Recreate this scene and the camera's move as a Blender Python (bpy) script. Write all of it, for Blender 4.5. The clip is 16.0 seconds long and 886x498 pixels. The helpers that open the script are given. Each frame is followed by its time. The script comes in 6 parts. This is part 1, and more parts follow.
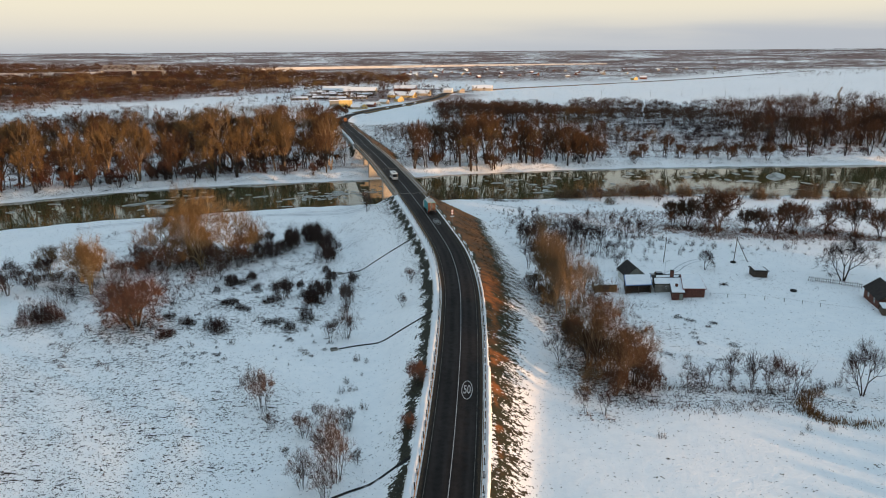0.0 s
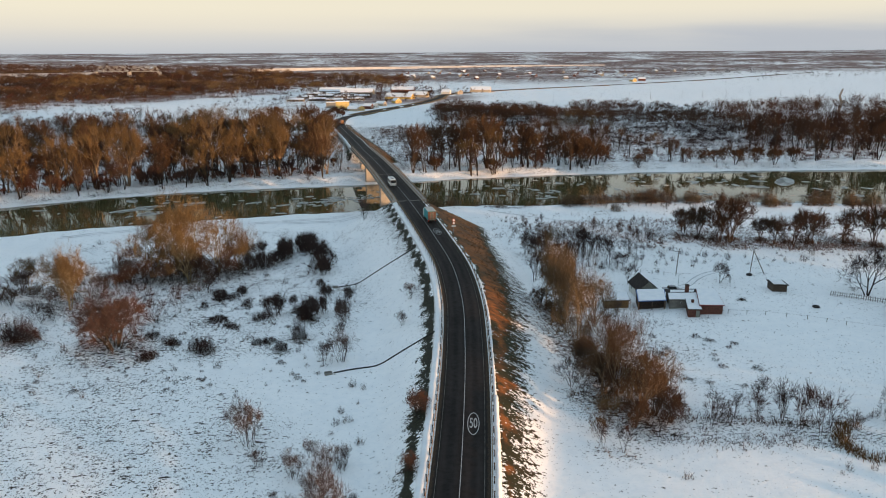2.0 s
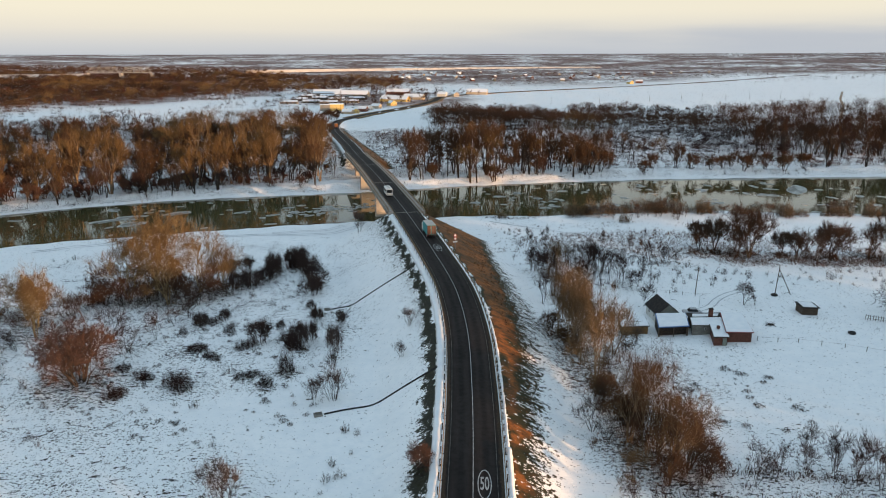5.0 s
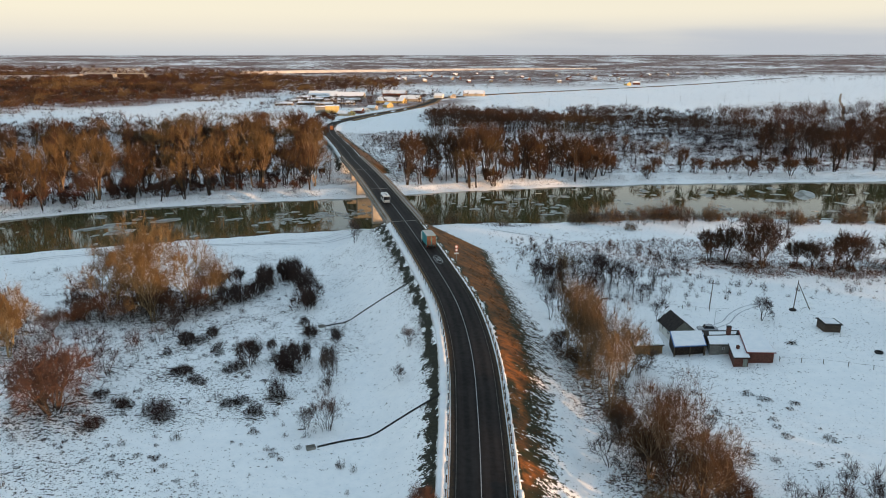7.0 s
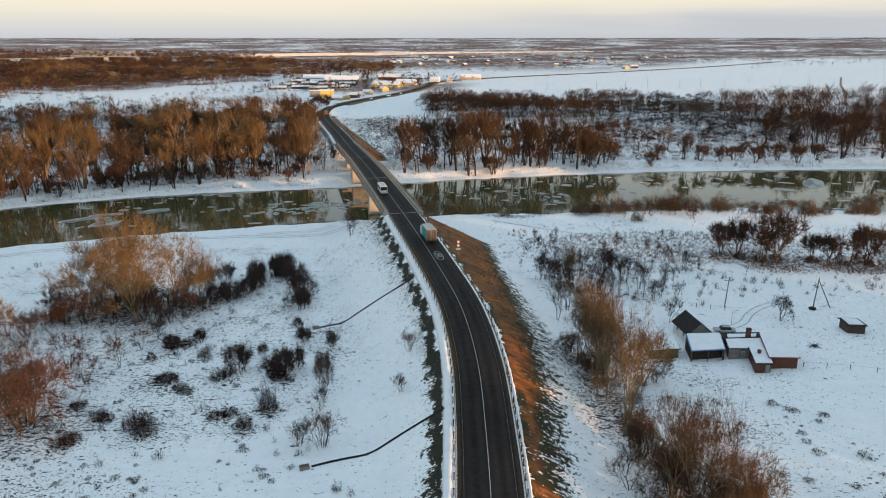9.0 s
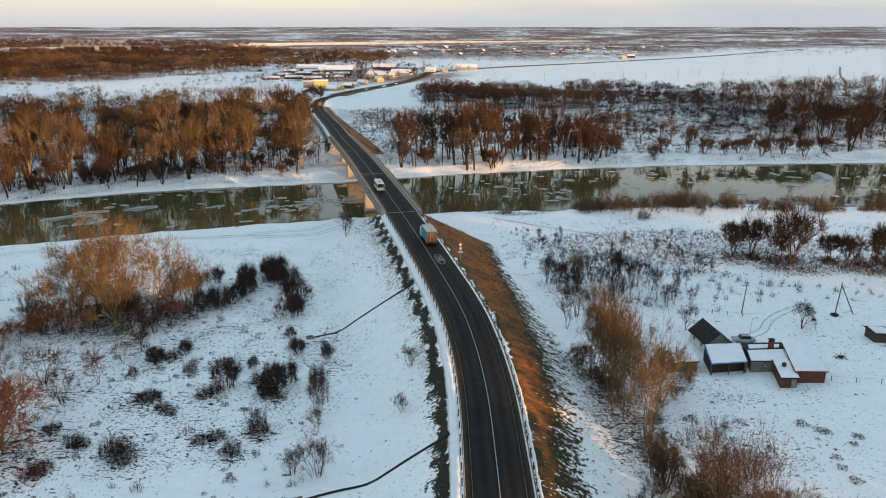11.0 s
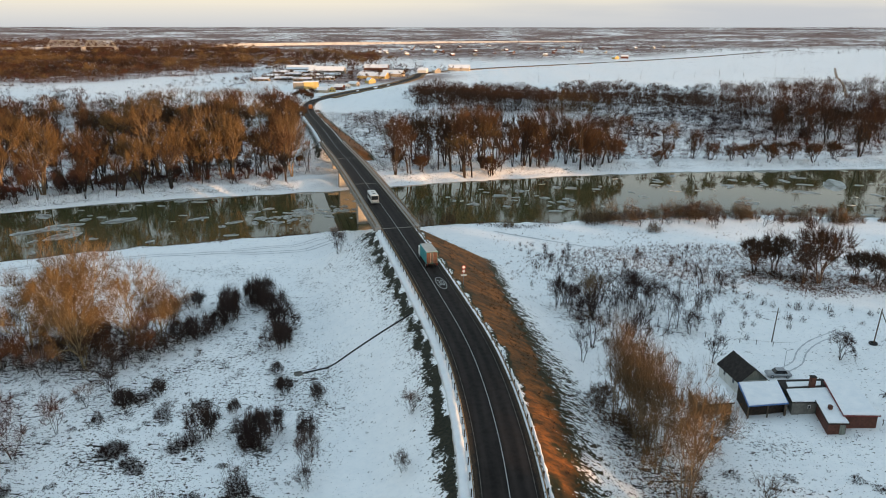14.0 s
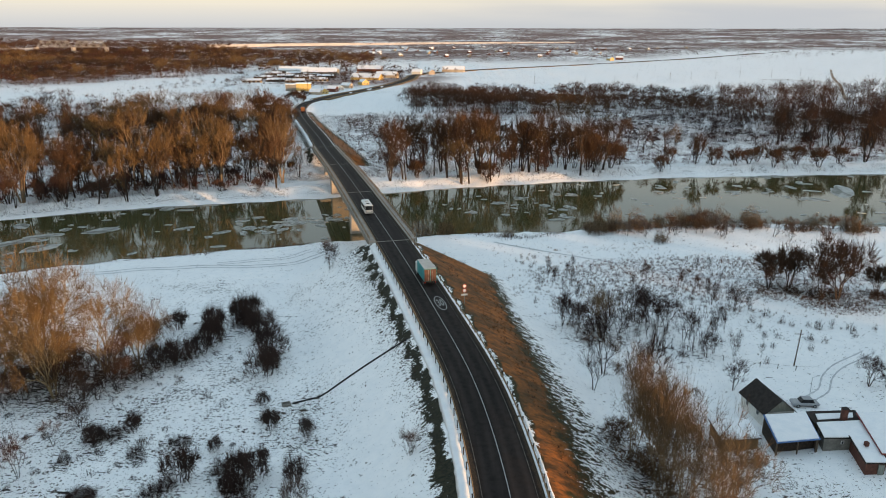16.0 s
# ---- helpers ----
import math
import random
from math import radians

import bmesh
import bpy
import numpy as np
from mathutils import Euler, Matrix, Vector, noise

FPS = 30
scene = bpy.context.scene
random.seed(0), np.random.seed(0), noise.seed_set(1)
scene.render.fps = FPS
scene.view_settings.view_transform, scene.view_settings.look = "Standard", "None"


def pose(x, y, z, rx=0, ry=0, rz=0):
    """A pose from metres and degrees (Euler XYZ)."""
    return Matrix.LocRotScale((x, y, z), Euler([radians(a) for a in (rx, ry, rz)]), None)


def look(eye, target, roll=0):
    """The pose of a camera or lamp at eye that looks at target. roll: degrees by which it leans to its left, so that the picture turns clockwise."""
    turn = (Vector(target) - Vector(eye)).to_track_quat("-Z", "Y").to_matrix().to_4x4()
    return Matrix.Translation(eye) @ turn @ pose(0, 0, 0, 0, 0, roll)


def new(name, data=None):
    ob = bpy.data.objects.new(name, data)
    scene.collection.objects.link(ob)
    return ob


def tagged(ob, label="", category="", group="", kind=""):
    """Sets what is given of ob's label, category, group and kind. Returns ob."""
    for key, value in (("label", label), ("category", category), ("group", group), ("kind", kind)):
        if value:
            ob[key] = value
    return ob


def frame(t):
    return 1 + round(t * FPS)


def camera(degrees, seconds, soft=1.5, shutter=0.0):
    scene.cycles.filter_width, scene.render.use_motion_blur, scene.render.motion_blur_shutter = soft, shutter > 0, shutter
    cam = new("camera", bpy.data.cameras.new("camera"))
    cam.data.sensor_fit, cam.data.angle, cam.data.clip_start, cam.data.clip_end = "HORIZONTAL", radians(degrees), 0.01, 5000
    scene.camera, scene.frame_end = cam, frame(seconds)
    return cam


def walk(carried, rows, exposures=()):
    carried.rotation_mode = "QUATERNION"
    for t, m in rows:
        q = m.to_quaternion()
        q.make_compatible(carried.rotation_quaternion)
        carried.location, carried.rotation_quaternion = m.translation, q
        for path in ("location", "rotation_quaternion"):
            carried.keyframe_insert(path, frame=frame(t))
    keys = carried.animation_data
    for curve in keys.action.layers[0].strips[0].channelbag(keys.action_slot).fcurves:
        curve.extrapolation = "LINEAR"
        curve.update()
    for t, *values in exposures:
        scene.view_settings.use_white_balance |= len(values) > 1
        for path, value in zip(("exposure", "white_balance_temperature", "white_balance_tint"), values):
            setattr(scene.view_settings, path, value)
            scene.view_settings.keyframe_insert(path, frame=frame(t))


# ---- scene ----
cam = camera(63.0, 16.0, 1.0)
PATH = [
    (0.0, (3.22, -0.04, 58.06), (2.114, 48.174, 44.854), -0.34),
    (1.0, (2.56, 5.41, 58.08), (1.547, 53.631, 44.913), -0.30),
    (2.0, (1.94, 10.71, 58.11), (1.031, 58.944, 44.971), -0.26),
    (3.0, (1.34, 15.89, 58.15), (0.543, 64.138, 45.038), -0.21),
    (4.0, (0.74, 20.98, 58.19), (0.066, 69.231, 45.109), -0.17),
    (6.5, (-0.81, 33.37, 58.34), (-1.149, 81.658, 45.365), -0.07),
    (7.0, (-1.14, 35.82, 58.38), (-1.402, 84.105, 45.413), -0.06),
    (7.5, (-1.47, 38.25, 58.41), (-1.659, 86.539, 45.437), -0.05),
    (8.0, (-1.81, 40.68, 58.45), (-1.919, 88.893, 45.189), -0.03),
    (8.5, (-2.16, 43.11, 58.48), (-2.182, 91.220, 44.866), -0.02),
    (9.0, (-2.50, 45.54, 58.52), (-2.447, 93.529, 44.491), -0.02),
    (9.2, (-2.65, 46.51, 58.54), (-2.554, 94.455, 44.354), -0.01),
    (10.0, (-3.21, 50.40, 58.60), (-2.978, 98.228, 44.035), -0.00),
    (10.6, (-3.63, 53.32, 58.65), (-3.293, 101.121, 43.984), 0.00),
    (11.5, (-4.25, 57.73, 58.72), (-3.749, 105.516, 44.025), 0.01),
    (12.5, (-4.92, 62.66, 58.80), (-4.219, 110.447, 44.103), 0.02),
    (13.5, (-5.53, 67.65, 58.88), (-4.628, 115.435, 44.191), 0.04),
    (14.5, (-6.05, 72.71, 58.96), (-4.947, 120.491, 44.285), 0.06),
    (15.5, (-6.47, 77.84, 59.04), (-5.144, 125.628, 44.387), 0.10),
    (16.0, (-6.62, 80.44, 59.08), (-5.185, 128.233, 44.446), 0.12),
]
walk(cam, [(t, look(eye, target, roll)) for t, eye, target, roll in PATH], [(0.0, -0.12, 6500, 10), (4.0, -0.07, 6500, 10), (8.0, 0.01, 6550, 10), (12.0, 0.08, 6700, 10), (16.0, 0.07, 6800, 10)])

# ---------------------------------------------------------------- light
SUN_AZ, SUN_EL = 124.0, 2.8          # degrees clockwise from +y, and above the horizon
sx, sy = math.sin(radians(SUN_AZ)), math.cos(radians(SUN_AZ))
SUN_DIR = Vector((sx * math.cos(radians(SUN_EL)), sy * math.cos(radians(SUN_EL)), math.sin(radians(SUN_EL))))
sun_data = bpy.data.lights.new("sun", "SUN")
sun_data.energy, sun_data.angle, sun_data.color = 7.0, radians(0.6), (1.0, 0.58, 0.29)
sun = new("sun", sun_data)
sun.matrix_world = look((0, 0, 300), Vector((0, 0, 300)) - SUN_DIR)

world = bpy.data.worlds.new("winter_evening_sky")
scene.world = world
world.use_nodes = True
wn, wl = world.node_tree.nodes, world.node_tree.links
wn.clear()


def wnode(kind, **values):
    n = wn.new(kind)
    for k, v in values.items():
        n.inputs[k].default_value = v
    return n


sky = wn.new("ShaderNodeTexSky")
sky.sky_type, sky.sun_disc = "NISHITA", False
sky.sun_elevation, sky.sun_rotation = radians(SUN_EL), radians(SUN_AZ)
sky.altitude, sky.dust_density = 50, 2.0
coord = wn.new("ShaderNodeTexCoord")
sep = wn.new("ShaderNodeSeparateXYZ")
wl.new(coord.outputs["Generated"], sep.inputs[0])
ramp = wn.new("ShaderNodeValToRGB")
wl.new(sep.outputs["Z"], ramp.inputs[0])
stops = [(0.0, (0.60, 0.63, 0.67)), (0.012, (0.69, 0.705, 0.705)), (0.03, (0.83, 0.80, 0.71)), (0.055, (0.88, 0.83, 0.70)), (0.11, (0.84, 0.78, 0.655)), (0.22, (0.51, 0.60, 0.665)), (1.0, (0.375, 0.55, 0.71))]
while len(ramp.color_ramp.elements) < len(stops):
    ramp.color_ramp.elements.new(0.5)
for e, (p, c) in zip(ramp.color_ramp.elements, stops):
    e.position, e.color = p, (*c, 1)
stretch = wn.new("ShaderNodeMapping")
stretch.inputs["Scale"].default_value = (2.2, 2.2, 22)
wl.new(coord.outputs["Generated"], stretch.inputs[0])
cloud = wnode("ShaderNodeTexNoise", Scale=1.4, Detail=5.0, Roughness=0.5)
wl.new(stretch.outputs[0], cloud.inputs["Vector"])


def wramp(socket, a, b, lo, hi):
    n = wn.new("ShaderNodeMapRange")
    n.interpolation_type = "SMOOTHSTEP"
    wl.new(socket, n.inputs[0])
    for k, v in enumerate((a, b, lo, hi)):
        n.inputs[k + 1].default_value = v
    return n.outputs[0]


def wmul(a, b):
    n = wn.new("ShaderNodeMath")
    n.operation = "MULTIPLY"
    wl.new(a, n.inputs[0])
    wl.new(b, n.inputs[1])
    return n.outputs[0]


# a low blue-grey cloud bank over the plain to the north-east
bank_mask = wmul(wmul(wramp(sep.outputs["Z"], 0.018, 0.052, 1.0, 0.0), wramp(sep.outputs["X"], -0.25, 0.35, 0.15, 1.0)), wramp(cloud.outputs["Fac"], 0.35, 0.62, 0.5, 1.0))
veil = wn.new("ShaderNodeMix")
veil.data_type = "RGBA"
wl.new(bank_mask, veil.inputs[0])
wl.new(ramp.outputs[0], veil.inputs[6])
veil.inputs[7].default_value = (0.53, 0.58, 0.645, 1)
bg_sky = wnode("ShaderNodeBackground", Strength=0.06)
wl.new(sky.outputs[0], bg_sky.inputs["Color"])
bg_veil = wnode("ShaderNodeBackground", Strength=0.96)
wl.new(veil.outputs[2], bg_veil.inputs["Color"])
both = wn.new("ShaderNodeAddShader")
wl.new(bg_sky.outputs[0], both.inputs[0])
wl.new(bg_veil.outputs[0], both.inputs[1])
wout = wn.new("ShaderNodeOutputWorld")
wl.new(both.outputs[0], wout.inputs["Surface"])


# ---------------------------------------------------------------- materials
class Mat:
    """A small wrapper to write node materials briefly."""

    def __init__(self, name, rough=0.8, metal=0.0, spec=0.3):
        self.m = bpy.data.materials.new(name)
        self.m.use_nodes = True
        self.n, self.l = self.m.node_tree.nodes, self.m.node_tree.links
        self.b = self.n["Principled BSDF"]
        self.b.inputs["Roughness"].default_value = rough
        self.b.inputs["Metallic"].default_value = metal
        self.b.inputs["Specular IOR Level"].default_value = spec
        self.tc = self.n.new("ShaderNodeTexCoord")

    def put(self, socket, value):
        if hasattr(value, "is_linked"):
            self.l.new(value, socket)
        else:
            socket.default_value = value

    def pos(self, scale=(1, 1, 1), out="Object"):
        mp = self.n.new("ShaderNodeMapping")
        mp.inputs["Scale"].default_value = scale
        self.l.new(self.tc.outputs[out], mp.inputs[0])
        return mp.outputs[0]

    def noise(self, scale, detail=4.0, rough=0.6, stretch=(1, 1, 1), distort=0.0):
        t = self.n.new("ShaderNodeTexNoise")
        t.inputs["Scale"].default_value, t.inputs["Detail"].default_value = scale, detail
        t.inputs["Roughness"].default_value, t.inputs["Distortion"].default_value = rough, distort
        self.l.new(self.pos(stretch), t.inputs["Vector"])
        return t.outputs["Fac"]

    def step(self, fac, a, b, lo=0.0, hi=1.0):
        r = self.n.new("ShaderNodeMapRange")
        r.interpolation_type = "SMOOTHSTEP"
        for k, v in ((0, fac), (1, a), (2, b), (3, lo), (4, hi)):
            self.put(r.inputs[k], v)
        return r.outputs[0]

    def math(self, op, a, b=0.0):
        r = self.n.new("ShaderNodeMath")
        r.operation = op
        self.put(r.inputs[0], a)
        self.put(r.inputs[1], b)
        return r.outputs[0]

    def mix(self, fac, a, b):
        r = self.n.new("ShaderNodeMix")
        r.data_type = "RGBA"
        for k, v in ((0, fac), (6, a), (7, b)):
            if isinstance(v, tuple) and len(v) == 3:
                v = (*v, 1)
            self.put(r.inputs[k], v)
        return r.outputs[2]

    def attr(self, name):
        r = self.n.new("ShaderNodeAttribute")
        r.attribute_name = name
        return r.outputs["Fac"]

    def random(self):
        return self.n.new("ShaderNodeObjectInfo").outputs["Random"]

    def island(self):
        return self.n.new("ShaderNodeNewGeometry").outputs["Random Per Island"]

    def color(self, value):
        if isinstance(value, tuple):
            value = (*value, 1)
        self.put(self.b.inputs["Base Color"], value)
        return self

    def bump(self, height, strength=0.4, dist=0.05):
        r = self.n.new("ShaderNodeBump")
        r.inputs["Strength"].default_value, r.inputs["Distance"].default_value = strength, dist
        self.l.new(height, r.inputs["Height"])
        self.l.new(r.outputs[0], self.b.inputs["Normal"])
        return self


def worn(name, a, b, scale=2.0, rough=0.8, metal=0.0, bump=0.2, spec=0.3, stretch=(1, 1, 1)):
    """Two tones of one surface, at a large and a fine scale, with relief."""
    m = Mat(name, rough, metal, spec)
    big, fine = m.noise(scale, 4, 0.6, stretch), m.noise(scale * 9, 3, 0.6, stretch)
    fac = m.step(m.math("ADD", m.math("MULTIPLY", big, 0.65), m.math("MULTIPLY", fine, 0.35)), 0.35, 0.65)
    m.color(m.mix(fac, a, b)).bump(fine, bump, 0.02)
    return m.m


def twig_mat(name, a, b):
    m = Mat(name, 0.9, 0, 0.1)
    m.color(m.mix(m.math("ADD", m.math("MULTIPLY", m.random(), 0.5), m.math("MULTIPLY", m.island(), 0.5)), a, b))
    return m.m


def ground_mat():
    m = Mat("snowy_ground", 0.75, 0, 0.25)
    wide, mid, fine, grit = m.noise(0.012, 5, 0.6), m.noise(0.09, 5, 0.6), m.noise(0.55, 6, 0.7), m.noise(2.0, 4, 0.7, (0.7, 1.2, 1))
    snow = m.mix(m.step(mid, 0.3, 0.7), (0.91, 0.92, 0.925), (0.96, 0.96, 0.955))
    snow = m.mix(m.step(m.math("ADD", m.math("MULTIPLY", fine, 0.6), m.math("MULTIPLY", grit, 0.4)), 0.42, 0.66), snow, (0.85, 0.87, 0.885))
    weeds = m.attr("weeds")
    cut = m.math("SUBTRACT", 0.765, m.math("MULTIPLY", weeds, 0.245))
    clumps = m.noise(0.95, 3, 0.62, (0.5, 1.5, 1))
    dots, seeds = m.noise(2.4, 2, 0.55, (0.8, 1.1, 1)), m.noise(5.5, 2, 0.5)
    speck = m.math("MAXIMUM", m.step(clumps, m.math("ADD", cut, 0.03), m.math("ADD", cut, 0.05)),
                   m.math("MAXIMUM", m.step(dots, cut, m.math("ADD", cut, 0.025)), m.step(seeds, m.math("ADD", cut, 0.045), m.math("ADD", cut, 0.07))))
    weed_tone = m.mix(m.step(fine, 0.4, 0.6), (0.012, 0.011, 0.010), (0.050, 0.036, 0.024))
    base = m.mix(speck, snow, weed_tone)
    grass = m.attr("grass")
    runnel = m.noise(0.5, 5, 0.7, (0.30, 1.3, 1))
    blots = m.noise(1.3, 3, 0.65, (1.1, 1.2, 1))
    ragged = m.math("ADD", m.math("MULTIPLY", runnel, 0.35), m.math("ADD", m.math("MULTIPLY", grit, 0.25), m.math("MULTIPLY", blots, 0.40)))
    edge = m.step(m.math("ADD", grass, m.math("MULTIPLY", m.math("SUBTRACT", ragged, 0.5), 3.6)), 0.36, 0.40)
    turf = m.mix(m.step(m.noise(0.14, 5, 0.7), 0.40, 0.6), (0.36, 0.115, 0.022), (0.17, 0.066, 0.018))
    turf = m.mix(m.step(m.math("ADD", grass, m.math("MULTIPLY", m.math("SUBTRACT", m.noise(0.22, 4, 0.6), 0.5), 1.5)), 0.86, 0.58), turf, (0.024, 0.027, 0.008))
    turf = m.mix(m.math("MULTIPLY", m.step(runnel, 0.46, 0.62), 0.7), turf, (0.038, 0.026, 0.010))
    turf = m.mix(m.math("MULTIPLY", m.step(grit, 0.40, 0.70), 0.6), turf, (0.060, 0.034, 0.012))
    base = m.mix(edge, base, turf)
    earth = m.attr("earth")
    clods = m.noise(0.42, 4, 0.65)
    dirt = m.step(m.math("ADD", earth, m.math("MULTIPLY", m.math("SUBTRACT", m.math("ADD", m.math("MULTIPLY", clods, 0.5), m.math("MULTIPLY", grit, 0.5)), 0.5), 4.0)), 0.55, 0.64)
    base = m.mix(dirt, base, m.mix(m.step(grit, 0.35, 0.65), (0.007, 0.009, 0.005), (0.034, 0.032, 0.017)))
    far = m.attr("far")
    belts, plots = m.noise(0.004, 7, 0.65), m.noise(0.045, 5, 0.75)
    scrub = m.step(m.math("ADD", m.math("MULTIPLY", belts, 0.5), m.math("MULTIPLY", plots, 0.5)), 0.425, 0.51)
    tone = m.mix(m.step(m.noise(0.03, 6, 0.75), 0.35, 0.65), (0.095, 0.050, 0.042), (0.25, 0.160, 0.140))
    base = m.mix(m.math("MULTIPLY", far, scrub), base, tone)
    m.color(base).bump(m.math("ADD", m.math("MULTIPLY", fine, 0.7), m.math("MULTIPLY", grit, 0.3)), 0.6, 0.4)
    return m.m


def asphalt_mat():
    m = Mat("asphalt", 0.8, 0, 0.15)
    lane, fine, grain = m.noise(0.05, 4, 0.6), m.noise(1.2, 5, 0.65), m.noise(9, 3, 0.7)
    across = m.attr("across")
    rut = m.math("ABSOLUTE", m.math("SUBTRACT", m.math("ABSOLUTE", m.math("SUBTRACT", m.math("ABSOLUTE", across), 1.7)), 0.85))
    streak = m.noise(0.8, 4, 0.6, (1, 0.04, 1))
    c = m.mix(m.step(lane, 0.35, 0.65), (0.0145, 0.0115, 0.0105), (0.022, 0.0178, 0.0162))
    c = m.mix(m.math("MULTIPLY", m.step(fine, 0.45, 0.7), 0.4), c, (0.009, 0.0074, 0.0070))
    c = m.mix(m.math("MULTIPLY", m.step(rut, 0.75, 0.1), m.step(streak, 0.3, 0.7, 0.15, 0.75)), c, (0.042, 0.033, 0.029))
    edge = m.math("ADD", m.math("ABSOLUTE", across), m.math("MULTIPLY", m.math("SUBTRACT", fine, 0.5), 1.2))
    c = m.mix(m.step(edge, 3.45, 3.75), c, m.mix(m.step(grain, 0.35, 0.65), (0.030, 0.021, 0.014), (0.075, 0.055, 0.038)))
    m.color(c).bump(grain, 0.3, 0.01)
    m.put(m.b.inputs["Roughness"], m.step(fine, 0.3, 0.7, 0.75, 0.92))
    return m.m


def water_mat():
    m = Mat("river_water", 0.035, 0, 0.6)
    m.color(m.mix(m.noise(0.05, 4), (0.050, 0.050, 0.020), (0.085, 0.082, 0.036)))
    m.bump(m.noise(0.6, 4, 0.6, (1, 1.6, 1)), 0.035, 0.12)
    return m.m


def ice_mat():
    m = Mat("river_ice", 0.45, 0, 0.4)
    f, g = m.noise(0.35, 5, 0.7), m.noise(1.3, 5, 0.7)
    m.color(m.mix(m.step(m.math("ADD", m.math("MULTIPLY", f, .5), m.math("MULTIPLY", g, .5)), 0.42, 0.60), (0.12, 0.122, 0.10), (0.44, 0.45, 0.43))).bump(g, 0.3, 0.03)
    return m.m


M_GROUND, M_ASPHALT, M_WATER, M_ICE = ground_mat(), asphalt_mat(), water_mat(), ice_mat()
M_PAINT = worn("road_paint", (0.26, 0.26, 0.26), (0.42, 0.42, 0.41), 1.5, 0.7)
M_PAINT_OLD = worn("worn_road_paint", (0.030, 0.028, 0.025), (0.16, 0.15, 0.13), 0.8, 0.8)
M_CONCRETE = worn("concrete", (0.30, 0.28, 0.25), (0.42, 0.39, 0.35), 0.6, 0.85)
M_DARKCON = worn("stained_concrete", (0.16, 0.14, 0.12), (0.30, 0.27, 0.23), 0.5, 0.85)
M_RAIL = worn("weathered_guard_rail", (0.15, 0.10, 0.055), (0.30, 0.20, 0.11), 0.8, 0.6, 0.2)
M_SNOW = worn("packed_snow", (0.78, 0.81, 0.84), (0.88, 0.89, 0.90), 0.7, 0.7, bump=0.6)
M_BARK = worn("grey_brown_bark", (0.15, 0.110, 0.070), (0.29, 0.215, 0.14), 3.0, 0.95)
M_DBARK = worn("dark_bark", (0.024, 0.018, 0.015), (0.058, 0.043, 0.033), 3.0, 0.95)
T_GOLD = twig_mat("golden_brown_twigs", (0.075, 0.046, 0.022), (0.190, 0.122, 0.056))
M_PALEBARK = worn("pale_golden_bark", (0.24, 0.18, 0.10), (0.38, 0.30, 0.17), 3.0, 0.9)
T_BROWN = twig_mat("brown_twigs", (0.048, 0.027, 0.016), (0.115, 0.066, 0.036))
T_WOOD = twig_mat("grey_brown_twigs", (0.036, 0.021, 0.014), (0.088, 0.050, 0.031))
T_RED = twig_mat("red_brown_twigs", (0.052, 0.030, 0.024), (0.135, 0.075, 0.055))
T_TAN = twig_mat("tan_grey_twigs", (0.074, 0.050, 0.030), (0.190, 0.128, 0.070))
T_REDDARK = twig_mat("dark_russet_twigs", (0.040, 0.018, 0.014), (0.115, 0.048, 0.030))
T_DARK = twig_mat("dark_twigs", (0.015, 0.009, 0.008), (0.056, 0.032, 0.028))
T_SHRUB = twig_mat("dull_brown_twigs", (0.026, 0.018, 0.016), (0.082, 0.055, 0.047))
T_PALE = twig_mat("pale_grey_twigs", (0.045, 0.034, 0.031), (0.105, 0.080, 0.072))
M_VERGE = worn("dry_road_verge", (0.12, 0.075, 0.035), (0.22, 0.15, 0.08), 0.3, 0.95)


# ---------------------------------------------------------------- building helpers
def part(name, bm, mat, parent=None, label="", smooth=False):
    me = bpy.data.meshes.new(name)
    if isinstance(bm, tuple):
        me.from_pydata(*[a if isinstance(a, list) else a.tolist() for a in (bm[0], [], bm[1])])
    else:
        bm.to_mesh(me)
        bm.free()
    if mat:
        me.materials.append(mat)
    if smooth:
        me.polygons.foreach_set("use_smooth", [True] * len(me.polygons))
    ob = new(name, me)
    if parent:
        ob.parent = parent
    return tagged(ob, label)


def holder(name, label, category, group="", m=None):
    ob = new(name)
    if m is not None:
        ob.matrix_basis = m
    return tagged(ob, label, category, group)


def box(bm, x0, x1, y0, y1, z0, z1, bevel=0.0):
    made = bmesh.ops.create_cube(bm, size=1.0, matrix=Matrix.LocRotScale(((x0 + x1) / 2, (y0 + y1) / 2, (z0 + z1) / 2), None, (x1 - x0, y1 - y0, z1 - z0)))
    if bevel:
        edges = {e for v in made["verts"] for e in v.link_edges}
        bmesh.ops.bevel(bm, geom=list(edges), offset=bevel, segments=1, affect="EDGES")
    return bm


def tube(bm, a, b, r0, r1=None, n=8):
    a, b = Vector(a), Vector(b)
    d = b - a
    bmesh.ops.create_cone(bm, cap_ends=True, segments=n, radius1=r0, radius2=r0 if r1 is None else r1, depth=d.length,
                          matrix=Matrix.Translation((a + b) / 2) @ d.to_track_quat("Z", "Y").to_matrix().to_4x4())
    return bm


def smooth01(t):
    t = np.clip(t, 0, 1)
    return t * t * (3 - 2 * t)


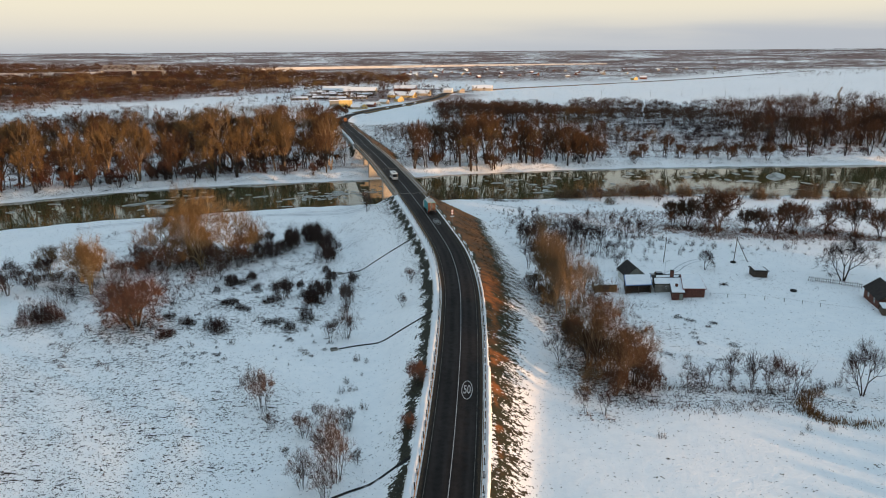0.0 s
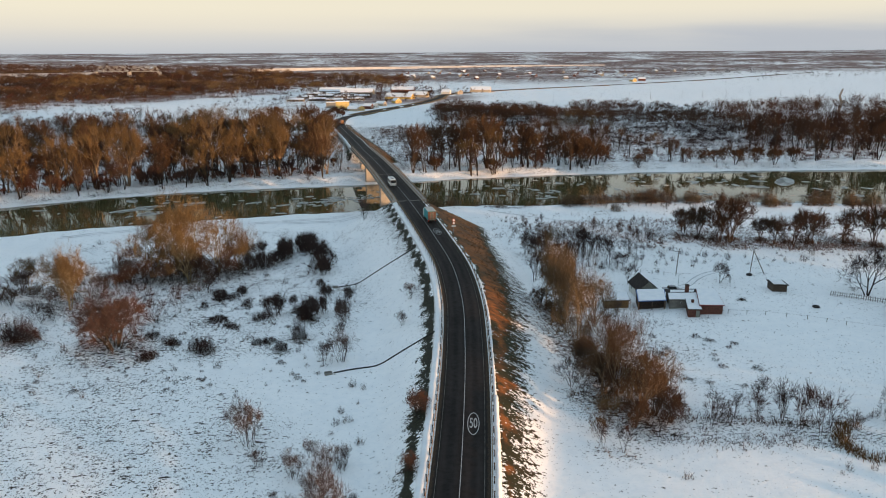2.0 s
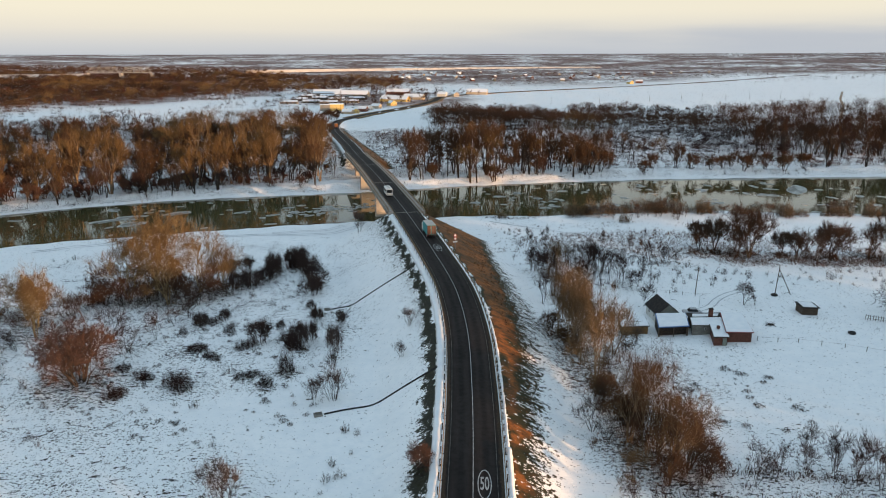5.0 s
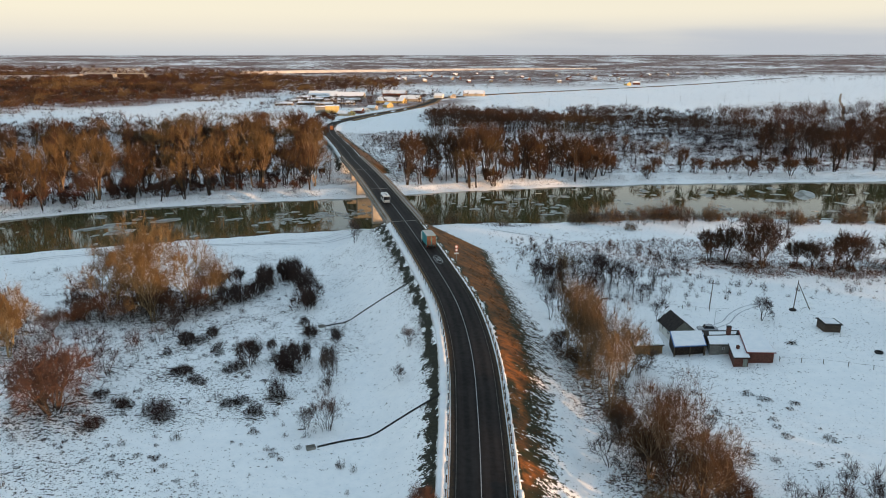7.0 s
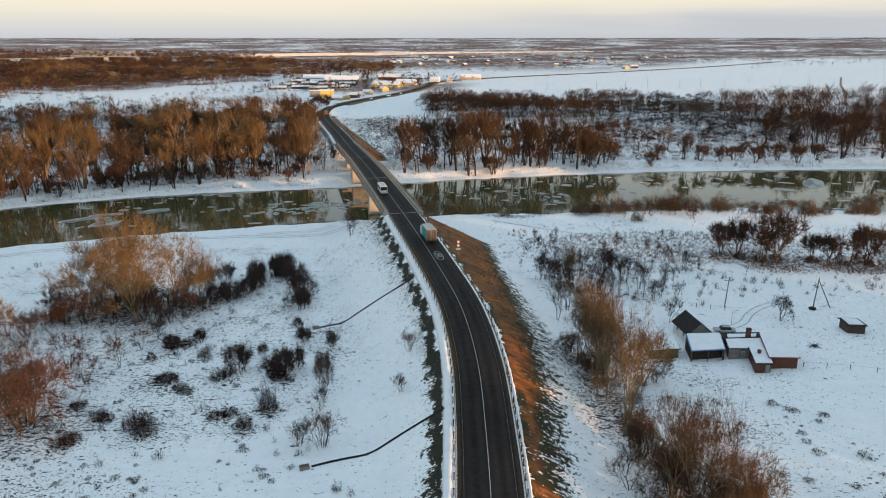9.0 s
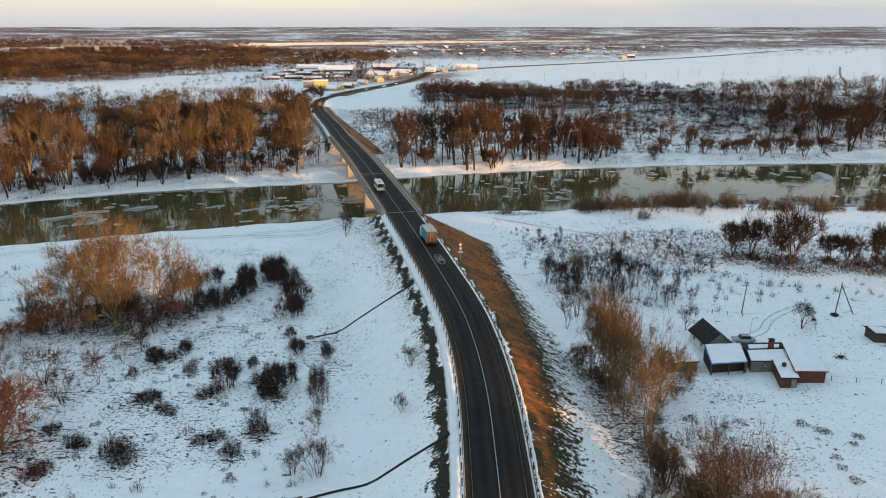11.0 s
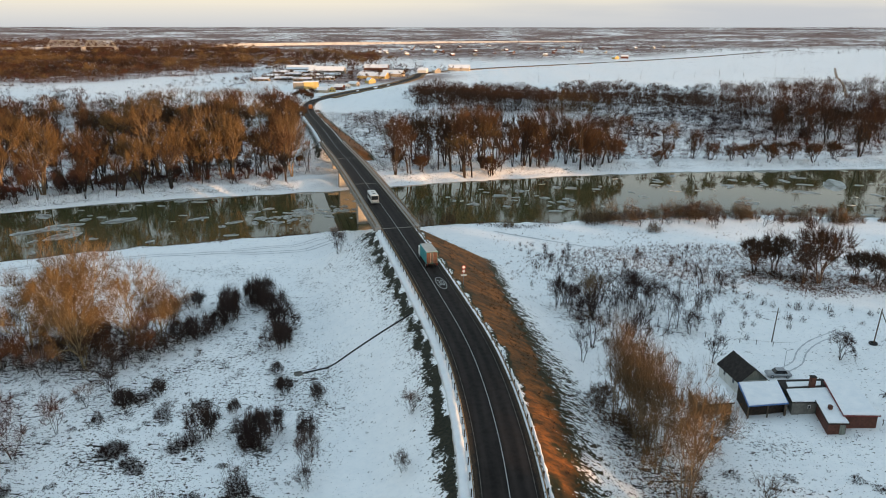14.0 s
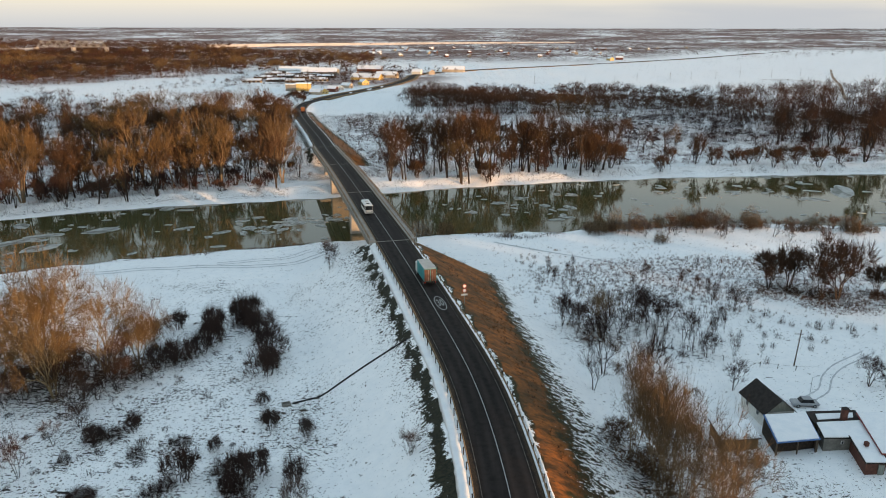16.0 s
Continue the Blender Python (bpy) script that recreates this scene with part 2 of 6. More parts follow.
def hermite(px, py):
    """A smooth curve y(x) through points with rising x."""
    px, py = np.array(px, float), np.array(py, float)
    g = np.gradient(py, px)

    def at(x):
        x = np.asarray(x, float)
        i = np.clip(np.searchsorted(px, x) - 1, 0, len(px) - 2)
        h = px[i + 1] - px[i]
        t = np.clip((x - px[i]) / h, 0, 1)
        return (2 * t**3 - 3 * t**2 + 1) * py[i] + (t**3 - 2 * t**2 + t) * h * g[i] + (3 * t**2 - 2 * t**3) * py[i + 1] + (t**3 - t**2) * h * g[i + 1]

    return at


# ---------------------------------------------------------------- the plan
ROAD_Y = [-300, 0, 40, 81.5, 109, 135, 155, 175, 205, 240, 268, 298, 351, 382, 454, 520, 583, 630, 670, 705, 750, 812, 865, 950, 1057, 1160, 1300, 1530, 1865, 2400, 4900]
ROAD_X = [-40, -6, -1.6, 1.8, 3.05, 3.6, 3.35, 1.5, -4.5, -12.4, -18.9, -25.7, -37.7, -44.9, -60, -75, -89, -96.5, -97.5, -91, -78.5, -56, -40, -22, -5, 81, 248, 498, 800, 1300, 3600]
road_x = hermite(ROAD_Y, ROAD_X)
ZY = [-300, 0, 60, 109, 206, 250, 290, 350, 430, 560, 700, 800, 950, 5000]
ZZ = [0.5, 0.6, 1.5, 4.1, 9.7, 10.9, 11.0, 9.9, 7.0, 3.0, 1.3, 0.9, 0.8, 0.8]
road_z = hermite(ZY, ZZ)
NEAR_X = [-5000, -900, -400, -157, -106, -47, 5, 48, 97, 140, 180, 300, 600, 1200, 5000]
NEAR_Y = [-600, 20, 150, 243, 265, 284, 295, 299, 306, 301, 298, 284, 240, 150, -400]
near_bank = hermite(NEAR_X, NEAR_Y)
FAR_X = [-5000, -900, -500, -188, -129, -44, 0, 89, 200, 232, 400, 800, 1400, 5000]
FAR_Y = [-540, 60, 185, 291, 323, 346, 360, 380, 388, 390, 388, 350, 250, -320]
far_bank = hermite(FAR_X, FAR_Y)
BRIDGE_A, BRIDGE_B = 245.0, 405.0
WATER_Z = -2.0

# plants: x, y, height, width
GOLD = [(-92, 176, 17, 15), (-107, 184, 9, 9), (-89, 170, 13, 12), (-97, 181, 12, 10), (-71, 196, 22, 17), (-79, 194, 18, 15), (-63, 199, 18, 14), (-75, 201, 23, 17), (-68, 190, 15, 12), (-58, 201, 14, 11)]
DARK = [(-36.5, 203.5, 6, 6.5), (-34.5, 169.5, 4.5, 5), (-41.5, 163.5, 4, 5), (-47, 159, 1.6, 5), (-43, 176, 1.8, 4.5), (-57, 147.5, 3.2, 5), (-90, 149, 9.8, 10), (-87, 192, 6, 6.5), (-52, 203, 3.6, 6), (-34.9, 200, 5.5, 5.5), (-43.5, 221, 6.2, 7), (-31.1, 165, 7.2, 6.4), (-31.1, 152.5, 6.6, 4.8),
        (-49.2, 146, 6.0, 7), (-48, 172.5, 2.8, 3.4), (-38.4, 151, 2.2, 5.6), (-33.8, 147, 3.4, 3.6), (-122, 190, 4.9, 4.7), (-54.8, 178.5, 2.3, 6.6), (-31.3, 182.5, 3.4, 3), (-52, 182.5, 2.4, 3.4), (-53, 161, 2, 8), (-57.5, 171, 2.6, 2.6), (-62, 152, 2.0, 4), (-60, 142, 3.2, 6)]
RED = [(-67.5, 146.5, 13, 16.5), (-71, 149, 9, 10), (-4.2, 114, 4.4, 5), (-4.6, 99, 3, 3)]
PALE = [(-29.6, 108.5, 8.2, 7), (-27, 103, 3.1, 3.2), (-14.2, 89, 10, 8), (-18.5, 87.5, 6, 5), (-21, 100.4, 4.5, 4.8), (-19.8, 106, 3.7, 2.6), (-16.8, 101, 5.6, 4.6), (-15, 85, 5.5, 4.6), (-20.4, 141, 6.4, 7), (-24, 141.5, 4.6, 4.5), (-23, 157, 7.4, 4.6), (-22.4, 153.5, 4, 3.2), (-24, 176, 4.6, 3), (-14.2, 104, 4, 2.6), (-11.7, 93.4, 2.9, 2.4), (-22.5, 95, 1.9, 1.6), (-28, 241, 7.5, 5.2), (-8.4, 165, 4.2, 3.4), (-9.3, 153, 3.6, 3)]
WILLOW = [(29.2, 122.6, 19, 12), (31.5, 117.6, 12, 10), (27.7, 127, 15, 10), (25.5, 156, 19.5, 12), (27, 149, 17, 12), (23.2, 170, 18, 12), (28.6, 212.6, 11, 10), (25.2, 163, 16, 10)]
SCRUB = [(-48.6, 206, 5, 5.5), (-45.5, 224, 6, 6), (-41, 217, 5.5, 5.5), (-47.8, 213, 6, 5), (-54.5, 200.8, 5.5, 6), (-51.1, 201.4, 6, 7), (-47.5, 209.5, 6.5, 6), (-48.6, 216.5, 7, 6), (-43, 222.6, 7, 8), (-38.6, 213.7, 7, 7.5), (-35.6, 206, 7, 8), (-34.4, 197.4, 6.5, 7.5), (-39.5, 166.2, 6.5, 6), (-31.3, 165.5, 6, 6), (-29.4, 167.6, 5, 5), (-30.2, 180, 4, 3.6), (-37, 174, 3, 2.6), (-24.5, 178, 4, 2.6), (-24.2, 165, 5.5, 4), (-55.3, 176, 4, 4.4), (-50.7, 179, 3.4, 3), (-60, 212, 6, 7), (-57, 219, 5, 6), (-33, 188, 2.6, 3)]
UNDER = [(-88 + 2.3 * k, 195 + 6 * math.sin(k * 2.7), 7.0 + 2.4 * math.sin(k * 1.7), 7 + 1.6 * math.sin(k)) for k in range(15)] + [(-112 + 3.4 * k, 178 + 6 * math.sin(k * 2.1), 4.6 + 1.6 * math.sin(k * 1.3), 5.5 + math.sin(k)) for k in range(8)] + [(-101, 188, 5, 6), (-82, 206, 6, 7), (-86, 186, 5, 6)]
BRUSH = [(24.5 + 1.2 * (k % 6) + 0.7 * math.sin(k * 2.3), 113 + 3.9 * k, 3.4 + 1.6 * math.sin(k * 1.9), 4.0 + math.sin(k)) for k in range(14)]
FOOT = [(31, 123.5, 9, 9), (34.5, 119.5, 9, 9), (28, 129, 8, 7), (36.5, 117, 6.5, 6), (26.5, 138, 7, 6), (30.5, 115, 6, 6), (28.5, 132, 7, 7), (24, 166, 4.5, 6), (22, 173, 4.5, 6)]
HEDGE = [(52.3, 121, 7, 4), (55.5, 119, 8, 5), (58, 117.5, 8, 5), (61.5, 115.5, 7, 5), (47.5, 118.5, 5, 4), (44, 118, 5.5, 5), (36, 116, 4, 4), (33.5, 112, 4, 4), (42.7, 115, 5.4, 4.5), (51, 117.8, 6, 4), (54.8, 117.4, 6, 4), (56.8, 115.2, 8, 4.9), (59.4, 114, 9, 4.8), (38.8, 117.6, 3.3, 3), (65.3, 114.7, 3.7, 3.9), (44.6, 205, 10, 6.6), (38, 219, 8.8, 8), (42.3, 218, 7.3, 7), (50.5, 209.4, 8.5, 3.7), (22.2, 218, 8, 3.9), (25.8, 219, 6.4, 5.3), (61.3, 228, 6.6, 3.7), (27, 107.3, 5.2, 4.2), (24, 108.2, 4.7, 3.7)]
# unseen trees and low hedge, added to shade the yard, field and far bank
EAST_SHADE = [(102 + 2.7 * (k % 46), 104 + 9 * (k // 46) + 4 * math.sin(k * 2.1), 12 + 0.36 * (k % 46) + 4 * abs(math.sin(k * 1.7)), 11 + 2 * math.sin(k)) for k in range(138)] + [(104 + 3 * math.sin(k * 1.9), 48 + 2.2 * k, 2.8 + 0.5 * math.sin(k * 2.3), 3.6) for k in range(25)]
# tree row beyond the right edge of view, added to shade the far bank
RIVERSIDE_SHADE = [(198 + 4.6 * k, float(near_bank(198 + 4.6 * k)) - 9 + 3 * math.sin(k * 2.2), 13 + 3 * abs(math.sin(k * 1.3)), 10 + 2 * math.sin(k)) for k in range(52)]
SPREAD = [(73, 115.4, 10.3, 9.3), (103, 181, 12.5, 16), (70.5, 191, 6.4, 6.2)]
BANK = [(88.2, 232.4, 16.8, 12.5), (84.5, 232.4, 12, 9.2), (75.7, 240, 10.3, 9.1), (80.4, 240, 11.3, 9.6), (101, 230, 9.9, 9.1), (106, 229, 12.2, 11.2), (111, 230, 11.9, 11.2), (123, 232, 13.7, 16.2), (130.6, 228.5, 13.7, 10.2), (137, 226, 11.6, 10), (98, 234, 8.1, 7)]
WATERSIDE = [(46, 289, 8.5, 8.3), (52, 291, 9.5, 8.3), (58, 291, 10, 8.3), (62, 278, 6, 5.7), (72, 294, 9, 8.4), (78, 294, 10, 8.4), (85, 294, 9, 8.3), (96, 297, 8, 9.4), (123, 286, 8.7, 7.2), (147, 291, 8, 8.2), (155, 288, 8, 8.2), (163, 288, 8, 9), (0.4, 289, 8, 6.9), (-6.8, 294, 9, 9), (18.6, 286, 3, 5.9)] + [(44 + 2.6 * k, 291.5 + 3.0 * math.sin(0.13 * k) + 1.2 * math.sin(k * 2.2), 5.2 + 1.5 * math.sin(k * 1.7), 5 + math.sin(k)) for k in range(48) if k % 6 < 4]


def road_frame(y):
    """Centre, unit tangent and unit right of the road at y."""
    dx = (road_x(y + 0.5) - road_x(y - 0.5))
    l = math.hypot(dx, 1.0)
    return Vector((float(road_x(y)), y, float(road_z(y)))), Vector((dx / l, 1 / l, 0)), Vector((1 / l, -dx / l, 0))


def hills(x, y):
    x, y = np.asarray(x, float), np.asarray(y, float)
    return 0.22 * np.sin(x * 0.09 + 1.3 * np.sin(y * 0.05)) + 0.18 * np.sin(y * 0.13 + 0.8 * np.sin(x * 0.07)) + 0.10 * np.sin(x * 0.37 + y * 0.29)


def value_noise(x, y, size, seed):
    g = np.random.default_rng(seed).random((64, 64))
    u, v = np.asarray(x) / size + 500, np.asarray(y) / size + 500
    i, j = np.floor(u).astype(int), np.floor(v).astype(int)
    a, b = smooth01(u - i), smooth01(v - j)
    at = lambda m, n: g[m % 64, n % 64]
    return (at(i, j) * (1 - a) + at(i + 1, j) * a) * (1 - b) + (at(i, j + 1) * (1 - a) + at(i + 1, j + 1) * a) * b


def side(x, y):
    """Distance from the road's centre line, right positive."""
    dx = road_x(y + 0.5) - road_x(y - 0.5)
    return (x - road_x(y)) / np.sqrt(1 + dx * dx)


def ground_z(x, y):
    x, y = np.asarray(x, float), np.asarray(y, float)
    ragged = 2.4 * (value_noise(x, y, 9, 21) - 0.5) + 1.2 * (value_noise(x, y, 3.2, 22) - 0.5)
    dn, df = near_bank(x) - y + ragged, y - far_bank(x) + ragged
    near = WATER_Z + 2.0 * smooth01(dn / 9.0)
    far = WATER_Z + 0.35 * smooth01(df / 1.0) + 2.25 * smooth01((df - 1.5) / 10.0) + 0.5 * (value_noise(x, y, 3.0, 23) - 0.5) * smooth01(df / 4)
    bed = WATER_Z - 1.6 * smooth01(np.minimum(-dn, -df) / 4.0)
    base = np.where(dn > 0, near, np.where(df > 0, far, bed))
    wet = (dn < 0) & (df < 0)
    base = base + np.where(wet, 0, hills(x, y) * smooth01(np.maximum(dn, df) / 12))
    d = side(x, y)
    run = np.where(d > 0, 2.05, 1.85)
    drop = np.maximum(0, np.abs(d) - 5.5) / run
    crest = road_z(y) - 0.22
    gap = np.where((y > BRIDGE_A) & (y < BRIDGE_B), np.minimum(y - BRIDGE_A, BRIDGE_B - y) / 1.4, 0)
    emb = crest - drop - gap
    k = 0.8
    top = np.maximum(base, emb)
    blend = np.where(np.abs(base - emb) < k, (k - np.abs(base - emb)) ** 2 / (4 * k), 0)
    z = top + np.where(emb > base - k, blend, 0) * (np.abs(d) > 6.5)
    r = np.hypot(x, y)
    return z + 56 * smooth01((r - 2300) / 2800)


def weeds_at(X, Y):
    """How thickly dead weeds stand through the snow, 0 to 1."""
    d = side(X, Y)
    rise = road_z(Y) * ((Y < BRIDGE_A + 8) | (Y > BRIDGE_B - 8))
    toe, toel = 5.5 + rise * 2.05, 5.5 + rise * 1.85
    weeds = 0.12 + 0.34 * value_noise(X, Y, 26, 3) + 0.22 * (value_noise(X, Y, 7, 4) - 0.4)
    for rows in (GOLD, DARK, RED, WILLOW, BANK, HEDGE):
        for bx, by, bh, bw in rows:
            weeds = np.maximum(weeds, (0.92 if rows is not HEDGE else 0.75) * np.exp(-((X - bx) ** 2 + (Y - by + 0.8) ** 2) / (0.9 * bw + 1.2) ** 2))
    weeds = np.where((d < -toel * 0.7) & (d > -toel - 13) & (Y > 110) & (Y < 262), 0.22, weeds)
    slope_l = smooth01((-d - 6.5) / 1.0) * smooth01((toel * 0.86 - -d) / (0.62 * toel)) * (rise > 1.2)
    weeds = np.maximum(weeds, slope_l * 0.88)
    weeds = np.maximum(weeds, smooth01((d - 6) / 2) * smooth01((0.72 * toe + 3 - d) / 6) * (rise > 1.2) * 0.72)
    weeds = np.maximum(weeds, (0.38 + 0.46 * value_noise(X, Y, 5, 6)) * smooth01(1.7 - ((X + 48) / 30) ** 2 - ((Y - 175) / 34) ** 2))
    weeds = np.maximum(weeds, (0.52 + 0.22 * value_noise(X, Y, 4, 7)) * smooth01(1.6 - ((X + 66) / 46) ** 2 - ((Y - 104) / 34) ** 2))
    weeds = np.maximum(weeds, 0.60 * smooth01(1.4 - ((X - 62) / 50) ** 2 - ((Y - 248) / 20) ** 2))
    weeds = np.maximum(weeds, (0.20 + 0.42 * value_noise(X, Y, 6, 15)) * smooth01(1.4 - ((X - 44) / 30) ** 2 - ((Y - 222) / 34) ** 2))
    weeds = np.maximum(weeds, (0.35 + 0.5 * value_noise(X, Y, 4, 9)) * smooth01(1.4 - ((X - 56) / 32) ** 2 - ((Y - 113) / 5) ** 2))
    weeds = np.maximum(weeds, (0.30 + 0.40 * value_noise(X, Y, 6, 10)) * smooth01(1.4 - ((X - 40) / 14) ** 2 - ((Y - 150) / 26) ** 2))
    weeds = np.maximum(weeds, (0.35 + 0.50 * value_noise(X, Y, 4, 13)) * smooth01(1.5 - ((X + 84) / 22) ** 2 - ((Y - 172) / 34) ** 2))
    weeds = np.maximum(weeds, 0.85 * value_noise(X, Y, 3, 14) * smooth01(1.4 - ((X + 68) / 15) ** 2 - ((Y - 138) / 6) ** 2) + 0.2)
    weeds = np.maximum(weeds, (0.22 + 0.50 * value_noise(X, Y, 4, 16)) * smooth01(1.5 - ((X + 68) / 55) ** 2 - ((Y - 222) / 32) ** 2))
    weeds = np.maximum(weeds, (0.20 + 0.45 * value_noise(X, Y, 5, 17)) * smooth01(1.5 - ((X - 36) / 12) ** 2 - ((Y - 158) / 22) ** 2))
    df = Y - far_bank(X)
    weeds = np.maximum(weeds, (0.45 + 0.35 * value_noise(X, Y, 5, 12)) * smooth01((df - 2.0) / 2) * smooth01((16 - df) / 3))
    return np.maximum(weeds, (0.55 + 0.4 * value_noise(X, Y, 9, 8)) * smooth01((Y - far_bank(X) - 12) / 10) * smooth01((640 - Y) / 60))


def build_ground():
    def axis(fine0, fine1, step, lo, hi):
        a = list(np.arange(fine0, fine1 + 0.01, step))
        s, v = step, fine1
        while v < hi:
            s *= 1.06
            v += s
            a.append(min(v, hi))
        s, v = step, fine0
        while v > lo:
            s *= 1.06
            v -= s
            a.insert(0, max(v, lo))
        return np.array(a)

    xs, ys = axis(-150, 190, 1.5, -4900, 4900), axis(70, 410, 1.5, -900, 4930)
    X, Y = np.meshgrid(xs, ys)
    Z = ground_z(X, Y)
    n, m = len(xs), len(ys)
    i = np.arange(n * m).reshape(m, n)
    quads = np.stack([i[:-1, :-1], i[:-1, 1:], i[1:, 1:], i[1:, :-1]], -1).reshape(-1, 4)
    ob = part("ground", (np.stack([X, Y, Z], -1).reshape(-1, 3), quads), M_GROUND, smooth=True)
    tagged(ob, "flat snow-covered flood plain with weeds and bare grass", "ground", kind="structure")
    d = side(X, Y)
    rise = road_z(Y) * ((Y < BRIDGE_A + 8) | (Y > BRIDGE_B - 8))
    toe = 5.5 + rise * 2.05
    bare = 5.5 + (toe - 5.5) * np.interp(Y, [70, 100, 130, 180, 215, 245], [0.80, 0.60, 0.46, 0.50, 0.64, 0.85])
    grass = smooth01((d - 5.0) / 0.6) * np.clip((bare + np.interp(Y, [120, 160, 200], [3.6, 2.4, 2.0]) - d) / np.interp(Y, [120, 160, 200], [11.0, 8.0, 6.5]), 0, 1) * (Y < 600) * (rise > 1.0)
    grass = np.maximum(grass, 0.36 * smooth01(d - 5.0) * smooth01((toe * 0.86 - d) / 4) * (Y < 600) * (rise > 1))
    earth = smooth01((-d - 5.8) / 0.4) * (0.40 * smooth01((8.8 - -d) / 1.5) + 0.30 * smooth01((12.5 - -d) / 6) + 0.40 * smooth01((8.3 - -d) / 0.8)) * (rise > 1.5) * (Y < 600)
    weeds = weeds_at(X, Y)
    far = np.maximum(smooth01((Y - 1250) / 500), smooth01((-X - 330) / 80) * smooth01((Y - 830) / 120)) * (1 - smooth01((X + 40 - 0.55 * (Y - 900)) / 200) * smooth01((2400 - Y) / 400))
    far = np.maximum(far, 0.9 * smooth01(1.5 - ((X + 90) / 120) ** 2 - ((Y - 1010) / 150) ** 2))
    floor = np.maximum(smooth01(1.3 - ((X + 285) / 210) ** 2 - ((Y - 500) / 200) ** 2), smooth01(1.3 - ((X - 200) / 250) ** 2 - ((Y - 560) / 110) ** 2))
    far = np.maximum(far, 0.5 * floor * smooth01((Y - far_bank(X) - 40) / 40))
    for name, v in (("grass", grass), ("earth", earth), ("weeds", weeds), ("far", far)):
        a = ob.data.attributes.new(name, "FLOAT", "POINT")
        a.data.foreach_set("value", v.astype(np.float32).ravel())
    return ob


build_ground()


def build_water():
    xs = np.concatenate([np.arange(-1500, -300, 60), np.arange(-300, 400, 10), np.arange(400, 1600, 60)])
    v, f = [], []
    for x in xs:
        v += [(x, float(near_bank(x)) - 1.2, WATER_Z), (x, float(far_bank(x)) + 1.2, WATER_Z)]
    for k in range(len(xs) - 1):
        f.append((2 * k, 2 * k + 2, 2 * k + 3, 2 * k + 1))
    tagged(part("water", (v, f), M_WATER), "calm greenish river reflecting trees and sky", "river", kind="structure")


build_water()


# ---------------------------------------------------------------- road and bridge
def ribbon(ys, d0, d1, h0, h1, thick=0.0):
    """A strip that follows the road between two side distances; a closed bar if thick."""
    v, f = [], []
    for y in ys:
        c, t, r = road_frame(float(y))
        a, b = c + r * d0, c + r * d1
        v += [(a.x, a.y, c.z + h0), (b.x, b.y, c.z + h1)]
        if thick:
            v += [(b.x, b.y, c.z + h1 - thick), (a.x, a.y, c.z + h0 - thick)]
    w = 4 if thick else 2
    for k in range(len(ys) - 1):
        o = w * k
        if thick:
            for j in range(4):
                f.append((o + j, o + (j + 1) % 4, o + w + (j + 1) % 4, o + w + j))
        else:
            f.append((o, o + 1, o + 3, o + 2))
    if thick:
        f += [(0, 3, 2, 1), tuple(w * (len(ys) - 1) + j for j in range(4))]
    return v, f


NEAR_YS = np.concatenate([np.arange(-300, 60, 8.0), np.arange(60, 900, 3.0)])
FAR_YS = np.arange(897, 4800, 12.0)
ROAD_COLS = np.array([-4.1, -3.7, -3.3, -2.9, -2.5, -2.1, -1.7, -1.3, -0.9, -0.45, 0, 0.45, 0.9, 1.3, 1.7, 2.1, 2.5, 2.9, 3.3, 3.7, 4.1])


def carriageway(ys, lift):
    """The road's surface in narrow strips that know their distance from the centre line, with its sides."""
    cols = np.concatenate([[-4.1], ROAD_COLS, [4.1]])
    low = np.array([-0.3] + [0.0] * len(ROAD_COLS) + [-0.3])
    v = []
    for y in ys:
        c, t, r = road_frame(float(y))
        v += [(c.x + r.x * d, c.y + r.y * d, c.z + lift + h) for d, h in zip(cols, low)]
    n = len(cols)
    i = np.arange(len(ys) * n).reshape(len(ys), n)
    quads = np.stack([i[:-1, :-1], i[:-1, 1:], i[1:, 1:], i[1:, :-1]], -1).reshape(-1, 4)
    ob = part("road", (v, quads.tolist()), M_ASPHALT)
    a = ob.data.attributes.new("across", "FLOAT", "POINT")
    a.data.foreach_set("value", np.tile(cols, len(ys)).astype(np.float32))
    return ob


road = tagged(carriageway(NEAR_YS, 0.0), "dark asphalt two-lane road curving onto a bridge", "road", kind="structure")
for a, b in ((-8, -4.0), (4.0, 8)):
    tagged(part("road_verge", ribbon(np.arange(700, 2600, 6.0), a, b, 0.30, 0.30, 0.8), M_VERGE), "strip of dry brown grass beside the far road", "verge", kind="structure")
tagged(part("far_road", ribbon(FAR_YS, -3.9, 3.9, 0.4, 0.4, 0.3), M_ASPHALT), "distant straight asphalt road across the fields", "road", kind="structure")
for d in (-3.28, 3.22):
    part("edge_line", ribbon(np.arange(20, 800, 3.0), d - 0.05, d + 0.05, 0.012, 0.012), M_PAINT_OLD, road)
part("centre_line", ribbon(np.arange(20, 800, 3.0), -0.06, 0.06, 0.012, 0.012), M_PAINT, road)


# ---------------------------------------------------------------- trees
def tri_tube(V, F, a, b, r0, r1):
    a, b = np.array(a), np.array(b)
    d = b - a
    d = d / (np.linalg.norm(d) + 1e-9)
    u = np.cross(d, (0.3, 0.9, 0.1))
    u /= np.linalg.norm(u) + 1e-9
    w = np.cross(d, u)
    k = len(V)
    for p, r in ((a, r0), (b, r1)):
        for j in range(3):
            t = 2.0944 * j
            V.append(tuple(p + (u * math.cos(t) + w * math.sin(t)) * r))
    for j in range(3):
        F.append((k + j, k + (j + 1) % 3, k + 3 + (j + 1) % 3, k + 3 + j))


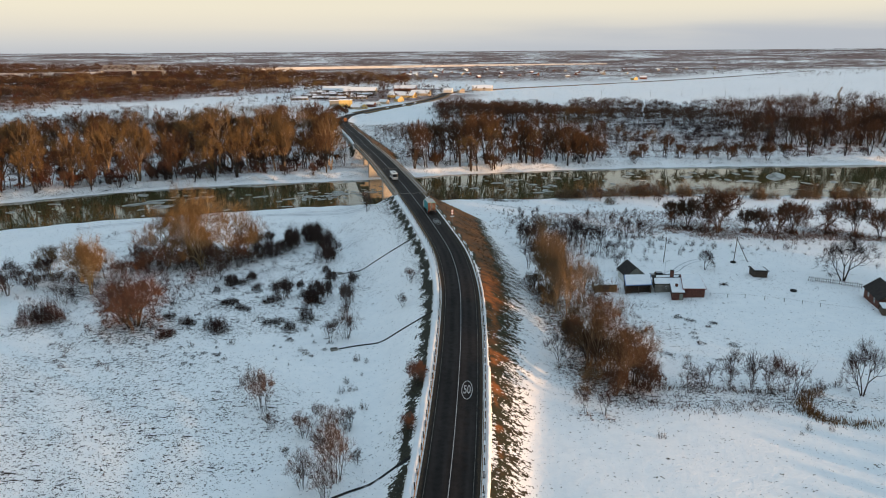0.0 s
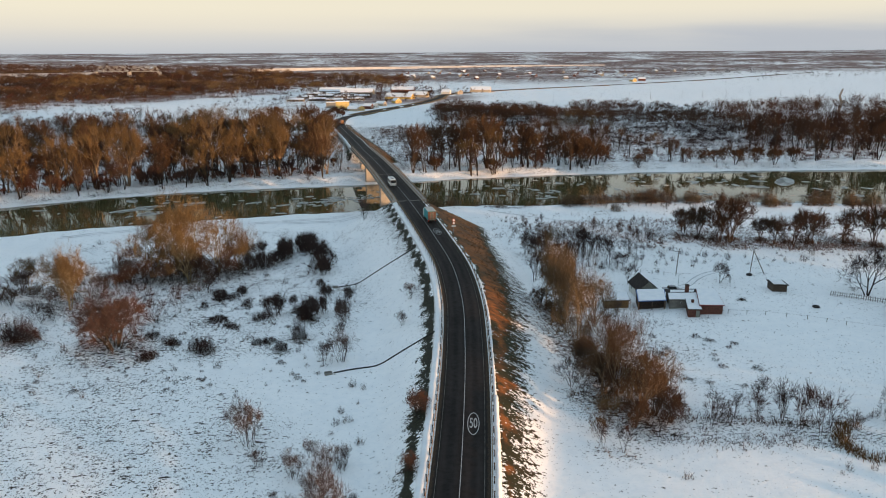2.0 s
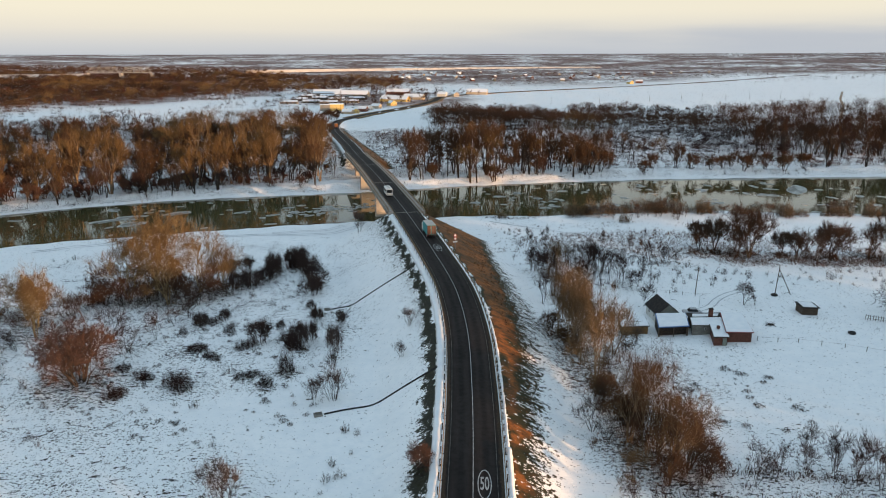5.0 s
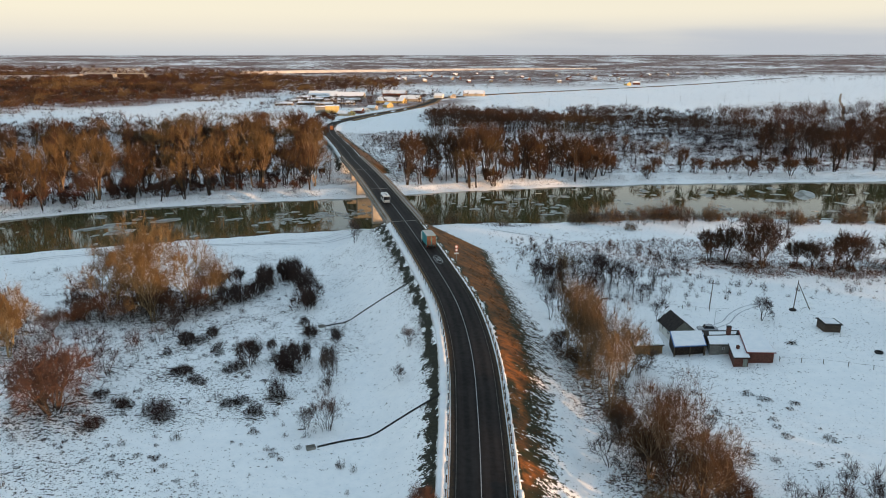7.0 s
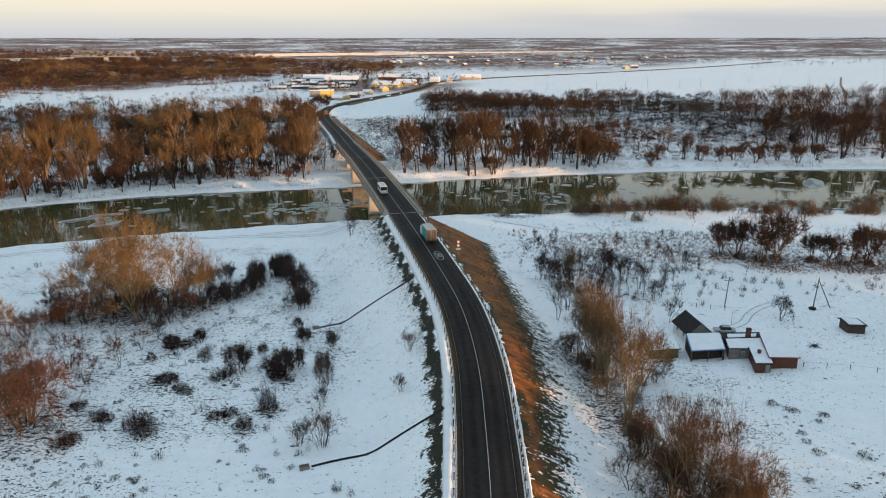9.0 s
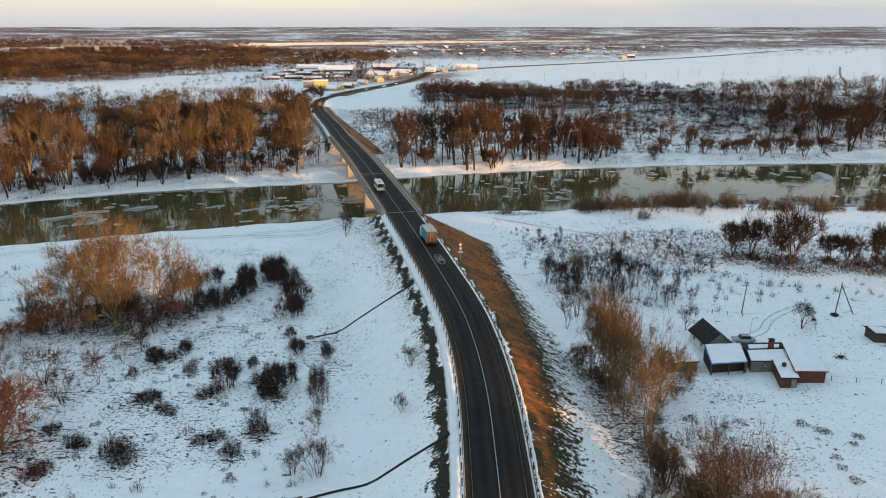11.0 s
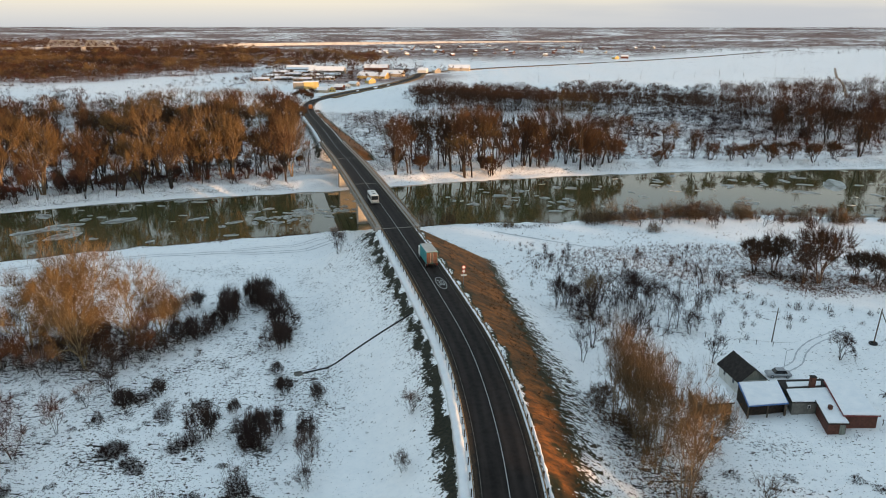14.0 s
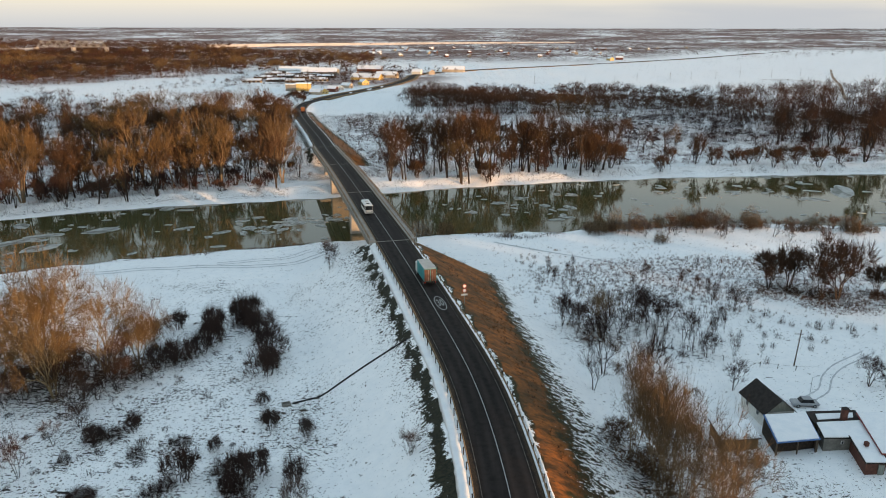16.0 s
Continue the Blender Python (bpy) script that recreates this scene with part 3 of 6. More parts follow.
def fork(rng, stems=1, fan=0.2, bare=0.3, levels=3, spread=0.5, ratio=0.74, thick=0.014, twigs=12, twig=0.10, up=0.3, low=0.5, base=0.03):
    """The skeleton of a leafless tree that forks again and again: limbs as (root, tip, radius, radius) and twigs as (root, tip)."""
    limbs, sprigs = [], []

    def unit(v):
        return v / (math.sqrt(v[0] * v[0] + v[1] * v[1] + v[2] * v[2]) + 1e-9)

    def grow(p, d, l, r, level):
        mid = p
        for k in range(2):
            q, r1 = p + d * (l / 2), r * 0.84
            limbs.append((p, q, r, r1))
            mid, p, r = p, q, r1
            d = unit(d + rng.normal(size=3) * 0.11 + (0, 0, up * 0.2))
        if level == 0:
            for t, n in zip(rng.uniform(-1.0, 0.25, twigs), rng.normal(size=(twigs, 3)) * 0.62):
                a = p + d * (l * t)
                sprigs.append((a, a + unit(d + n + (0, 0, 0.1)) * (twig * rng.uniform(0.55, 1.3))))
            return
        u = unit(np.cross(d, rng.normal(size=3)))
        v = np.cross(d, u)
        n, turn = 2 + (rng.random() < 0.55), rng.random() * 6.283
        for k in range(n):
            a, w = turn + 6.283 * k / n + rng.normal() * 0.3, spread * rng.uniform(0.55, 1.25)
            grow(p, unit(d + (u * math.cos(a) + v * math.sin(a)) * w + (0, 0, up * 0.3)), l * ratio * rng.uniform(0.78, 1.15), r * 0.74, level - 1)
        if rng.random() < low:
            a = rng.random() * 6.283
            grow(mid + (p - mid) * rng.random(), unit(d * 0.6 + (u * math.cos(a) + v * math.sin(a)) * 0.9 + (0, 0, up * 0.5)), l * ratio * rng.uniform(0.6, 0.9), r * 0.55, max(level - 2, 0))

    for s in range(stems):
        a = 2 * math.pi * (s + rng.random() * 0.7) / stems
        lean = fan * math.sqrt((s + 0.5) / stems) * rng.uniform(0.7, 1.2)
        foot = np.array([math.cos(a), math.sin(a), 0]) * (base * math.sqrt((s + 0.5) / stems) * (stems > 1)) - np.array([0, 0, 0.01])
        grow(foot, unit(np.array([math.cos(a) * lean, math.sin(a) * lean, 1.0])), bare * rng.uniform(0.8, 1.1), thick * (1 - 0.35 * s / stems), levels)
    return limbs, sprigs


def tree_meshes(seed, width=0.004, **shape):
    """A bare tree of height and width 1: the wood, and the crown of fine twigs."""
    rng = np.random.default_rng(seed)
    limbs, sprigs = fork(rng, **shape)
    V, F = [], []
    for p, q, r0, r1 in limbs:
        if shape.get("base") and p[2] < -0.005:
            F.append((len(V), len(V) + 1, len(V) + 6))
            tri_tube(V, F, p, q, r0, r1)
            V.append((0, 0, -0.03))
        else:
            tri_tube(V, F, p, q, r0, r1)
    a, b = (np.array([k[j] for k in sprigs]) for j in (0, 1))
    side_v = np.cross(b - a, rng.normal(size=a.shape))
    side_v *= width / 2 / (np.linalg.norm(side_v, axis=1, keepdims=True) + 1e-9)
    tv = np.stack([a - side_v, a + side_v, b], 1).reshape(-1, 3)
    top, rad = np.percentile(b[:, 2], 99.5), np.percentile(np.hypot(b[:, 0], b[:, 1]), 94)
    out = []
    for v, f, name in ((np.array(V), F, "wood"), (tv, np.arange(len(tv)).reshape(-1, 3).tolist(), "twigs")):
        me = bpy.data.meshes.new(name)
        me.from_pydata((v / np.array([2 * rad, 2 * rad, top])).tolist(), [], f)
        out.append(me)
    return out


def brush_meshes(seed, stems=60, twigs=1500, spread=0.3, width=0.006, top=0.4, stem=0.006):
    """A leafless shrub of height and width 1: many thin stems rising from the ground, and a soft haze of twigs along them."""
    rng = np.random.default_rng(seed)
    az = np.arange(stems) * 2.399 + rng.normal(size=stems) * 0.4
    u = np.sqrt((np.arange(stems) + rng.random(stems)) / stems)
    u = np.clip(u + rng.normal(size=stems) * 0.08, 0, 1)
    lobes = 1 - 0.36 * (0.5 + 0.5 * np.sin(az * 3 + seed)) * u
    high = np.sqrt(np.clip(1 - u**2 * (1 - top**2), 0, 1)) * rng.uniform(0.35, 1.0, stems) ** 0.8 * lobes
    around = np.stack([np.cos(az), np.sin(az), np.zeros(stems)], 1)
    foot = around * (spread * u)[:, None]
    ends = around * (0.47 * u * lobes)[:, None] + np.array([0, 0, 1]) * high[:, None] + rng.normal(size=(stems, 3)) * 0.03
    knee = foot + (ends - foot) * np.array([0.32, 0.32, 0.52]) + rng.normal(size=(stems, 3)) * 0.025
    side_v = np.cross(ends - foot, rng.normal(size=(stems, 3)))
    side_v /= np.linalg.norm(side_v, axis=1, keepdims=True)
    w = side_v * stem / 2
    V = np.concatenate([foot - w, foot + w, knee + w * 0.7, knee - w * 0.7, ends])
    n = stems
    V = np.concatenate([V, [[0, 0, -0.04]]])
    F = [(5 * n, k, n + k) for k in range(n)] + [(k, n + k, 2 * n + k, 3 * n + k) for k in range(n)] + [(3 * n + k, 2 * n + k, 4 * n + k) for k in range(n)]
    pick = rng.integers(stems, size=twigs)
    t = rng.uniform(0.08, 1.0, (twigs, 1)) ** 0.9
    base = np.where(t < 0.5, foot[pick] + (knee[pick] - foot[pick]) * t * 2, knee[pick] + (ends[pick] - knee[pick]) * (t * 2 - 1)) + rng.normal(size=(twigs, 3)) * 0.022
    base[:, 2] = np.abs(base[:, 2])
    d = (ends - knee)[pick]
    d = d / np.linalg.norm(d, axis=1, keepdims=True) * 0.6 + rng.normal(size=(twigs, 3)) * 0.60 + np.array([0, 0, 0.15])
    d /= np.linalg.norm(d, axis=1, keepdims=True)
    s = np.cross(d, rng.normal(size=(twigs, 3)))
    s = s / np.linalg.norm(s, axis=1, keepdims=True) * width / 2
    tips = base + d * rng.uniform(0.05, 0.14, (twigs, 1))
    tv = np.stack([base - s, base + s, tips], 1).reshape(-1, 3)
    out = []
    for v, f, name in ((V, F, "wood"), (tv, np.arange(len(tv)).reshape(-1, 3).tolist(), "twigs")):
        me = bpy.data.meshes.new(name)
        me.from_pydata((v / np.array([1.06, 1.06, 1.08])).tolist(), [], f)
        out.append(me)
    return out


KINDS = {
    "far_tall": [tree_meshes(s, 0.0060, stems=1 + s % 3, fan=0.30, bare=0.30, levels=4, spread=0.56, ratio=0.77, thick=0.024, twigs=14, twig=0.085, up=0.20, low=0.7) for s in (71, 72, 73, 74, 75, 76, 77, 78)],
    "far_slim": [tree_meshes(s, 0.008, stems=1 + s % 2, fan=0.40, bare=0.26, levels=3, spread=0.62, ratio=0.80, thick=0.023, twigs=11, twig=0.10, up=0.15, low=0.8) for s in (101, 102, 103, 104)],
    "far_round": [tree_meshes(s, 0.011, stems=6, fan=0.7, bare=0.22, levels=3, spread=0.60, ratio=0.80, thick=0.018, twigs=12, twig=0.14, up=0.15, base=0.08) for s in (81, 82, 83, 84)],
    "tuft": [brush_meshes(s, 18, 240, 0.26, 0.017, 0.35, 0.016) for s in (91, 92, 93, 94)],
    "mat": [brush_meshes(s, 40, 420, 0.46, 0.026, 0.30, 0.02) for s in (95, 96, 97, 98)],
    "willow": [tree_meshes(s, 0.0032, stems=5, fan=0.5, bare=0.20, levels=5, spread=0.52, ratio=0.78, thick=0.011, twigs=4, twig=0.075, up=0.12, low=0.8, base=0.05) for s in (21, 22, 23)],
    "old_willow": [tree_meshes(s, 0.0030, stems=2 + s % 3, fan=0.5, bare=0.22, levels=5, spread=0.56, ratio=0.80, thick=0.017, twigs=7, twig=0.085, up=0.15, low=0.9, base=0.03) for s in (25, 26, 27, 28)],
    "round": [tree_meshes(s, 0.0046, stems=11, fan=0.85, bare=0.18, levels=4, spread=0.60, ratio=0.82, thick=0.014, twigs=7, twig=0.085, up=0.05, low=0.9, base=0.10) for s in (31, 32, 33)],
    "shrub": [tree_meshes(s, 0.0062, stems=10, fan=0.8, bare=0.10, levels=3, spread=0.62, ratio=0.80, thick=0.010, twigs=6, twig=0.12, up=0.12, low=0.9, base=0.16) for s in (121, 122, 123, 124)],
    "sparse": [tree_meshes(s, 0.0070, stems=3, fan=0.35, bare=0.26, levels=3, spread=0.46, ratio=0.78, thick=0.009, twigs=6, twig=0.12, up=0.35, low=0.9) for s in (41, 42, 43, 44, 45, 46)],
    "spread": [tree_meshes(s, 0.0036, stems=3, fan=0.8, bare=0.22, levels=5, spread=0.58, ratio=0.78, thick=0.018, twigs=6, twig=0.07, up=0.10) for s in (51, 52)],
    "airy": [tree_meshes(s, 0.0055, stems=10, fan=0.55, bare=0.26, levels=3, spread=0.50, ratio=0.76, thick=0.008, twigs=8, twig=0.10, up=0.2, low=0.9, base=0.12) for s in (36, 37, 38, 39)],
    "dark_tree": [tree_meshes(s, 0.0065, stems=3 + s % 2, fan=0.45, bare=0.18, levels=4, spread=0.50, ratio=0.82, thick=0.015, twigs=9, twig=0.10, up=0.20, low=0.9) for s in (111, 112, 113)],
    "thicket": [brush_meshes(s, 90, 2300, 0.40, 0.0075, 0.45, 0.008) for s in (61, 62, 63, 64, 65, 66)],
}
plant_rng = random.Random(5)


def merged(pair):
    """The stems and twigs of a small clump as one mesh."""
    a, b = pair
    n = len(a.vertices)
    v = [tuple(k.co) for k in a.vertices] + [tuple(k.co) for k in b.vertices]
    f = [tuple(k.vertices) for k in a.polygons] + [tuple(n + j for j in k.vertices) for k in b.polygons]
    me = bpy.data.meshes.new("clump")
    me.from_pydata(v, [], f)
    return None, me


for small in ("tuft", "mat"):
    KINDS[small] = [merged(k) for k in KINDS[small]]


def plant(kind, x, y, h, w, twigs, bark, name, label, category, group="", z=None):
    wood, crown = plant_rng.choice(KINDS[kind])
    z = float(ground_z(x, y)) - 0.05 if z is None else z
    ob = holder(name, label, category, group, pose(x, y, z, plant_rng.uniform(-3, 3), plant_rng.uniform(-3, 3), plant_rng.uniform(0, 360)))
    ob.scale = (w, w, h)
    for nm, me, mat in (("trunk", wood, bark), ("crown", crown, twigs)):
        if me is None:
            continue
        key = me.name.split(".")[0] + mat.name + me.name
        data = SHARED.get(key)
        if data is None:
            data = me.copy()
            data.materials.append(mat)
            SHARED[key] = data
        p = new(nm, data)
        p.parent = ob
    return ob


SHARED = {}
for rows, kind, tw, bk, name, label, cat, group in (
    (GOLD, "old_willow", T_GOLD, M_PALEBARK, "willow_tree", "bare golden-brown willow tree standing in snow", "tree", "willows on the plain"),
    (DARK, "thicket", T_DARK, M_DBARK, "dark_bush", "dense dark leafless bush in the snow", "bush", "dark bushes"),
    (SCRUB, "shrub", T_SHRUB, M_DBARK, "dark_shrub", "dark leafless shrub with many thin stems", "bush", "dark shrubs"),
    (RED, "round", T_RED, M_DBARK, "red_bush", "rounded red-brown leafless bush", "bush", "red bushes"),
    (PALE, "airy", T_PALE, M_DBARK, "grey_bush", "pale grey leafless bush in the snow", "bush", "grey bushes"),
    (WILLOW, "willow", T_TAN, M_BARK, "willow_tree", "tall bare brown willow beside the embankment", "tree", "willows by the embankment"),
    (UNDER, "airy", T_WOOD, M_DBARK, "underbrush", "grey-brown leafless underbrush below the golden willows", "bush", "underbrush of the willows"),
    (BRUSH, "airy", T_TAN, M_DBARK, "underbrush", "brown leafless underbrush below the willow row", "bush", "underbrush of the willow row"),
    (FOOT, "round", T_BROWN, M_DBARK, "willow_bush", "dense red-brown leafless bush at the willow row", "bush", "bushes of the willow row"),
    (HEDGE, "sparse", T_DARK, M_DBARK, "sapling", "thin dark leafless sapling along the ditch", "tree", "saplings"),
    (EAST_SHADE, "far_round", T_DARK, M_DBARK, "unseen_shade_tree", "leafless garden tree in the row along the ditch", "tree", "trees along the ditch"),
    (RIVERSIDE_SHADE, "far_round", T_DARK, M_DBARK, "unseen_bank_shade_tree", "leafless tree in the row along the near bank", "tree", "trees along the near bank"),
    (SPREAD, "spread", T_DARK, M_DBARK, "fruit_tree", "bare dark tree with a wide spreading crown", "tree", "garden trees"),
    (BANK, "dark_tree", T_WOOD, M_DBARK, "bank_tree", "dark leafless tree on the river flat", "tree", "trees on the river flat"),
    (WATERSIDE, "thicket", T_TAN, M_DBARK, "waterside_bush", "brown leafless shrub at the water's edge", "bush", "waterside shrubs"),
):
    for x, y, h, w in rows:
        if rows is DARK and w >= 5:
            for k in range(2 + (w > 8)):
                a = plant_rng.uniform(0, 6.28)
                f = plant_rng.uniform(0.6, 0.85)
                plant(kind, x + math.cos(a) * w * 0.24, y + math.sin(a) * w * 0.24, h * f, w * 0.74, tw, bk, name, label, cat, group)
            continue
        plant(kind, x, y, h, w * 1.05 if rows is HEDGE else w, T_WOOD if rows is FOOT and x > 30 else T_BROWN if rows is WILLOW and y < 130 else tw, bk, name, label, cat, group)



def clear_of_road(x, y, gap=15):
    return abs(float(side(np.array(x), np.array(y)))) > gap


# the strip of trees along the far bank
def bank_trees(count, x0, x1, depths, high, tones, low_tones, low_share, seed):
    rng = random.Random(seed)
    for k in range(count):
        x = x0 + (x1 - x0) * ((k * 0.618) % 1.0) + rng.uniform(-4, 4)
        depth = rng.choice(depths)
        y = float(far_bank(x)) + depth + rng.uniform(-3.5, 3.5)
        if not clear_of_road(x, y, 10):
            continue
        if rng.random() < (low_share if depth < 20 else low_share * 0.5):
            h = rng.uniform(5, 10)
            plant("far_round", x, y, h, h * rng.uniform(0.8, 1.2), rng.choice(low_tones), M_DBARK, "far_bank_shrub", "red-brown leafless shrub on the far bank", "bush", "far bank shrubs")
        else:
            h = rng.uniform(*high) * (0.62 if depth < 14 and high[0] > 17.5 else 1)
            plant("far_tall" if h > 15 else "far_slim", x, y, h, h * rng.uniform(0.52, 0.80), rng.choice(tones), M_DBARK, "poplar_tree", "tall bare brown poplar on the far bank", "tree", "far bank trees")


def stand(rows, kind, twigs, bark, name, label, category, group):
    for x, y, h, w in rows:
        plant(kind, x, y, h, w, twigs, bark, name, label, category, group)


POPLARS = [(-113, 347, 32.5, 20.8), (-100, 351, 25.8, 15.6), (-89, 359, 31.4, 19.5), (-84, 357, 28, 14.3), (-121, 341, 21.3, 13), (-146, 331, 29.1, 18.2), (-61.4, 362, 30.2, 16.9), (-65, 377, 24.6, 13), (-76.5, 404, 28, 19.5), (-158, 325, 28, 15.6), (-171, 319, 26.9, 16.9), (-189, 311, 30.2, 19.5), (-204, 306, 25.8, 15.6), (-221, 301, 29.1, 18.2), (-136, 346, 23.5, 14.3), (-106, 356, 22.4, 13)]
stand(POPLARS, "far_tall", T_GOLD, M_BARK, "poplar_tree", "tall bare golden-brown poplar on the far bank", "tree", "far bank trees")
stand([(-131, 343, 14, 8), (-118, 356, 16, 9), (-114, 360, 15, 9), (-93.5, 353, 13, 7), (-83, 364, 14, 8), (-152, 336, 15, 9), (-165, 327, 14, 8), (-181, 319, 15, 9), (-196, 313, 14, 8), (-142, 351, 15, 9), (-126, 352, 13, 8), (-71, 368, 11, 8), (-213, 306, 15, 9)], "far_slim", T_WOOD, M_DBARK, "bank_tree", "slender dark leafless tree on the far bank", "tree", "far bank trees")
stand([(-136, 337, 10, 9), (-125, 336.5, 6, 6), (-104, 349, 9, 7), (-97, 352, 7, 6), (-150, 329, 12, 10), (-163, 320, 10, 9), (-180, 312, 11, 10), (-198, 304, 10, 10), (-215, 299, 11, 10), (-232, 291, 10, 10), (-110, 343, 5, 5), (-142, 335, 8, 8), (-171, 315, 8, 8), (-207, 301, 8, 9)], "far_round", T_RED, M_DBARK, "russet_tree", "low russet leafless tree on the far bank", "bush", "far bank shrubs")
bank_trees(90, -265, -110, (9, 14, 20, 28), (14, 24), (T_GOLD, T_BROWN, T_WOOD), (T_RED, T_REDDARK, T_DARK), 0.5, 31)
bank_trees(34, -116, -58, (9, 18, 30, 45, 60), (13, 25), (T_GOLD, T_BROWN, T_WOOD), (T_WOOD, T_DARK, T_RED), 0.35, 39)
stand([(-71, 395, 24, 18), (-66, 371, 20, 13)], "far_round", T_BROWN, M_DBARK, "bank_tree", "dense brown round-crowned tree beside the bridge", "tree", "far bank trees")
bank_trees(70, -255, -70, (34, 42, 55, 68), (9, 16), (T_WOOD, T_DARK, T_BROWN), (T_DARK, T_WOOD), 0.55, 35)
bank_trees(110, -255, -74, (92, 108, 124, 142, 165), (17, 26), (T_GOLD, T_GOLD, T_BROWN, T_BROWN, T_WOOD), (T_REDDARK, T_BROWN), 0.18, 36)
stand([(-19.3, 365, 24.3, 12), (-14.4, 369, 25.6, 13.5), (-10.5, 389, 21.8, 13.5), (-1.5, 376, 28.2, 15), (1.5, 384, 25.6, 13.5), (8.6, 372, 29.4, 15), (13, 380, 21.8, 12), (17.3, 377, 28.2, 16.5), (25.1, 375, 12.8, 10.5), (23.6, 388, 24.3, 13.5), (31, 381, 19.2, 12), (42.3, 383, 21.8, 13.5), (47, 389, 28.2, 18), (36, 392, 23, 13.5), (55.5, 388, 19.2, 12), (-6, 397, 23, 13.5), (29, 398, 23, 15), (52, 399, 24.3, 15)], "far_tall", T_BROWN, M_DBARK, "bank_tree", "brown leafless tree leaning on the far bank", "tree", "far bank trees")
stand([(65, 388, 14, 11), (66.6, 393, 17, 11), (75.5, 390, 13, 11), (60, 392, 15, 10), (71, 398, 15, 11), (81, 396, 11, 10), (97.4, 388.5, 8, 9), (104, 399, 9, 9), (116.7, 400, 15, 9), (123, 396, 9, 10), (133, 396, 9, 9), (146, 403, 9, 10), (149, 393, 9, 9), (161.5, 397, 10, 11), (170.4, 395, 10, 10), (182, 399, 9, 10), (200, 409, 16, 11), (140, 398, 8, 8), (154, 400, 9, 9)], "far_round", T_BROWN, M_DBARK, "far_bank_shrub", "dark brown leafless shrub on the snowy far bank", "bush", "far bank shrubs")
bank_trees(60, 180, 340, (14, 50, 56, 62, 70, 80), (18, 26), (T_WOOD, T_WOOD, T_DARK), (T_DARK, T_DARK), 0.25, 34)
bank_trees(34, -20, 74, (7, 12, 18, 26, 34), (15, 26), (T_BROWN, T_BROWN, T_WOOD, T_GOLD), (T_BROWN, T_RED, T_WOOD), 0.25, 38)
bank_trees(34, 20, 120, (48, 60, 75), (8, 16), (T_GOLD, T_BROWN, T_WOOD), (T_DARK, T_BROWN), 0.4, 37)


def inside(x, y, ring):
    hit = False
    for (x0, y0), (x1, y1) in zip(ring, ring[1:] + ring[:1]):
        if (y0 > y) != (y1 > y) and x < (x1 - x0) * (y - y0) / (y1 - y0) + x0:
            hit = not hit
    return hit


def wood_shape(rng, sprigs, under, fluff):
    """A bare tree of height 1 as thin blades: trunk, limbs, a haze of twigs and some low brush; gives roots, tips and widths (below 0: in tree heights)."""
    levels = 3 if sprigs > 60 else 2
    limbs, twigs = fork(rng, stems=int(rng.integers(1, 4)), fan=0.35, bare=0.34, levels=levels, spread=0.55, ratio=0.74, thick=0.014, twigs=2, twig=0.15, up=0.35, low=0.4)
    while len(twigs) < sprigs:
        a, b = twigs[int(rng.integers(len(twigs)))]
        a = a + rng.normal(size=3) * 0.03
        twigs.append((a, a + (b - a) * rng.uniform(0.5, 1.0) + rng.normal(size=3) * fluff))
    twigs = twigs[:sprigs]
    ua, ur = rng.random(under) * 6.28, 0.45 * np.sqrt(rng.random(under))
    up = np.stack([np.cos(ua) * ur, np.sin(ua) * ur, np.full(under, -0.01)], 1)
    uq = up + np.stack([rng.normal(size=under) * 0.06, rng.normal(size=under) * 0.06, rng.uniform(0.08, 0.26, under)], 1)
    root = np.concatenate([[k[0] for k in limbs], [k[0] for k in twigs], up])
    tip = np.concatenate([[k[1] + (k[1] - k[0]) * 0.15 for k in limbs], [k[1] for k in twigs], uq])
    top = tip[:, 2].max()
    width = np.concatenate([[-2.4 * k[2] for k in limbs], np.full(len(twigs), 0.8), np.full(under, 1.2)])
    return root / top, tip / top, width


def far_wood(ring, count, h0, h1, mat, label, sprigs=60, fat=0.2, seed=1, wide=1.0, under=10, patch=0.0, fluff=0.045, drift=22):
    """A distant leafless wood: each tree a trunk, limbs and a fine crown, in one mesh; fat is a twig's width in metres."""
    rng = np.random.default_rng(seed)
    shapes = [wood_shape(rng, sprigs, under, fluff) for _ in range(12)]
    xs, ys = [p[0] for p in ring], [p[1] for p in ring]
    V, done = [], 0
    while done < count:
        x, y = rng.uniform(min(xs), max(xs)), rng.uniform(min(ys), max(ys))
        if not inside(x, y, ring) or not clear_of_road(x, y, 14) or float(value_noise(x, y, drift, seed)) < patch:
            done += 0.02
            continue
        done += 1
        h = rng.uniform(h0, h1) * (0.55 + 0.62 * float(value_noise(x, y, 55, seed + 5)))
        root, tip, width = shapes[rng.integers(len(shapes))]
        a = rng.random() * 6.283
        turn = np.array([[math.cos(a), math.sin(a), 0], [-math.sin(a), math.cos(a), 0], [0, 0, 1]]) * np.array([wide, wide, 1]) * h
        base = np.array([x, y, float(ground_z(x, y))])
        r, q = root @ turn + base, tip @ turn + base
        s = rng.normal(size=r.shape) * np.array([1, 1, 0.4])
        s = s / np.linalg.norm(s, axis=1, keepdims=True) * (np.where(width < 0, -width * h, width * fat) / 2)[:, None]
        V.append(np.stack([r - s, r + s, q], 1).reshape(-1, 3))
    V = np.concatenate(V)
    return tagged(part("woodland", (V, np.arange(len(V)).reshape(-1, 3)), mat), label, "woodland", kind="stuff")


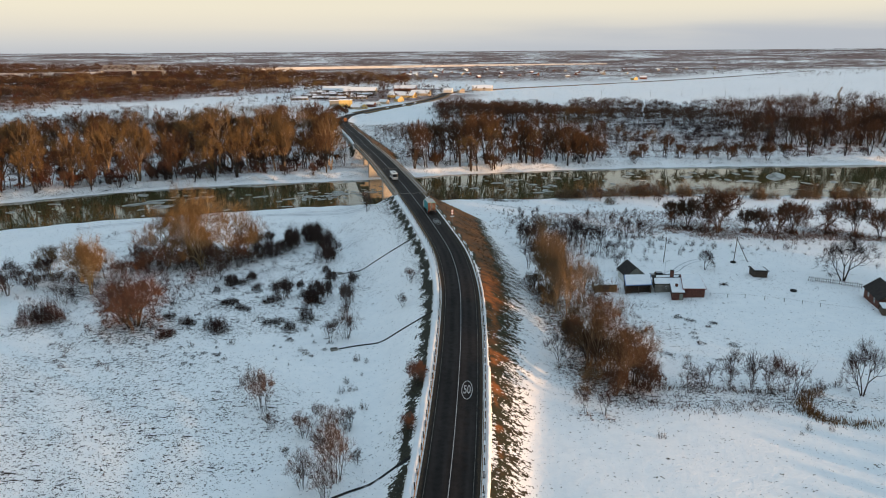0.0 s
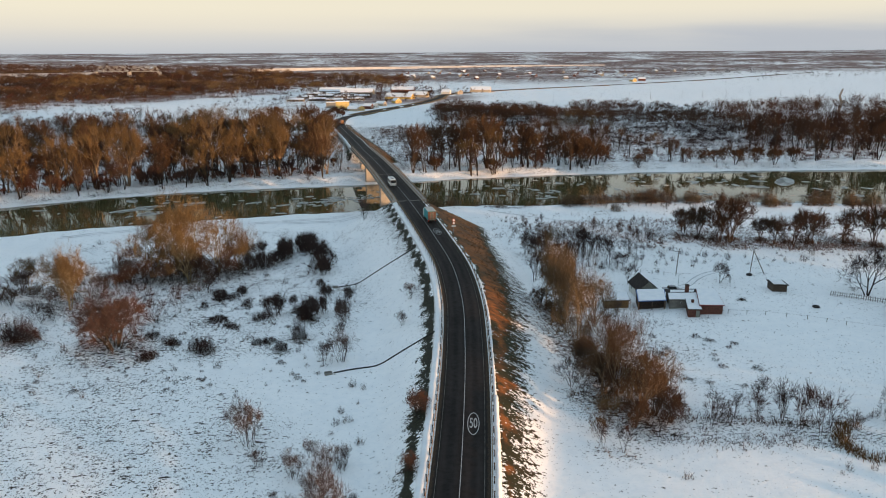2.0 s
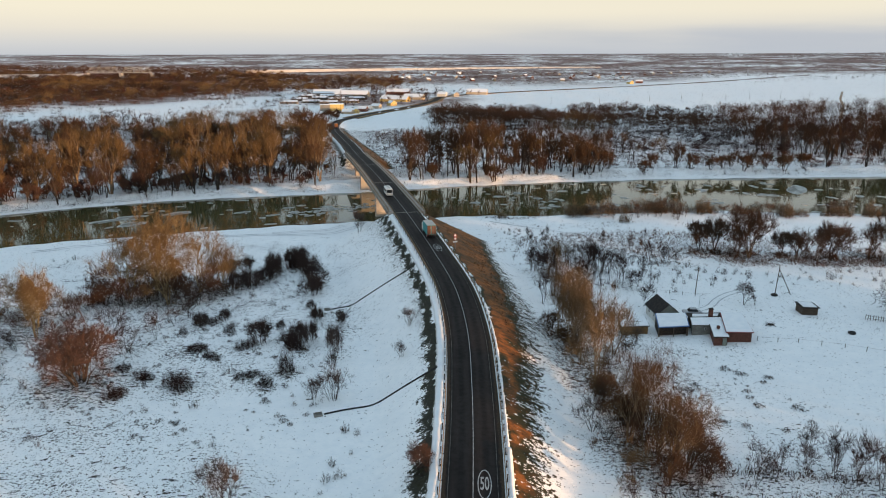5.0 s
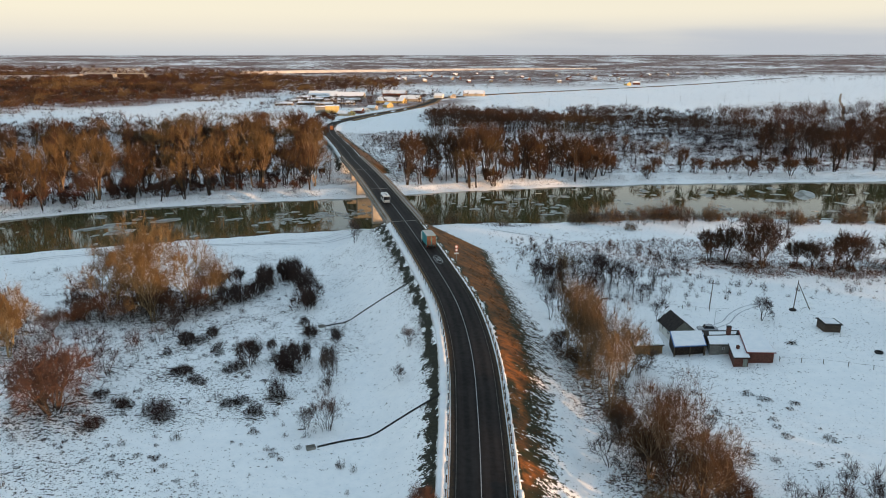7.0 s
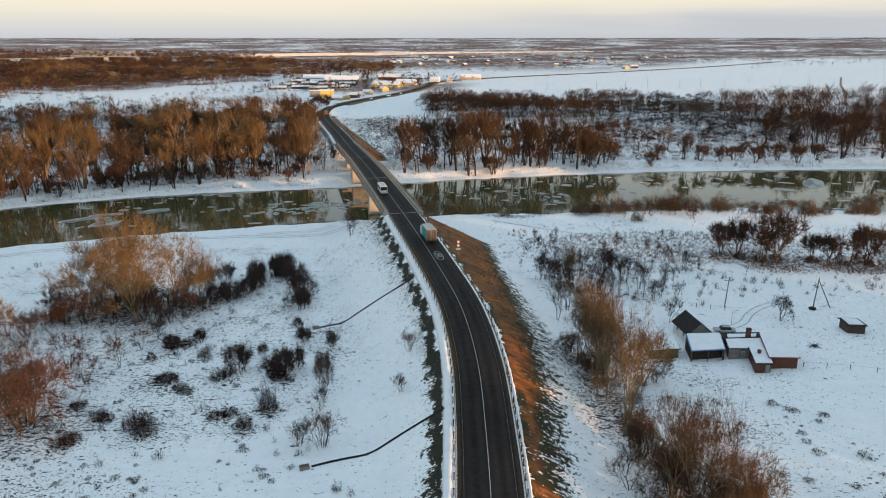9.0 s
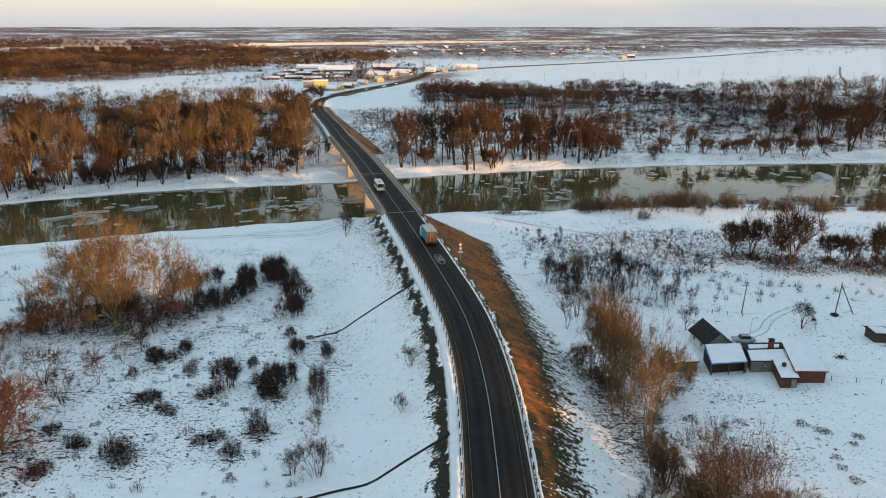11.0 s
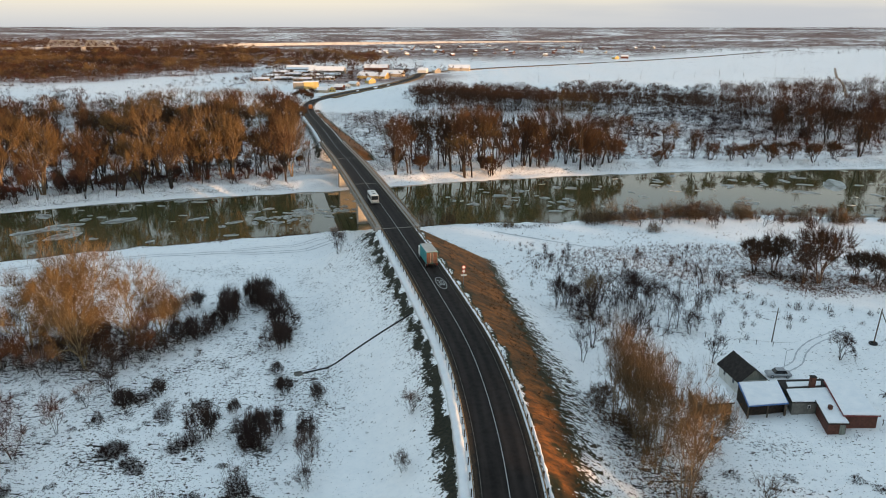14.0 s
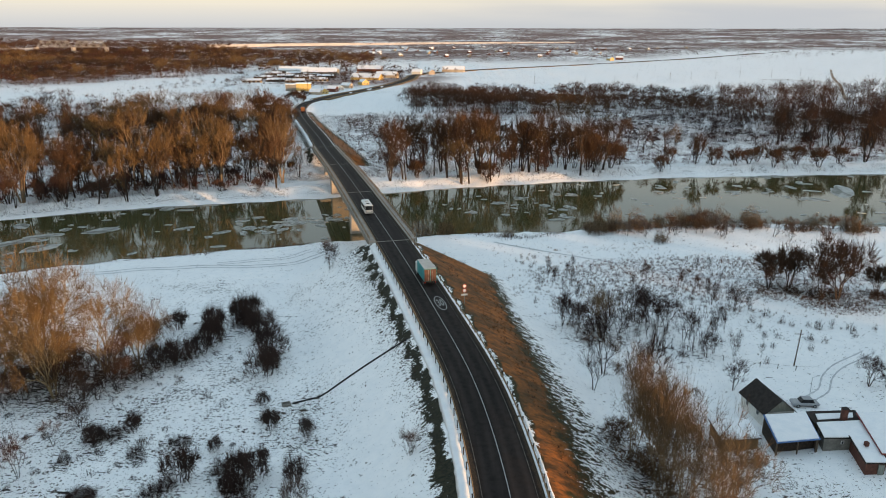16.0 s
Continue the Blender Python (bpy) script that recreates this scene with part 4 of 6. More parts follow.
# left of the road: behind the bank trees as far as the meadow
far_wood([(-470, 250), (-262, 300), (-262, 470), (-480, 640)], 300, 10, 22, T_WOOD, "bare brown floodplain wood behind the far bank", 95, 0.26, seed=2, under=16, patch=0.25)
far_wood([(-300, 420), (-235, 420), (-190, 560), (-225, 650), (-345, 640), (-420, 560)], 260, 7, 15, T_WOOD, "dark bare trees before the snowy meadow", 95, 0.28, seed=29, under=18, patch=0.3)
far_wood([(-190, 470), (-85, 455), (-108, 590), (-150, 650), (-215, 620)], 150, 14, 23, T_GOLD, "golden-brown poplars between the bank and the meadow", 130, 0.26, seed=38, wide=1.1, under=16, patch=0.2)
far_wood([(-420, 224), (-240, 282), (-188, 302), (-129, 334), (-70, 352), (-75, 366), (-129, 352), (-188, 322), (-240, 302), (-420, 250)], 330, 3, 8, T_REDDARK, "russet brush under the trees of the far bank", 90, 0.22, seed=23, wide=1.4, patch=0.25)
far_wood([(-400, 260), (-240, 300), (-188, 318), (-129, 350), (-70, 366), (-75, 420), (-129, 440), (-300, 440)], 230, 3, 9, T_DARK, "dark leafless undergrowth behind the far bank", 90, 0.22, seed=24, wide=1.3, patch=0.42)
far_wood([(-330, 440), (-90, 440), (-120, 640), (-330, 640)], 220, 3, 8, T_REDDARK, "russet undergrowth of the floodplain wood", 80, 0.30, seed=39, wide=1.5, patch=0.4)
far_wood([(-63, 420), (-84, 415), (-122, 640), (-106, 664)], 190, 4, 11, T_WOOD, "brown brush beside the far approach road", 90, 0.24, seed=40, wide=1.2, under=16)
# right of the road
far_wood([(-46, 410), (-14, 396), (14, 470), (-14, 560), (-62, 570)], 240, 1.5, 5, T_WOOD, "dark brush beside the bridge", 60, 0.20, seed=41, wide=1.4, patch=0.35, under=16)
far_wood([(-40, 430), (20, 440), (50, 500), (-10, 590), (-60, 580)], 170, 1, 3, T_BROWN, "brown grass and brush on the clearing", 40, 0.18, seed=42, wide=1.8, patch=0.42, under=20)
far_wood([(-8, 600), (60, 588), (105, 596), (118, 690), (60, 715), (-20, 690)], 520, 10, 17, T_WOOD, "brown wood behind the snowy strip", 90, 0.28, seed=3, under=14)
far_wood([(-16, 378), (60, 392), (190, 402), (330, 402), (330, 440), (190, 440), (60, 440), (-12, 440)], 330, 2, 6, T_REDDARK, "dark brush along the far bank", 70, 0.22, seed=33, wide=1.4, patch=0.4)
far_wood([(66, 500), (115, 490), (125, 620), (85, 645)], 60, 13, 20, T_GOLD, "golden-brown trees behind the far bank", 110, 0.15, seed=24)
far_wood([(70, 455), (200, 450), (220, 560), (100, 570)], 420, 3, 8, T_DARK, "dark leafless thicket behind the far bank", 80, 0.26, seed=25, wide=1.3, patch=0.3)
far_wood([(110, 590), (225, 560), (225, 700), (205, 735), (110, 755)], 620, 8, 15, T_WOOD, "belt of bare trees before the white fields", 75, 0.30, seed=13, under=14)
far_wood([(185, 445), (450, 440), (470, 700), (225, 710)], 800, 14, 24, T_WOOD, "tall bare dark wood along the river", 85, 0.27, seed=26, under=16)
far_wood([(-30, 690), (40, 680), (90, 730), (40, 790), (-10, 770)], 260, 8, 13, T_WOOD, "brown thicket beside the snowy clearing", 60, 0.24, seed=14)
far_wood([(-40, 480), (-10, 450), (-10, 610), (-50, 590)], 260, 1.5, 4.5, T_DARK, "low dark scrub by the far embankment", 44, 0.18, seed=15)
# beyond the meadow
FAR_RING = [(-900, 900), (-520, 830), (-420, 825), (-350, 910), (-310, 1000), (-240, 1060), (-100, 1200), (-60, 1300), (-110, 1500), (-400, 1800), (-930, 2000), (-1300, 1750)]
far_wood(FAR_RING, 900, 11, 21, T_BROWN, "brown trees in the wood beyond the meadow", 95, 1.0, seed=37, wide=1.5, under=4, patch=0.45, drift=60, fluff=0.10)
far_wood(FAR_RING, 1400, 11, 21, T_WOOD, "wide bare wood beyond the snowy meadow", 80, 1.0, seed=4, wide=1.5, under=6, patch=0.25, drift=45, fluff=0.10)
far_wood(FAR_RING, 620, 14, 24, T_GOLD, "golden-brown trees in the wood beyond the meadow", 110, 0.9, seed=34, wide=1.4, under=0, patch=0.55, drift=80, fluff=0.10)
far_wood(FAR_RING, 700, 10, 19, T_REDDARK, "russet trees in the wood beyond the meadow", 110, 0.9, seed=35, wide=1.6, under=0, patch=0.52, drift=70, fluff=0.10)
far_wood([(-620, 860), (-430, 830), (-340, 930), (-240, 1070), (-330, 1150), (-600, 1050)], 420, 10, 22, T_BROWN, "brown trees at the meadow's far edge", 70, 0.5, seed=27, wide=1.3, patch=0.3, fluff=0.10)
far_wood([(-620, 700), (-480, 640), (-430, 700), (-440, 815), (-560, 840)], 330, 9, 19, T_BROWN, "brown wood at the meadow's edge", 80, 0.42, seed=16, wide=1.3, patch=0.3, fluff=0.10)
far_wood([(-440, 690), (-240, 720), (-120, 720), (-110, 780), (-240, 880), (-420, 800)], 70, 3, 9, T_WOOD, "scattered shrubs on the snowy meadow", 60, 0.28, seed=36, wide=1.5, patch=0.5, fluff=0.10)
far_wood([(-230, 860), (-60, 820), (-20, 960), (60, 1130), (-60, 1180), (-200, 1160)], 380, 3, 11, T_WOOD, "bare trees among the village houses", 60, 0.42, seed=17)


SAPLING_ROW = [(22.5, 219, 8, 5.4), (26.7, 216, 7, 5.4), (31.4, 217, 8, 6.1), (35, 218, 8.5, 6.8), (38, 219.5, 8, 5.4), (40.7, 218.4, 8.5, 6.1), (43, 215, 8, 6.1), (44.7, 209.6, 7, 5.4), (46.4, 202.4, 5, 5.4), (48.4, 204, 5, 4.9), (46.4, 190.3, 6, 5.7), (58, 230, 6, 4.7), (61.7, 226, 6, 5.4), (25.4, 196, 14, 9.5), (28, 182, 15, 10.8), (22.1, 189.6, 8, 6.8), (33, 214, 7, 5.4), (37, 214, 6, 6.1), (29, 220, 7, 5.4), (24, 213, 8, 6.1), (41, 222, 7, 5.4)]
stand(SAPLING_ROW, "sparse", T_DARK, M_DBARK, "sapling", "thin dark leafless sapling beyond the yard", "tree", "saplings")
stand([(24.7, 164.8, 16, 8), (26.1, 161.9, 18, 9), (32.6, 160.5, 12, 9), (27.5, 176, 11, 7), (34.2, 124.3, 11, 11)], "spread", T_TAN, M_BARK, "willow_tree", "tall bare tan willow beside the embankment", "tree", "willows by the embankment")


stand([(80, 237, 2.5, 5), (84.5, 234.5, 3.5, 6), (89, 235, 3, 5), (98, 233, 2.5, 5), (105, 231, 3, 5), (111, 231, 3.5, 6), (124, 231, 3, 6), (131, 228, 3, 6)], "thicket", T_WOOD, M_DBARK, "bank_brush", "dark brown brush below the bare trees", "bush", "low brush")


def scatter(count, x0, x1, y0, y1, h0, h1, kind, tones, name, label, group, seed, patch=0.0, wide=(0.6, 1.3)):
    """Small shrubs strewn over a field, in drifts."""
    rng = random.Random(seed)
    made = 0
    while made < count:
        x, y = rng.uniform(x0, x1), rng.uniform(y0, y1)
        if float(value_noise(x, y, 8, seed)) < patch or not clear_of_road(x, y, 8 + 1.9 * float(road_z(y))) or float(ground_z(x, y)) < -1.2:
            made += 0.05
            continue
        made += 1
        h = rng.uniform(h0, h1)
        plant(kind, x, y, h, h * rng.uniform(*wide), rng.choice(tones), M_DBARK, name, label, "bush", group)


scatter(230, -82, -24, 126, 222, 0.3, 0.8, "mat", (T_DARK, T_DARK, T_WOOD), "weed_clump", "flat dark clump of dead weeds in the snow", "weed clumps on the plain", 63, 0.40, (0.9, 3.2))
scatter(70, -80, -20, 124, 210, 0.9, 2.6, "tuft", (T_DARK, T_PALE, T_WOOD), "low_bush", "low grey-brown leafless bush in the snow", "low bushes on the plain", 51, 0.40)
scatter(46, -90, -58, 186, 202, 2.0, 6.5, "sparse", (T_PALE, T_DARK, T_WOOD), "grey_sapling", "thin grey leafless sapling below the willows", "saplings", 64)
scatter(40, -18, -6, 90, 240, 0.8, 2.6, "tuft", (T_PALE, T_WOOD), "low_bush", "low grey bush at the embankment's foot", "low brush", 65, 0.5)
scatter(30, 34, 60, 128, 156, 0.4, 1.0, "mat", (T_DARK, T_PALE), "weed_clump", "flat dark clump of dead weeds in the field", "weed clumps in the field", 66, 0.35, (1.5, 4.0))
scatter(120, -118, -62, 140, 232, 0.6, 2.8, "tuft", (T_DARK, T_DARK, T_WOOD, T_PALE), "low_bush", "low dark leafless bush in the snow", "low bushes on the plain", 52, 0.5)
scatter(60, 20, 66, 200, 252, 2.5, 6.5, "sparse", (T_DARK, T_DARK, T_PALE), "sapling", "thin dark leafless sapling beyond the yard", "saplings", 53, 0.42, (0.25, 0.5))
scatter(80, 18, 66, 200, 256, 0.9, 2.8, "tuft", (T_DARK, T_WOOD, T_WOOD), "scrub_bush", "low dark brush below the saplings", "low brush", 67, 0.38)
scatter(60, 66, 118, 205, 226, 1.0, 2.8, "tuft", (T_PALE, T_DARK, T_PALE), "scrub_bush", "low grey brush behind the yard", "low brush", 54, 0.3)
scatter(60, 42, 175, 280, 296, 3.0, 7.0, "sparse", (T_BROWN, T_PALE, T_BROWN), "waterside_bush", "thin brown shrub at the water's edge", "waterside shrubs", 55, 0.3)
scatter(120, 18, 130, 234, 268, 0.8, 2.2, "tuft", (T_BROWN, T_RED, T_DARK, T_WOOD), "scrub_bush", "low red-brown bush on the river flat", "low brush", 56, 0.45)
scatter(30, 34, 78, 100, 120, 0.9, 2.6, "tuft", (T_DARK, T_PALE), "scrub_bush", "low brush along the ditch", "low brush", 57, 0.3)
scatter(45, 21, 40, 118, 215, 2.0, 7.0, "sparse", (T_BROWN, T_PALE), "sapling", "thin brown sapling beside the embankment", "saplings", 58, 0.3)
scatter(40, -215, -60, 268, 292, 0.8, 2.0, "tuft", (T_RED, T_BROWN), "scrub_bush", "low russet shrub on the river bank", "low brush", 59, 0.3)
scatter(60, -238, -56, 318, 420, 1.5, 6.0, "tuft", (T_DARK, T_DARK, T_RED, T_BROWN), "undergrowth_bush", "dark leafless undergrowth below the poplars", "undergrowth of the far bank", 60, 0.35)
scatter(90, -20, 290, 372, 460, 1.5, 4.5, "tuft", (T_DARK, T_DARK, T_BROWN), "undergrowth_bush", "dark leafless undergrowth on the far bank", "undergrowth of the far bank", 61, 0.4)
scatter(34, -112, -58, 160, 202, 2.5, 8.0, "sparse", (T_PALE, T_DARK, T_PALE), "grey_sapling", "thin grey leafless sapling below the willows", "saplings", 62, 0.45)


# ---------------------------------------------------------------- bridge, rails, markings
def loft(ys, profile, wobble=None):
    """Sweep a closed outline of (side distance, height over the road) along the road."""
    v, f, n = [], [], len(profile)
    for k, y in enumerate(ys):
        c, t, r = road_frame(float(y))
        s = wobble[k] if wobble is not None else 1.0
        for d, h in profile:
            p = c + r * d
            v.append((p.x, p.y, c.z + h * s))
    for k in range(len(ys) - 1):
        for j in range(n):
            f.append((n * k + j, n * k + (j + 1) % n, n * k + n + (j + 1) % n, n * k + n + j))
    f += [tuple(range(n - 1, -1, -1)), tuple(n * (len(ys) - 1) + j for j in range(n))]
    return v, f


def road_pose(y, d=0.0, h=0.0, turn=0.0):
    c, t, r = road_frame(y)
    p = c + r * d
    return pose(p.x, p.y, c.z + h, 0, 0, math.degrees(math.atan2(-t.x, t.y)) + turn)


bridge_ys = np.arange(BRIDGE_A, BRIDGE_B + 0.1, 2.0)
bridge = holder("bridge", "concrete girder road bridge with metal railings over the river", "bridge")
part("deck", loft(bridge_ys, [(-5.7, -0.31), (5.7, -0.31), (5.7, -0.62), (-5.7, -0.62)]), M_CONCRETE, bridge)
for s in (-1, 1):
    part("sidewalk", loft(bridge_ys, [(s * 4.05, -0.3), (s * 4.05, 0.20), (s * 5.65, 0.24), (s * 5.65, -0.3)]), M_CONCRETE, bridge, "snow-dusted concrete sidewalk")
    part("fascia", loft(bridge_ys, [(s * 5.72, 0.26), (s * 5.9, 0.26), (s * 5.9, -0.75), (s * 5.72, -0.75)]), M_DARKCON, bridge)
    for h in (0.55, 0.85, 1.15):
        part("handrail", loft(bridge_ys, [(s * 5.45, h), (s * 5.45, h + 0.09), (s * 5.53, h + 0.09), (s * 5.53, h)]), M_RAIL, bridge)
    part("crash_beam", loft(bridge_ys, [(s * 4.25, 0.50), (s * 4.18, 0.60), (s * 4.25, 0.70), (s * 4.18, 0.82), (s * 4.32, 0.84), (s * 4.32, 0.50)]), M_RAIL, bridge)
    bmp = box(bmesh.new(), -0.06, 0.06, -0.06, 0.06, 0.2, 1.18, 0.01)
    first = part("rail_post", bmp, M_RAIL, bridge)
    first.matrix_basis = road_pose(BRIDGE_A + 1, s * 5.5)
    for y in np.arange(BRIDGE_A + 3.5, BRIDGE_B, 2.5):
        o = new("rail_post", first.data)
        o.parent, o.matrix_basis = bridge, road_pose(float(y), s * 5.5)
for d in (-4.2, -1.4, 1.4, 4.2):
    part("girder", loft(bridge_ys, [(d - 0.35, -0.6), (d + 0.35, -0.6), (d + 0.15, -0.85), (d + 0.15, -1.75), (d + 0.3, -2.0), (d - 0.3, -2.0), (d - 0.15, -1.75), (d - 0.15, -0.85)]), M_DARKCON, bridge)
for y, wide, foot in ((298.0, 3.4, -3.6), (351.0, 3.6, -2.4), (379.0, 3.0, -0.5)):
    zt = float(road_z(y))
    bmp = bmesh.new()
    made = bmesh.ops.create_cone(bmp, cap_ends=True, segments=20, radius1=1.0, radius2=0.92, depth=1.0)
    for v in bmp.verts:
        v.co = Vector((v.co.x * 0.8 + math.copysign(wide - 0.8, v.co.x) * (abs(v.co.x) > 0.05), v.co.y * 0.85, (foot if v.co.z < 0 else zt - 2.9)))
    pier = part("pier", bmp, M_CONCRETE, bridge, "wide concrete river pier with rounded ends")
    pier.matrix_basis = road_pose(y, 0, -zt)
    bmp = box(bmesh.new(), -5.2, 5.2, -0.8, 0.8, -2.95, -2.0, 0.08)
    part("cap_beam", bmp, M_CONCRETE, bridge).matrix_basis = road_pose(y)
for y in (BRIDGE_A, BRIDGE_B):
    bmp = box(bmesh.new(), -5.6, 5.6, -1.0, 1.0, -4.5, -0.35, 0.06)
    part("abutment", bmp, M_CONCRETE, bridge).matrix_basis = road_pose(y)
for y in (BRIDGE_A, 298.0, 351.0, BRIDGE_B):
    bmp = box(bmesh.new(), -3.9, 3.9, -0.16, 0.16, 0.004, 0.016)
    part("expansion_joint", bmp, M_CONCRETE, bridge).matrix_basis = road_pose(y)

rail_rng = random.Random(3)


def guard_rail(y0, y1, d, label):
    s = 1 if d > 0 else -1
    ob = holder("guard_rail", label, "guard rail", "guard rails")
    ys = np.arange(y0, y1 + 0.1, 3.0)
    part("beam", loft(ys, [(d, 0.45), (d - s * 0.08, 0.53), (d, 0.62), (d - s * 0.08, 0.71), (d, 0.79), (d + s * 0.03, 0.79), (d - s * 0.03, 0.71), (d + s * 0.03, 0.62), (d - s * 0.03, 0.53), (d + s * 0.03, 0.45)]), M_RAIL, ob, "corrugated steel beam")
    bmp = box(bmesh.new(), -0.07, 0.07, -0.05, 0.05, -0.5, 0.78)
    box(bmp, -0.1, 0.1, -0.1, 0.1, 0.78, 0.84)
    me = None
    for y in np.arange(y0 + 1, y1, 3.0):
        if me is None:
            o = part("post", bmp, M_DBARK, ob)
            me = o.data
        else:
            o = new("post", me)
            o.parent = ob
        o.matrix_basis = road_pose(float(y), d + s * 0.22)


guard_rail(40, BRIDGE_A - 1, -4.3, "weathered steel guard rail beside the snowy shoulder")
guard_rail(40, BRIDGE_A - 1, 4.3, "weathered steel guard rail above the grass slope")
guard_rail(BRIDGE_B + 1, 660, -4.55, "distant steel guard rail after the bridge")
guard_rail(BRIDGE_B + 1, 660, 4.55, "distant steel guard rail after the bridge")

snow_rng = np.random.default_rng(8)
for y0, y1, prof, nm in ((30, 243, [(-4.62, -0.25), (-4.75, -0.06), (-5.1, -0.03), (-5.7, -0.05), (-6.05, -0.6)], "snow_bank"), (30, 118, [(4.70, -0.25), (4.74, 0.16), (5.0, 0.30), (5.3, 0.14), (5.5, -0.4)], "snow_bank"), (117, 172, [(4.72, -0.25), (4.76, 0.06), (4.92, 0.14), (5.1, 0.04), (5.2, -0.4)], "snow_bank"), (410, 700, [(-5.05, -0.25), (-5.15, 0.18), (-5.9, 0.2), (-6.6, -0.7)], "snow_bank")):
    ys = np.arange(y0, y1, 0.8)
    v, f = loft(ys, prof)
    v = np.array(v)
    n = len(prof)
    jit = snow_rng.normal(size=(len(ys), n, 3)) * np.array([0.05, 0.05, 0.04])
    v = v + jit.reshape(-1, 3)
    tagged(part(nm, (v, f), M_SNOW, smooth=True), "ridge of ploughed snow along the road edge", "snow bank")
for k in range(8):
    y = 169 + k * 3.1 + snow_rng.uniform(-0.8, 0.8)
    l = snow_rng.uniform(0.4, 1.2)
    ys = np.linspace(y, y + l, 4)
    v, f = loft(ys, [(4.98, -0.25), (5.03, 0.06), (5.13, 0.1), (5.25, -0.3)], [0.2, 1, 0.9, 0.2])
    tagged(part("snow_lump", (v, f), M_SNOW, smooth=True), "small lump of old snow on the shoulder", "snow lump", "snow lumps on the shoulder")


def roundel(y, d, text, size):
    """A painted speed limit: a ring, stretched along the road, and its digits."""
    tilt = float(road_z(y + 2) - road_z(y - 2)) / 4
    bmp = bmesh.new()
    n = 40
    a = [bmp.verts.new((size * 0.30 * math.cos(6.2832 * k / n), size * math.sin(6.2832 * k / n), 0)) for k in range(n)]
    b = [bmp.verts.new((size * 0.255 * math.cos(6.2832 * k / n), size * 0.92 * math.sin(6.2832 * k / n), 0)) for k in range(n)]
    for k in range(n):
        bmp.faces.new((a[k], a[(k + 1) % n], b[(k + 1) % n], b[k]))
    ring = part("speed_limit_ring", bmp, M_PAINT, road, "white painted oval ring")
    ring.matrix_basis = road_pose(y, d, 0.022) @ pose(0, 0, 0, math.degrees(math.atan(tilt)))
    cu = bpy.data.curves.new("digits", "FONT")
    cu.body, cu.size, cu.align_x, cu.align_y = text, 1.0, "CENTER", "CENTER"
    cu.offset = 0.015
    o = new("speed_limit_digits", cu)
    cu.materials.append(M_PAINT)
    o.parent = road
    o.matrix_basis = road_pose(y, d, 0.022) @ pose(0, 0, 0, math.degrees(math.atan(tilt))) @ Matrix.Diagonal((size * 0.40, size * 1.25, 1, 1))
    tagged(o, "white painted digits " + text)


roundel(109.0, 1.5, "50", 3.1)
roundel(206.7, 1.6, "30", 3.3)

# ---------------------------------------------------------------- things by the road
M_BLACK = worn("black_rubber", (0.012, 0.012, 0.012), (0.03, 0.03, 0.03), 3, 0.7)
M_WHITE = worn("white_paint", (0.62, 0.62, 0.60), (0.75, 0.75, 0.73), 1.5, 0.5)
M_REDP = worn("red_paint", (0.42, 0.035, 0.03), (0.5, 0.06, 0.05), 2, 0.5)
M_STEEL = worn("galvanised_steel", (0.30, 0.31, 0.32), (0.42, 0.43, 0.44), 2, 0.45, 0.7)
M_TIMBER = worn("weathered_timber", (0.070, 0.052, 0.038), (0.15, 0.11, 0.078), 2.5, 0.9, stretch=(1, 1, 0.2))
M_BRICK = worn("red_brick", (0.085, 0.036, 0.028), (0.145, 0.064, 0.046), 2.2, 0.9)
M_PLASTER = worn("white_plaster", (0.55, 0.54, 0.50), (0.72, 0.71, 0.67), 1.0, 0.9)
M_GREYWALL = worn("grey_block_wall", (0.15, 0.145, 0.13), (0.26, 0.25, 0.22), 1.2, 0.9)
M_ROOF = worn("dark_bitumen_roof", (0.016, 0.013, 0.012), (0.04, 0.032, 0.028), 1.5, 0.85)
M_GREENGREY = worn("grey_green_boards", (0.16, 0.18, 0.155), (0.26, 0.28, 0.25), 2, 0.85, stretch=(3, 3, 0.3))
M_BLUE = worn("blue_sheet_metal", (0.05, 0.13, 0.33), (0.09, 0.20, 0.42), 1, 0.45)
M_MAROON = worn("maroon_trim", (0.16, 0.025, 0.03), (0.24, 0.05, 0.05), 1.5, 0.6)
M_GLASS = worn("dark_window_glass", (0.015, 0.018, 0.022), (0.04, 0.045, 0.05), 1, 0.08, spec=0.6)
M_TEAL = worn("teal_lorry_panel", (0.04, 0.27, 0.30), (0.07, 0.34, 0.36), 0.7, 0.45)
M_TARP = worn("grey_lorry_roof", (0.36, 0.36, 0.34), (0.50, 0.49, 0.46), 0.5, 0.6)
M_RUST = worn("red_brown_doors", (0.075, 0.040, 0.032), (0.12, 0.065, 0.05), 1.2, 0.7)
M_ORANGE = worn("orange_paint", (0.26, 0.10, 0.035), (0.34, 0.14, 0.05), 1, 0.5)
M_YELLOW = worn("yellow_render", (0.46, 0.34, 0.12), (0.56, 0.43, 0.18), 0.4, 0.9)
M_CREAM = worn("cream_render", (0.36, 0.30, 0.22), (0.46, 0.40, 0.31), 0.4, 0.9)
M_SILVER = worn("silver_car_paint", (0.30, 0.31, 0.33), (0.36, 0.37, 0.38), 1, 0.35, 0.4)


